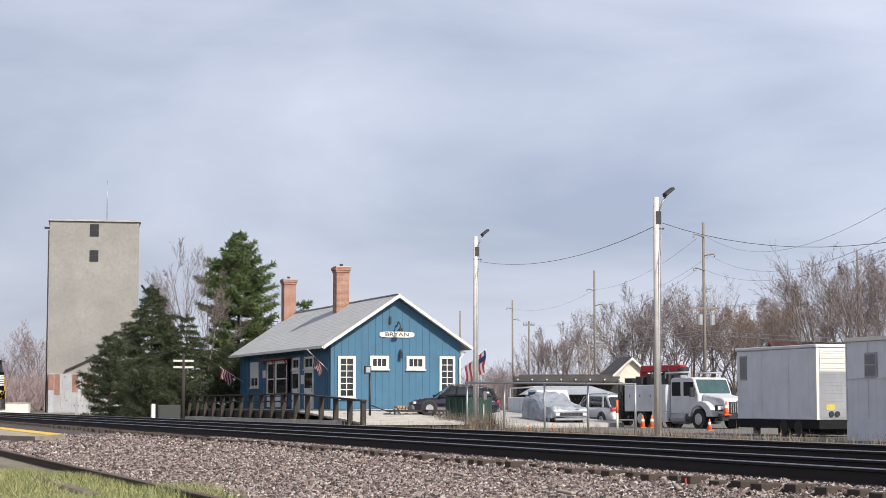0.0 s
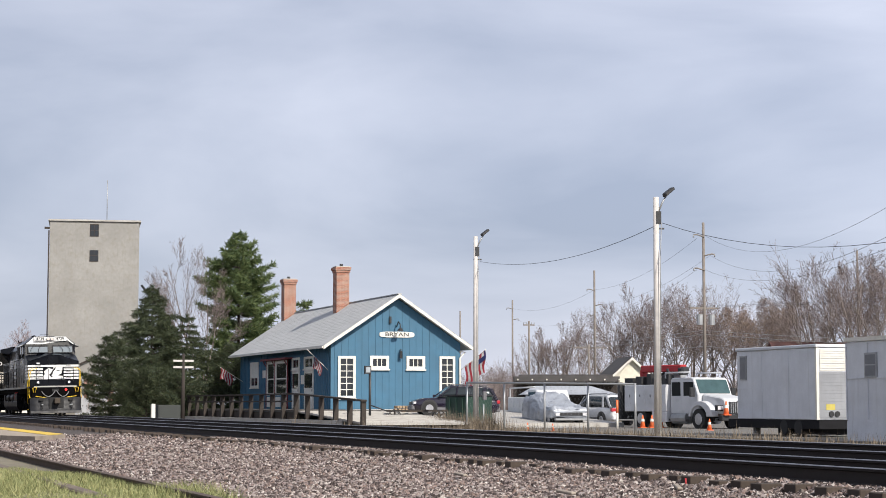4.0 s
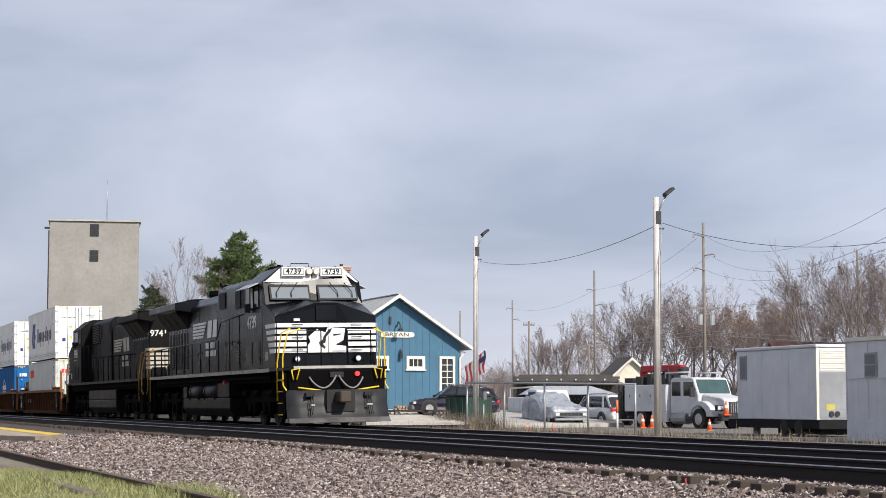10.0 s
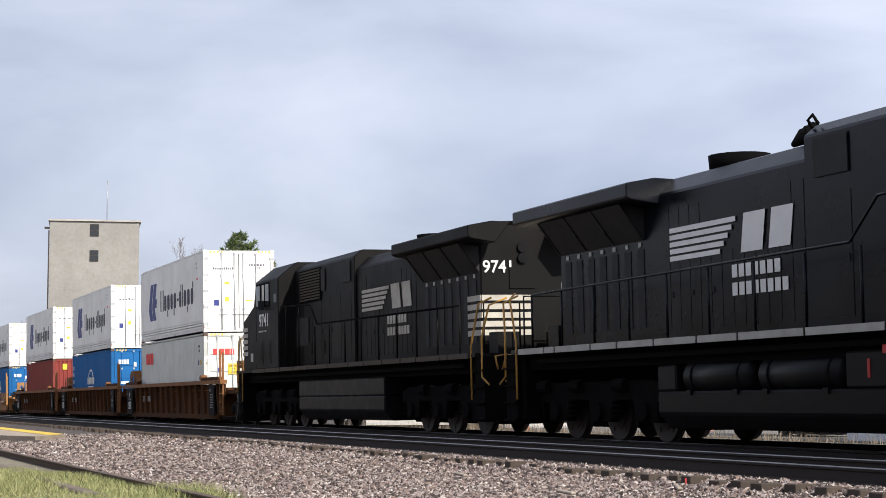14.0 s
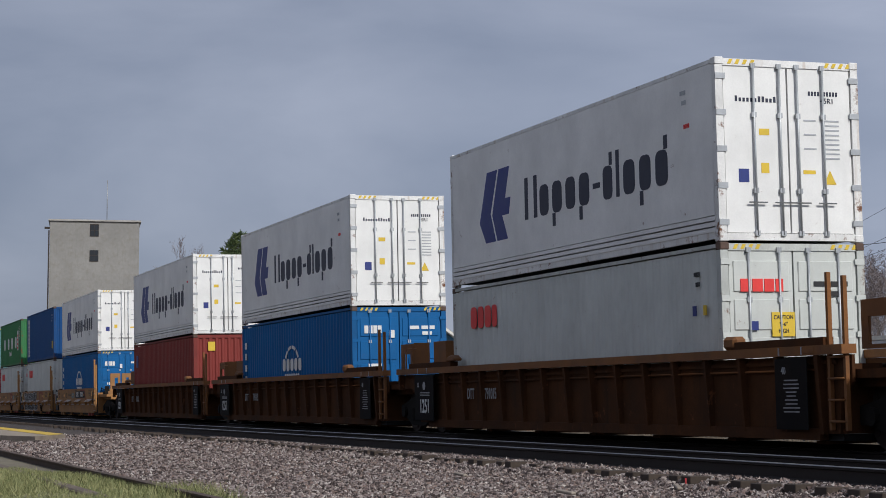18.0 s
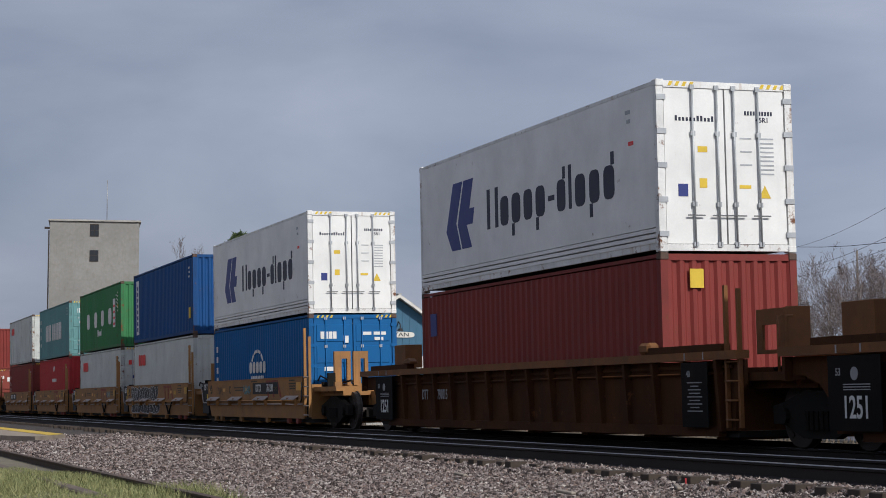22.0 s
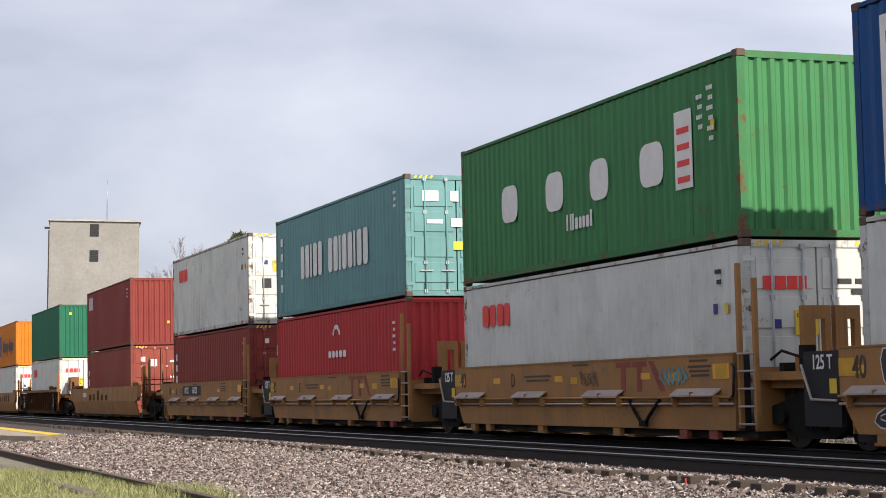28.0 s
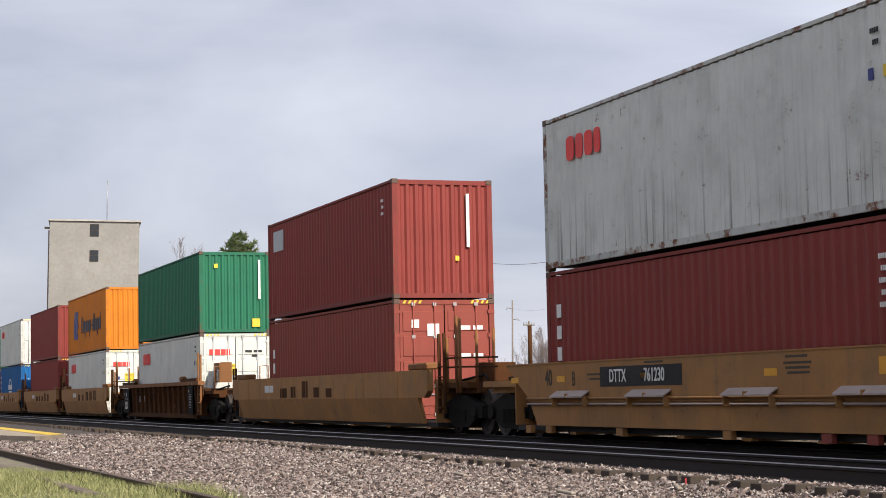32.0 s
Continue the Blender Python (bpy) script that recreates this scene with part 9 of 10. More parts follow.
def locomotive(q0, turned, number, label, paint, white, lamps, fwd=0.0):
    """A six-axle road locomotive. x = 0 is the hood end's platform, the cab looks along +x. fwd: how much further forward the cab and nose stand."""
    g = thing("locomotive", label, "locomotive", None, "locomotives")

    def B(name, *d, m=paint, p=None, bevel=0.0, lab=""):
        return boxpart(name, d, m, p or g, lab, bevel)

    END = 21.0 + fwd
    lv = M_LOUVRE if white is M_LWHITE else paint
    side = -0.22 if not fwd else 0.5     # the windows and numbers on the cab side
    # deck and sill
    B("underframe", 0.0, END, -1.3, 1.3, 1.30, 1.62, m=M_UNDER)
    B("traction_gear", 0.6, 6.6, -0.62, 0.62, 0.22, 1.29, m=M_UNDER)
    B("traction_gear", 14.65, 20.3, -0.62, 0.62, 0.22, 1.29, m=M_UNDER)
    B("walkway", 0.0, END, -1.55, 1.55, 1.62, 1.70)
    for s in (-1, 1):
        y0, y1 = sorted((s * 1.55, s * 1.562))
        x = 0.4
        for ln in (1.3, 0.5, 1.6, 1.1, 1.4, 1.5, 1.3, 1.9, 2.0, 1.5, 1.5, 1.8, 1.6):
            if x + ln < END - 0.6:
                B("sill_stripe", x, x + ln - 0.07, y0, y1, 1.60, 1.71, m=M_SILLW if white is M_LWHITE else M_SILLD)
            x += ln
        B("air_pipe", 1.0, END - 2, *sorted((s * 1.36, s * 1.44)), 1.42, 1.50, m=M_UNDER)
    # long hood
    bm = bmesh.new()
    prism(bm, [(-0.95, 1.70), (0.95, 1.70), (0.95, 4.16), (0.62, 4.46), (-0.62, 4.46), (-0.95, 4.16)], "x", 1.15, 10.2)
    hood = part("engine_hood", bm, paint, g, "long black engine hood with doors", 0.03)
    # taller equipment section behind the cab
    bm = bmesh.new()
    prism(bm, [(-1.02, 1.70), (1.02, 1.70), (1.02, 4.48), (0.8, 4.66), (-0.8, 4.66), (-1.02, 4.48)], "x", 10.204, 16.2)
    aux = part("equipment_cabinet", bm, paint, g, "", 0.03)
    for s in (-1, 1):
        for k in range(13):
            x = 5.4 + 0.36 * k * 1.0
            B("hood_door", x + 0.012, x + 0.348, *sorted((s * 0.95, s * 0.957)), 1.85, 3.05 if 3 < k < 11 else 3.9, p=hood)
            if k % 2:
                B("door_latch", x + 0.06, x + 0.1, *sorted((s * 0.957, s * 0.972)), 2.4, 2.5, m=M_GRILLE, p=hood)
        for k in range(6):
            x = 10.5 + 0.95 * k
            B("cabinet_door", x, x + 0.92, *sorted((s * 1.02, s * 1.028)), 1.85, 3.6, p=aux)
            B("door_latch", x + 0.82, x + 0.86, *sorted((s * 1.028, s * 1.045)), 2.6, 2.72, m=M_GRILLE, p=aux)
        for k in range(2):
            for j in range(7):
                B("louvre", 12.95 + k * 1.35, 13.4 + k * 1.35, *sorted((s * 1.036, s * 1.06)), 2.05 + 0.05 * j, 2.075 + 0.05 * j, m=lv, p=aux)
        # air intake openings high on the side
        for x0, x1, z0, z1 in ((10.5, 11.4, 3.85, 4.4), (12.9, 13.6, 3.75, 4.35), (13.8, 14.5, 3.75, 4.35), (14.75, 15.2, 4.05, 4.3)):
            B("intake_grille", x0, x1, *sorted((s * 1.036, s * 1.05)), z0, z1, m=M_GRILLE, p=aux)
        # radiator wing and sloping screens under it
        bm = bmesh.new()
        a = s * 0.6
        prism(bm, [(a, 4.44), (s * 1.02, 4.46), (s * 1.56, 4.36), (s * 1.56, 4.12), (s * 1.48, 4.08), (s * 0.95, 4.0)], "x", 0.25, 5.4)
        part("radiator_wing", bm, paint, hood, "overhanging radiator housing", 0.02)
        bm = bmesh.new()
        prism(bm, [(s * 1.42, 4.06), (s * 0.96, 3.45), (s * 0.93, 3.45), (s * 0.93, 4.06)], "x", 1.2, 4.8)
        sc_ = part("radiator_screen", bm, M_GRILLE, hood, "dark sloping intake screen")
        for k in range(4):
            bm = bmesh.new()
            prism(bm, [(s * 1.44, 4.06), (s * 0.985, 3.45), (s * 0.965, 3.45), (s * 1.42, 4.06)], "x", 1.18 + 1.2 * k, 1.23 + 1.2 * k)
            part("screen_frame", bm, paint, sc_)
        for k in range(7):
            x = 1.4 + 0.52 * k
            B("tall_vent", x, x + 0.26, *sorted((s * 0.95, s * 0.962)), 1.95, 3.3, m=M_GRILLE, p=hood)
            B("warning_label", x + 0.05, x + 0.17, *sorted((s * 0.962, s * 0.966)), 3.34, 3.42, m=M_SILLW, p=hood)
        # white emblem on the flank: striped block and two plain letter blocks
        yl = sorted((s * 0.970, s * 0.976))
        fx = (lambda v: v) if s < 0 else (lambda v: 15.5 - v)
        for k in range(5):
            a0, a1 = sorted((fx(5.8), fx(8.05 - 0.13 * k)))
            B("flank_stripe", a0, a1, *yl, 3.47 - 0.117 * k, 3.55 - 0.117 * k, m=white)
        for a0, a1 in ((8.2, 8.98), (9.05, 9.8)):
            a0, a1 = sorted((fx(a0), fx(a1)))
            bm = bmesh.new()
            prism(bm, [(a0, 2.97), (a1 - 0.12, 2.97), (a1, 3.57), (a0 + 0.12, 3.57)], "y", *yl)
            part("flank_emblem", bm, white, g, "plain white letter block")
        for row, n, z in ((0, 7, 2.60), (1, 8, 2.32)):
            for k in range(n):
                a0, a1 = sorted((fx(7.9 + 0.218 * k), fx(8.06 + 0.218 * k)))
                B("letter_block", a0, a1, *yl, z, z + 0.2, m=white)
        # hand rails
        pts = [(1.0, s * 1.5, 2.72), (12.1, s * 1.5, 2.80), (12.8, s * 1.5, 3.35), (16.0, s * 1.5, 3.45)]
        rodpart("hand_rail", pts, 0.022, paint if white is M_LWHITE else M_UNDER, g)
        for k in range(9):
            x = 1.0 + 1.42 * k
            rodpart("stanchion", [(x, s * 1.5, 1.70), (x, s * 1.5, 2.74)], 0.022, paint, g)
        for x in (14.0, 15.4):
            rodpart("stanchion", [(x, s * 1.5, 1.70), (x, s * 1.5, 3.42)], 0.02, paint, g)
        # steps and yellow grab irons at both ends
        for x, d in ((20.35 + fwd, 1), (0.15, -1)):
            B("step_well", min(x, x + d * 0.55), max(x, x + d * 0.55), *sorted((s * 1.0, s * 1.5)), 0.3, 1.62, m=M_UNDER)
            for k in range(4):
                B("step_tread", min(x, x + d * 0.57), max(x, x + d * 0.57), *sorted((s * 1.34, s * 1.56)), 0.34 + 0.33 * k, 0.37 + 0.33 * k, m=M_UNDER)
                if d > 0 and white is M_LWHITE:
                    B("tread_edge", x + 0.05, x + 0.55, *sorted((s * 1.561, s * 1.575)), 0.345 + 0.33 * k, 0.37 + 0.33 * k, m=M_SAFETY)
            col = M_SAFETY if d > 0 and white is M_LWHITE else M_RUSTY
            rodpart("grab_iron", [(x - d * 0.1, s * 1.54, 0.75), (x - d * 0.1, s * 1.54, 1.85), (x + d * 0.28, s * 1.5, 2.7), (x + d * 0.5, s * 1.3, 2.82)], 0.021, col, g, "yellow grab iron")
            rodpart("grab_iron", [(x + d * 0.85, s * 1.52, 1.05), (x + d * 0.5, s * 1.53, 1.2), (x + d * 0.5, s * 1.53, 2.0), (x + d * 0.75, s * 1.45, 2.65), (x + d * 0.85, s * 1.1, 2.8)], 0.021, col, g, "yellow grab iron")
            rodpart("uncoupling_lever", [(x + d * 0.8, s * 1.3, 1.35), (x + d * 0.8, s * 1.35, 1.62), (x + d * 0.8, s * 1.12, 1.66), (x + d * 0.8, s * 1.2, 1.35)], 0.022, col, g)
            rodpart("uncoupling_lever", [(x + d * 0.95, s * 1.2, 1.12), (x + d * 0.95, s * 0.45, 1.02)], 0.022, col, g)
        # fuel tank, reservoirs
        bm = bmesh.new()
        prism(bm, [(s * 0.25, 0.26), (s * 1.2, 0.26), (s * 1.42, 0.5), (s * 1.42, 0.86), (s * 0.9, 0.86), (s * 0.25, 0.86)], "x", 6.1 if white is M_LWHITE else 6.55, 13.6 if white is M_LWHITE else 14.35)
        part("fuel_tank", bm, M_TANKP, g, "black fuel tank", 0.03)
        if white is M_LWHITE:
            B("tank_end", 6.1, 6.75, *sorted((s * 0.3, s * 1.42)), 0.864, 1.28, m=M_TANKP, bevel=0.03)
            B("battery_box", 11.75, 13.5, *sorted((s * 0.3, s * 1.42)), 0.864, 1.36, m=M_TANKP, bevel=0.03)
            for x, ln in ((6.95, 2.05), (9.35, 2.2)):
                bm = bmesh.new()
                tube(bm, (x, s * 1.1, 1.08), (x + ln, s * 1.1, 1.08), 0.30, 20)
                rv = part("air_reservoir", bm, M_TANKP, g, "black steel air reservoir", 0.02, True)
                for dx in (0.25, ln - 0.3):
                    bm = bmesh.new()
                    tube(bm, (x + dx, s * 1.1, 1.08), (x + dx + 0.05, s * 1.1, 1.08), 0.308, 20)
                    part("strap", bm, M_UNDER, rv)
                    B("bolt", x + dx - 0.05, x + dx + 0.1, *sorted((s * 1.38, s * 1.45)), 0.80, 0.88, m=M_TANKP)
            B("fuel_gauge", 12.3, 12.36, *sorted((s * 1.42, s * 1.43)), 1.0, 1.25, m=M_CRANE)
            B("fuel_filler", 12.7, 12.95, *sorted((s * 1.3, s * 1.45)), 1.31, 1.42, m=M_CRANE)
        else:
            B("tank_top", 6.55, 14.35, *sorted((s * 0.3, s * 1.42)), 0.864, 1.30, m=M_TANKP, bevel=0.03)
        # cab side: window group, number, doors
        yc = sorted((s * 1.522, s * 1.534))
        w = B("side_window", 16.69 + side, 18.32 + side, *yc, 3.53, 4.25, m=M_UNDER)
        B("window_pane", 16.73 + side, 17.15 + side, *sorted((s * 1.534, s * 1.54)), 3.58, 4.2, m=GLASS, p=w)
        B("window_pane", 17.80 + side, 18.27 + side, *sorted((s * 1.534, s * 1.54)), 3.58, 4.2, m=GLASS, p=w)
        B("window_blind", 17.3 + side, 17.55 + side, *sorted((s * 1.534, s * 1.54)), 3.58, 4.2, m=M_CURTAIN, p=w)
        if white is M_LWHITE:
            bm = bmesh.new()
            prism(bm, [(s * 1.53, 4.28), (s * 1.85, 4.14), (s * 1.85, 4.16), (s * 1.53, 4.32)], "x", 16.6 + side, 18.3 + side)
            part("sun_visor", bm, M_GALV, g)
        else:
            # rust-brown slatted intake and a dark hatch behind the cab, a pale small window
            B("intake_frame", 13.3, 15.5, *sorted((s * 1.036, s * 1.06)), 3.5, 4.42, m=M_UNDER, p=aux)
            for k in range(11):
                B("intake_slat", 13.36, 15.44, *sorted((s * 1.06, s * 1.075)), 3.56 + 0.078 * k, 3.60 + 0.078 * k, m=M_SILLD, p=aux)
            B("side_hatch", 14.6, 15.9, *sorted((s * 1.036, s * 1.06)), 2.3, 3.1, m=M_GRILLE, p=aux)
            B("small_window", 16.35, 16.66, *yc, 3.62, 3.86, m=M_LOUVRE, p=g)
            B("data_writing", 17.1 + side, 17.3 + side, *yc, 2.80, 2.85, m=M_SILLW)
            B("data_writing", 17.45 + side, 18.0 + side, *yc, 2.80, 2.85, m=M_SILLW)
        B("mirror", 17.25 + side, 17.33 + side, *sorted((s * 1.55, s * 1.72)), 3.45, 3.72, m=M_GRILLE)
        for k in range(2):
            B("battery_door", 16.57 + side + 0.95 * k, 17.42 + side + 0.95 * k, *yc, 1.85, 2.55)
            for j in range(9):
                B("louvre", 16.67 + side + 0.95 * k, 17.32 + side + 0.95 * k, *sorted((s * 1.534, s * 1.55)), 1.98 + 0.055 * j, 2.0 + 0.055 * j, m=lv)
        B("side_notice", 18.85 + fwd, 19.15 + fwd, *yc, 1.95, 2.2, m=M_SILLW)
        me = lettering(number, 0.38, M_LWHITE, 1.12)
        part("road_number", me, None, g, "white road number", m=pose(17.38 + side, s * 1.527, 3.13, 0, 0, 0 if s < 0 else 180))
        # white bands wrap round the nose corner
        for k in range(5):
            bm = bmesh.new()
            a0 = 18.90 + 0.12 * (4 - k) + fwd if white is M_LWHITE else 19.45 + fwd
            prism(bm, [(a0 + 0.05, 2.14 + 0.185 * k), (20.12 + fwd, 2.14 + 0.185 * k), (20.12 + fwd, 2.26 + 0.185 * k), (a0, 2.26 + 0.185 * k)], "y", *sorted((s * 1.536, s * 1.548)))
            part("nose_stripe", bm, white, g, "white painted band")
    # fans, stack and roof gear
    bm = bmesh.new()
    tube(bm, (6.5, 0, 4.44), (6.5, 0, 4.72), 0.5, 16, 0.52)
    part("exhaust_pipe", bm, M_UNDER, hood, "", 0, True)
    for x in (2.0, 3.7):
        bm = bmesh.new()
        tube(bm, (x, 0, 4.44), (x, 0, 4.56), 0.75, 18)
        part("radiator_fan", bm, M_UNDER, hood)
    for k in range(3):
        bm = bmesh.new()
        tube(bm, (9.0 + 0.3 * k, -0.45 - 0.1 * k, 4.55), (9.4 + 0.3 * k, -0.5 - 0.1 * k, 4.62), 0.05, 10, 0.13)
        part("air_horn", bm, M_UNDER, hood)
    # cab
    bm = bmesh.new()
    prism(bm, [(-1.52, 1.70), (1.52, 1.70), (1.52, 4.32), (0.95, 4.77), (-0.95, 4.77), (-1.52, 4.32)], "x", 16.204, 18.45 + fwd)
    cab = part("cab", bm, paint, g, "black wide-nose cab", 0.03)
    # nose: lofted, peaked in the middle
    f = fwd
    secA = [(18.45 + f, -1.52, 1.70), (18.45 + f, 1.52, 1.70), (18.46 + f, 1.52, 3.72), (18.70 + f, 0.35, 3.75), (18.70 + f, -0.35, 3.75), (18.46 + f, -1.52, 3.72)]
    secB = [(20.05 + f, -1.535, 1.70), (20.05 + f, 1.535, 1.70), (20.05 + f, 1.535, 3.20), (20.12 + f, 0.35, 3.60), (20.12 + f, -0.35, 3.60), (20.05 + f, -1.535, 3.20)]
    bm = bmesh.new()
    loft(bm, [secA, secB])
    nose = part("nose", bm, paint, g, "black peaked nose", 0.02)
    # windscreen wall between nose and roof
    bm = bmesh.new()
    loft(bm, [[(18.45 + f, -1.52, 3.6), (18.45 + f, 1.52, 3.6), (18.45 + f, 1.52, 4.32), (18.45 + f, 0.95, 4.77), (18.45 + f, -0.95, 4.77), (18.45 + f, -1.52, 4.32)],
              [(18.82 + f, -1.50, 3.6), (18.82 + f, 1.50, 3.6), (18.52 + f, 1.50, 4.31), (18.50 + f, 0.95, 4.76), (18.50 + f, -0.95, 4.76), (18.52 + f, -1.50, 4.31)]])
    part("windscreen_wall", bm, paint, cab)
    for s in (-1, 1):
        bm = bmesh.new()
        y0, y1 = sorted((s * 0.12, s * 1.36))
        prism(bm, [(18.815 + f, 3.74), (18.60 + f, 4.21), (18.64 + f, 4.22), (18.855 + f, 3.75)], "y", y0, y1)
        ws = part("windscreen", bm, paint, cab, "windscreen with panes paled for reflected sky")
        bm = bmesh.new()
        prism(bm, [(18.82 + f, 3.78), (18.625 + f, 4.18), (18.65 + f, 4.19), (18.86 + f, 3.79)], "y", y0 + 0.05, y1 - 0.05)
        part("pane", bm, CABGLASS, ws)
        for yy in (0.5, 0.95):
            rodpart("wiper", [(18.72 + f, s * yy, 4.28), (18.83 + f, s * (yy + 0.22), 3.98), (18.88 + f, s * (yy + 0.22), 3.83)], 0.014, M_GRILLE, ws)
        # number board and its digits
        bm = bmesh.new()
        box(bm, 18.58 + f, 18.68 + f, min(s * 0.24, s * 0.96), max(s * 0.24, s * 0.96), 4.47, 4.75)
        nb = part("number_board", bm, M_LWHITE, cab, "white number board", 0.01)
        part("board_number", lettering(number, 0.165, M_GRILLE, 1.02), None, nb, m=pose(18.69 + f, s * 0.60, 4.61, 0, 0, 90))
        bm = bmesh.new()
        for yy in (0.29, 0.90):
            box(bm, 18.681 + f, 18.686 + f, min(s * yy, s * (yy + 0.012)), max(s * yy, s * (yy + 0.012)), 4.52, 4.70)
        for zz in (4.515, 4.695):
            box(bm, 18.681 + f, 18.686 + f, min(s * 0.29, s * 0.91), max(s * 0.29, s * 0.91), zz, zz + 0.01)
        part("board_border", bm, M_GRILLE, nb)
        bm = bmesh.new()
        tube(bm, (18.56 + f, s * 0.11, 4.61), (18.70 + f, s * 0.11, 4.61), 0.105, 16)
        hl = part("headlight", bm, M_GALV, cab, "", 0, True)
        bm = bmesh.new()
        tube(bm, (18.70 + f, s * 0.11, 4.61), (18.708 + f, s * 0.11, 4.61), 0.088, 16)
        part("headlight_lens", bm, HEADLIGHT if lamps else M_LAMPG, hl)
        # ditch lights on the front platform
        bm = bmesh.new()
        tube(bm, (20.12 + f, s * 0.92, 1.96), (20.24 + f, s * 0.92, 1.96), 0.10, 14)
        dl = part("ditch_light", bm, M_UNDER, g)
        bm = bmesh.new()
        tube(bm, (20.24 + f, s * 0.92, 1.96), (20.248 + f, s * 0.92, 1.96), 0.082, 14)
        part("ditch_light_lens", bm, M_REFLECTOR if lamps else M_LAMPG, dl)
        if lamps:
            bm = bmesh.new()
            tube(bm, (20.248 + f, s * 0.92, 1.96), (20.254 + f, s * 0.92, 1.96), 0.045, 12)
            part("bulb", bm, DITCH, dl, "lit lamp")
        # nose bands on the front face
        for k in range(5):
            z0 = 2.14 + 0.185 * k
            B("nose_stripe", 20.10 + f, 20.128 + f, *sorted((s * 0.62, s * 1.50)), z0, z0 + 0.12, m=white, p=nose)
        for k in range(3):
            rodpart("nose_grab", [(20.13 + f, s * 0.75, 2.22 + 0.37 * k), (20.19 + f, s * 0.75, 2.22 + 0.37 * k), (20.19 + f, s * 1.05, 2.22 + 0.37 * k), (20.13 + f, s * 1.05, 2.22 + 0.37 * k)], 0.012, M_GRILLE, nose)
        # white brow under the roof edge
        bm = bmesh.new()
        prism(bm, [(s * 0.02, 4.30), (s * 1.46, 4.30), (s * 0.95, 4.74), (s * 0.02, 4.74)], "x", 18.53 + f, 18.565 + f)
        part("white_brow", bm, white, cab, "white painted brow")
        # plow hoses
        for k in range(3 if s > 0 else 2):
            y = s * (0.80 + 0.055 * k)
            rodpart("air_hose", [(21.34 + f, y, 0.98), (21.42 + f, y, 0.86), (21.47 + f, y + s * 0.015, 0.66), (21.5 + f, y + s * 0.03, 0.46), (21.49 + f, y + s * 0.05, 0.34)], 0.013, M_GRILLE, g)
            B("hose_clamp", 21.455 + f, 21.495 + f, *sorted((y - 0.018, y + 0.03)), 0.60, 0.64, m=M_GALV)
        B("hose_bracket", 21.24 + f, 21.40 + f, *sorted((s * 0.74, s * 1.0)), 0.86, 0.98, m=M_GRILLE)
    # central white panel with a plain dark emblem
    B("nose_stripe", 20.112 + f, 20.129 + f, -0.619, 0.619, 2.88, 3.0, m=white, p=nose)
    bm = bmesh.new()
    prism(bm, [(-0.58, 2.14), (0.58, 2.14), (0.58, 2.32), (0.3, 2.36), (0.5, 2.5), (0.56, 2.84), (0.12, 2.87), (0.02, 2.87), (-0.04, 2.72), (-0.3, 2.82), (-0.56, 2.60), (-0.5, 2.45), (-0.58, 2.35)], "x", 20.115 + f, 20.131 + f)
    wp_ = part("nose_panel", bm, white, nose, "white nose panel with dark emblem")
    for pts in ([(-0.22, 2.36), (-0.05, 2.42), (-0.02, 2.60), (0.1, 2.72), (0.16, 2.86), (0.04, 2.80), (-0.1, 2.62), (-0.14, 2.5), (-0.25, 2.44)],
                [(-0.14, 2.40), (-0.04, 2.30), (-0.08, 2.24), (-0.24, 2.36)], [(0.2, 2.62), (0.42, 2.66), (0.42, 2.69), (0.18, 2.67)], [(0.3, 2.34), (0.46, 2.42), (0.44, 2.46), (0.28, 2.38)]):
        bm = bmesh.new()
        prism(bm, pts, "x", 20.131 + f, 20.137 + f)
        part("emblem", bm, M_GRILLE, wp_)
    B("nose_door", 20.11 + f, 20.14 + f, -0.32, 0.28, 3.08, 3.52, p=nose)
    B("nose_lamp", 20.10 + f, 20.16 + f, -1.0, -0.82, 3.06, 3.14, m=M_LAMPG, p=nose)
    B("door_seam", 20.128 + f, 20.139 + f, 0.03, 0.045, 2.12, 3.0, m=M_GRILLE, p=nose)
    # front platform, plow and coupler
    B("platform_edge", 20.95 + f, 21.02 + f, -1.25, 1.25, 1.66, 1.74, m=M_SILLW if white is M_LWHITE else M_UNDER)
    for s in (-1, 1):
        rodpart("platform_rail", [(20.9 + f, s * 1.1, 1.7), (20.9 + f, s * 1.1, 2.75), (20.9 + f, s * 0.4, 2.75), (20.9 + f, s * 0.4, 1.7)], 0.02, paint, g)
    B("pilot_beam", 20.6 + f, 21.05 + f, -1.4, 1.4, 0.95, 1.60, m=M_UNDER, bevel=0.02)
    secs = []
    for y in (-1.5, -1.1, -0.6, -0.25, 0.25, 0.6, 1.1, 1.5):
        bx = 21.1 + f + 0.32 * (1 - abs(y) / 1.5)
        secs.append([(bx, y, 1.05), (bx + 0.06, y, 1.05), (bx + 0.02, y, 0.62), (bx + 0.16, y, 0.28), (bx + 0.34, y, 0.12), (bx + 0.26, y, 0.12), (bx + 0.06, y, 0.30), (bx - 0.05, y, 0.62)])
    bm = bmesh.new()
    loft(bm, secs)
    plow = part("snow_plow", bm, M_PLOW, g, "worn dark steel plow", 0, True)
    # Lighter strip along the plow's foot, its colour standing in for sun gleam.
    secs = []
    for y in (-1.5, -1.1, -0.6, -0.25, 0.25, 0.6, 1.1, 1.5):
        bx = 21.1 + f + 0.32 * (1 - abs(y) / 1.5)
        secs.append([(bx + 0.20, y, 0.235), (bx + 0.215, y, 0.25), (bx + 0.355, y, 0.125), (bx + 0.345, y, 0.11)])
    bm = bmesh.new()
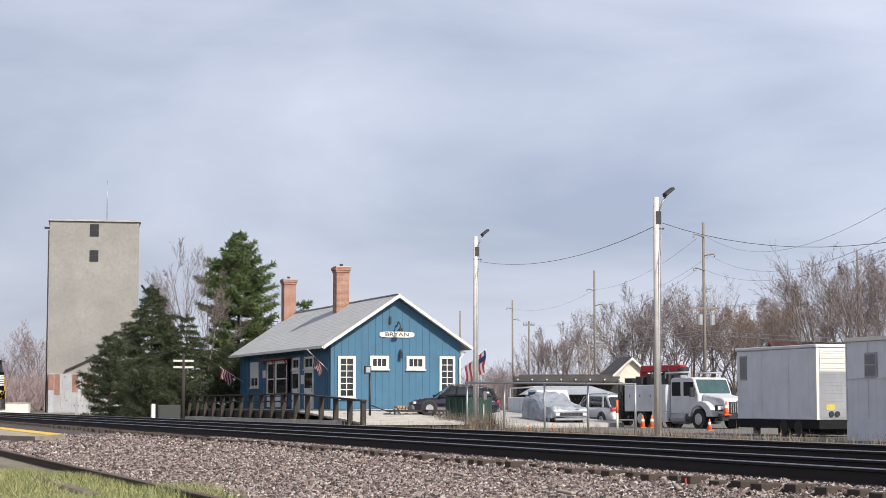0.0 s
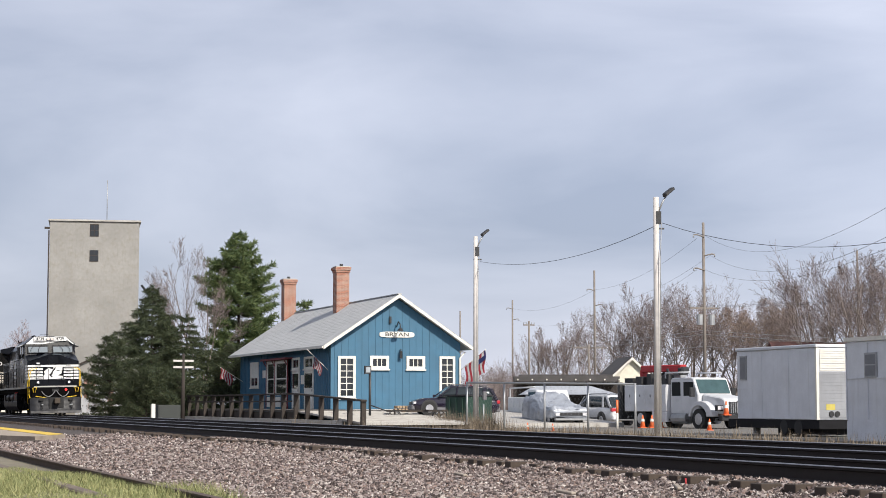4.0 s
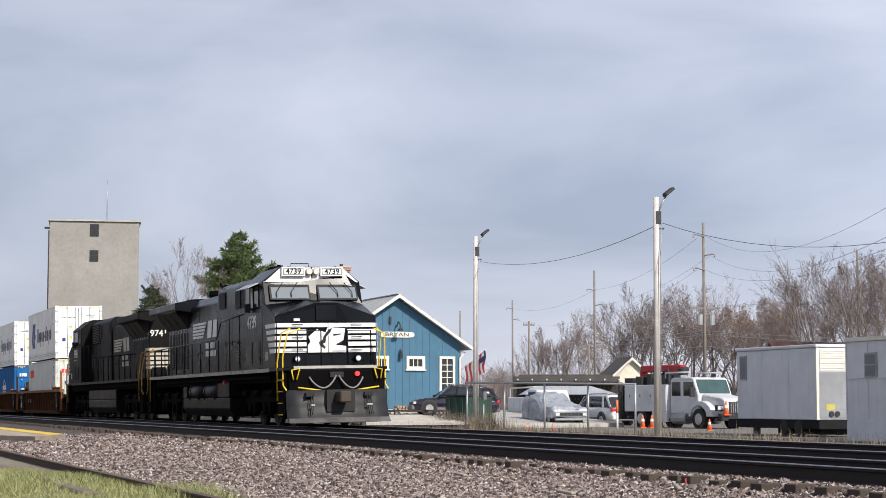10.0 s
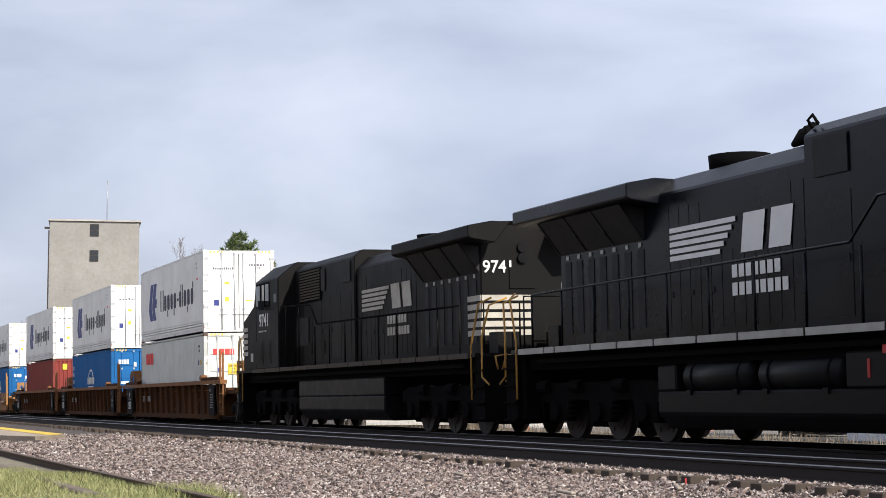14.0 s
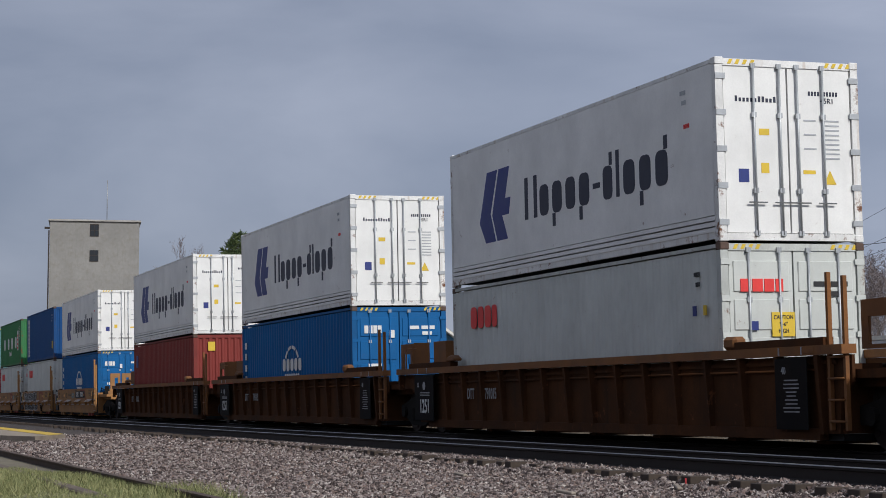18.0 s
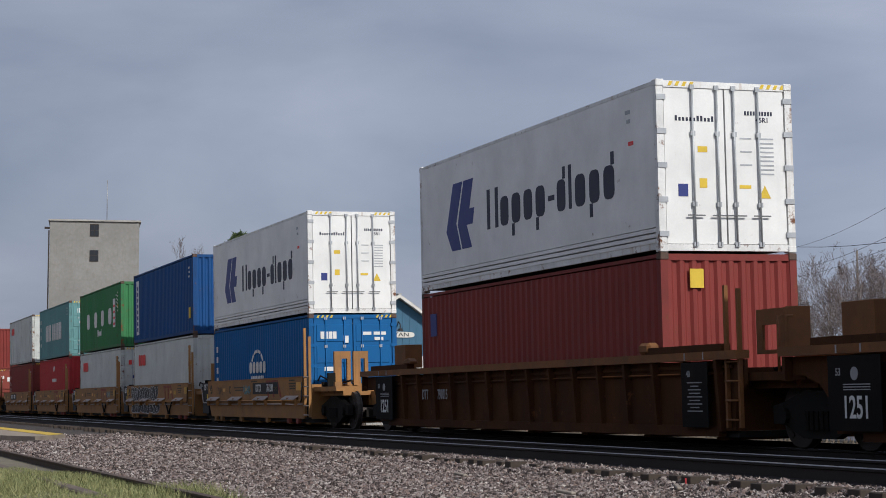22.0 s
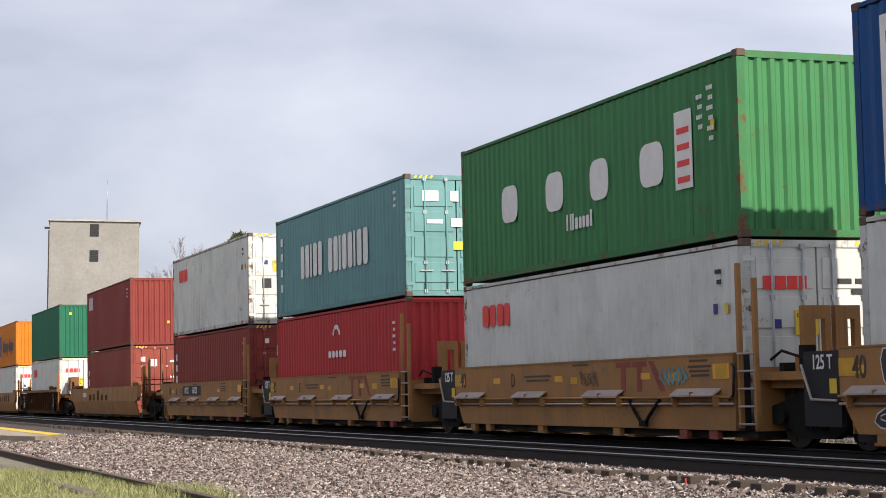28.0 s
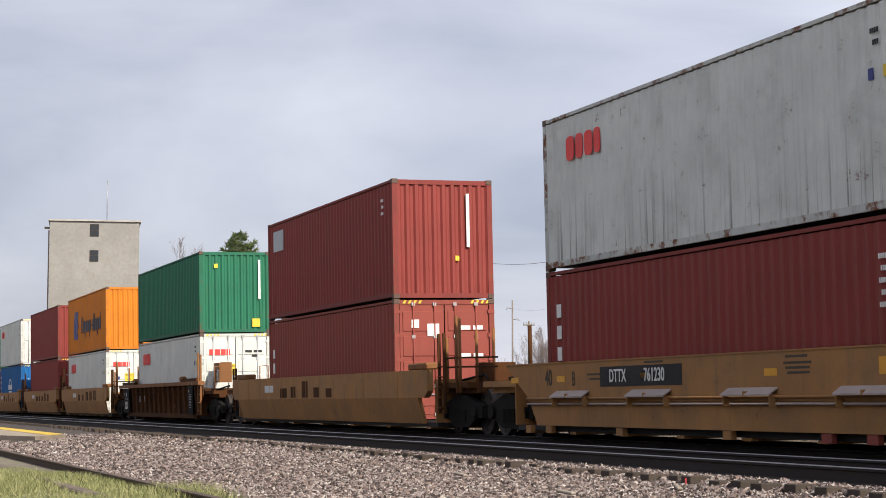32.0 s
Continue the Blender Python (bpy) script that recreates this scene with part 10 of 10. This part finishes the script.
    loft(bm, secs)
    part("cutting_edge", bm, M_PLOWEDGE, plow, "plow edge brightened for its sun gleam")
    B("coupler_pocket", 21.3 + f, 21.5 + f, -0.42, 0.42, 0.42, 1.05, m=M_GRILLE)
    B("coupler", 21.45 + f, 22.0 + f, -0.16, 0.16, 0.68, 1.0, m=M_SILLD, bevel=0.03)
    B("coupler", -0.9, 0.0, -0.16, 0.16, 0.68, 1.0, m=M_CAST, bevel=0.03)
    for y0, y1, z0, z1 in ((-0.82, -0.02, 1.42, 1.46), (0.06, 0.78, 1.46, 1.40)):
        pts = []
        for n in range(13):
            u = n / 12
            pts.append((21.1 + f + 0.12 * math.sin(math.pi * u), y0 + (y1 - y0) * u, z0 + (z1 - z0) * u - 0.34 * math.sin(math.pi * u) ** 0.8))
        rodpart("jumper_cable", pts, 0.026, M_CABLE, g, "thick grey jumper cable")
    B("cable_socket", 21.05 + f, 21.12 + f, -0.2, 0.2, 1.40, 1.56, m=M_GRILLE)
    bm = bmesh.new()
    tube(bm, (21.06 + f, 0.62, 1.50), (21.12 + f, 0.62, 1.50), 0.072, 12)
    part("marker_lamp", bm, MARKER if lamps else M_LAMPG, g, "red marker lamp")
    # hood end face: bands, lamps, number
    for k in range(5):
        B("end_stripe", 1.13, 1.15, -0.94 if white is M_LWHITE else -0.2, 0.94, 2.10 + 0.185 * k, 2.22 + 0.185 * k, m=white)
        for s in (-1, 1):
            B("end_stripe", 1.15, 1.95, *sorted((s * 0.952, s * 0.964)), 2.10 + 0.185 * k, 2.22 + 0.185 * k, m=white) if white is not M_LWHITE else None
    for s in (-1, 1):
        if white is not M_LWHITE:
            if s > 0:
                part("end_number", lettering(number, 0.26, M_LWHITE, 1.0), None, g, m=pose(1.125, 0.55, 3.55, 0, 0, -90))
            part("end_number", lettering(number, 0.24, M_LWHITE, 1.0), None, g, m=pose(1.62, s * 0.972, 3.62, 0, 0, 0 if s < 0 else 180))
    for z in (3.75, 3.98):
        bm = bmesh.new()
        tube(bm, (1.08, 0, z), (1.15, 0, z), 0.11, 14)
        part("rear_headlight", bm, M_TANKP, g)
    B("end_door", 1.12, 1.148, -0.3, 0.3, 3.1, 3.55)
    B("pilot_beam", -0.05, 0.35, -1.4, 1.4, 0.35, 1.60, m=M_UNDER, bevel=0.02)
    for s in (-1, 1):
        rodpart("end_rail", [(0.1, s * 1.3, 1.7), (0.1, s * 1.3, 2.75), (0.1, s * 0.5, 2.75), (0.1, s * 0.5, 1.7)], 0.02, paint, g)
        B("sand_box", 0.35, 0.85, *sorted((s * 0.4, s * 0.9)), 1.70, 2.15)
    # roof clutter on the cab
    B("air_conditioner", 16.9, 17.9, -0.45, 0.45, 4.70, 4.80, m=M_UNDER, bevel=0.02)
    for k in range(4):
        bm = bmesh.new()
        tube(bm, (16.6 + 0.5 * k, -0.6, 4.66), (16.6 + 0.5 * k, -0.6, 4.80), 0.06, 8)
        part("antenna", bm, M_UNDER, cab)
    for k in range(7):
        B("roof_fitting", 16.5 + 0.27 * k, 16.62 + 0.27 * k, -0.9, -0.8, 4.775, 4.82 + 0.02 * (k % 3), m=M_UNDER, p=cab)
    rodpart("roof_grab", [(18.2 + f, -0.55, 4.77), (18.2 + f, -0.55, 4.88), (18.2 + f, 0.0, 4.88), (18.2 + f, 0.0, 4.77)], 0.014, M_UNDER, cab)
    rodpart("lifting_eye", [(10.3, -0.9, 4.6), (10.25, -0.95, 4.72), (10.38, -0.95, 4.78), (10.45, -0.9, 4.64)], 0.025, M_UNDER, aux)
    rodpart("roof_grab", [(17.2, -0.8, 4.68), (17.2, -0.8, 4.80), (17.9, -0.8, 4.80), (17.9, -0.8, 4.68)], 0.014, M_UNDER, cab)
    loco_truck(g, (1.4, 3.3, 5.15))
    loco_truck(g, (15.6 + f, 17.45 + f, 19.3 + f))
    TRAIN.append((g, q0, 0.0, turned))
    return g


locomotive(14.2, 0, "4739", "glossy black freight locomotive with white striped nose and plow", M_LOCO, M_LWHITE, True)
locomotive(12.2, 180, "9741", "grimy black freight locomotive running hood first", M_LOCO2, M_LWHITE2, False, 0.4)


def motions():
    times = [i * 1.0 for i in range(33)]
    for ob, q, z, *turn in TRAIN:
        back, over = (*turn, 0, 0)[:2]
        walk(ob, [(t, pose(q + run(t), FAR_Y, 0, LEAN) @ pose(0, over, z, 0, 0, back)) for t in times])
    TURNED = {o for ob, q, z, *turn in TRAIN if turn and turn[0] for o in ob.children_recursive}
    step = 1 / 15
    n = int(32 / step)
    for ob, r, rest in SPIN:
        walk(ob, [(i * step, rest @ pose(0, 0, 0, 0, math.degrees(run(i * step) - run(0)) / r * (-1 if ob in TURNED else 1), 0)) for i in range(n + 1)])


motions()
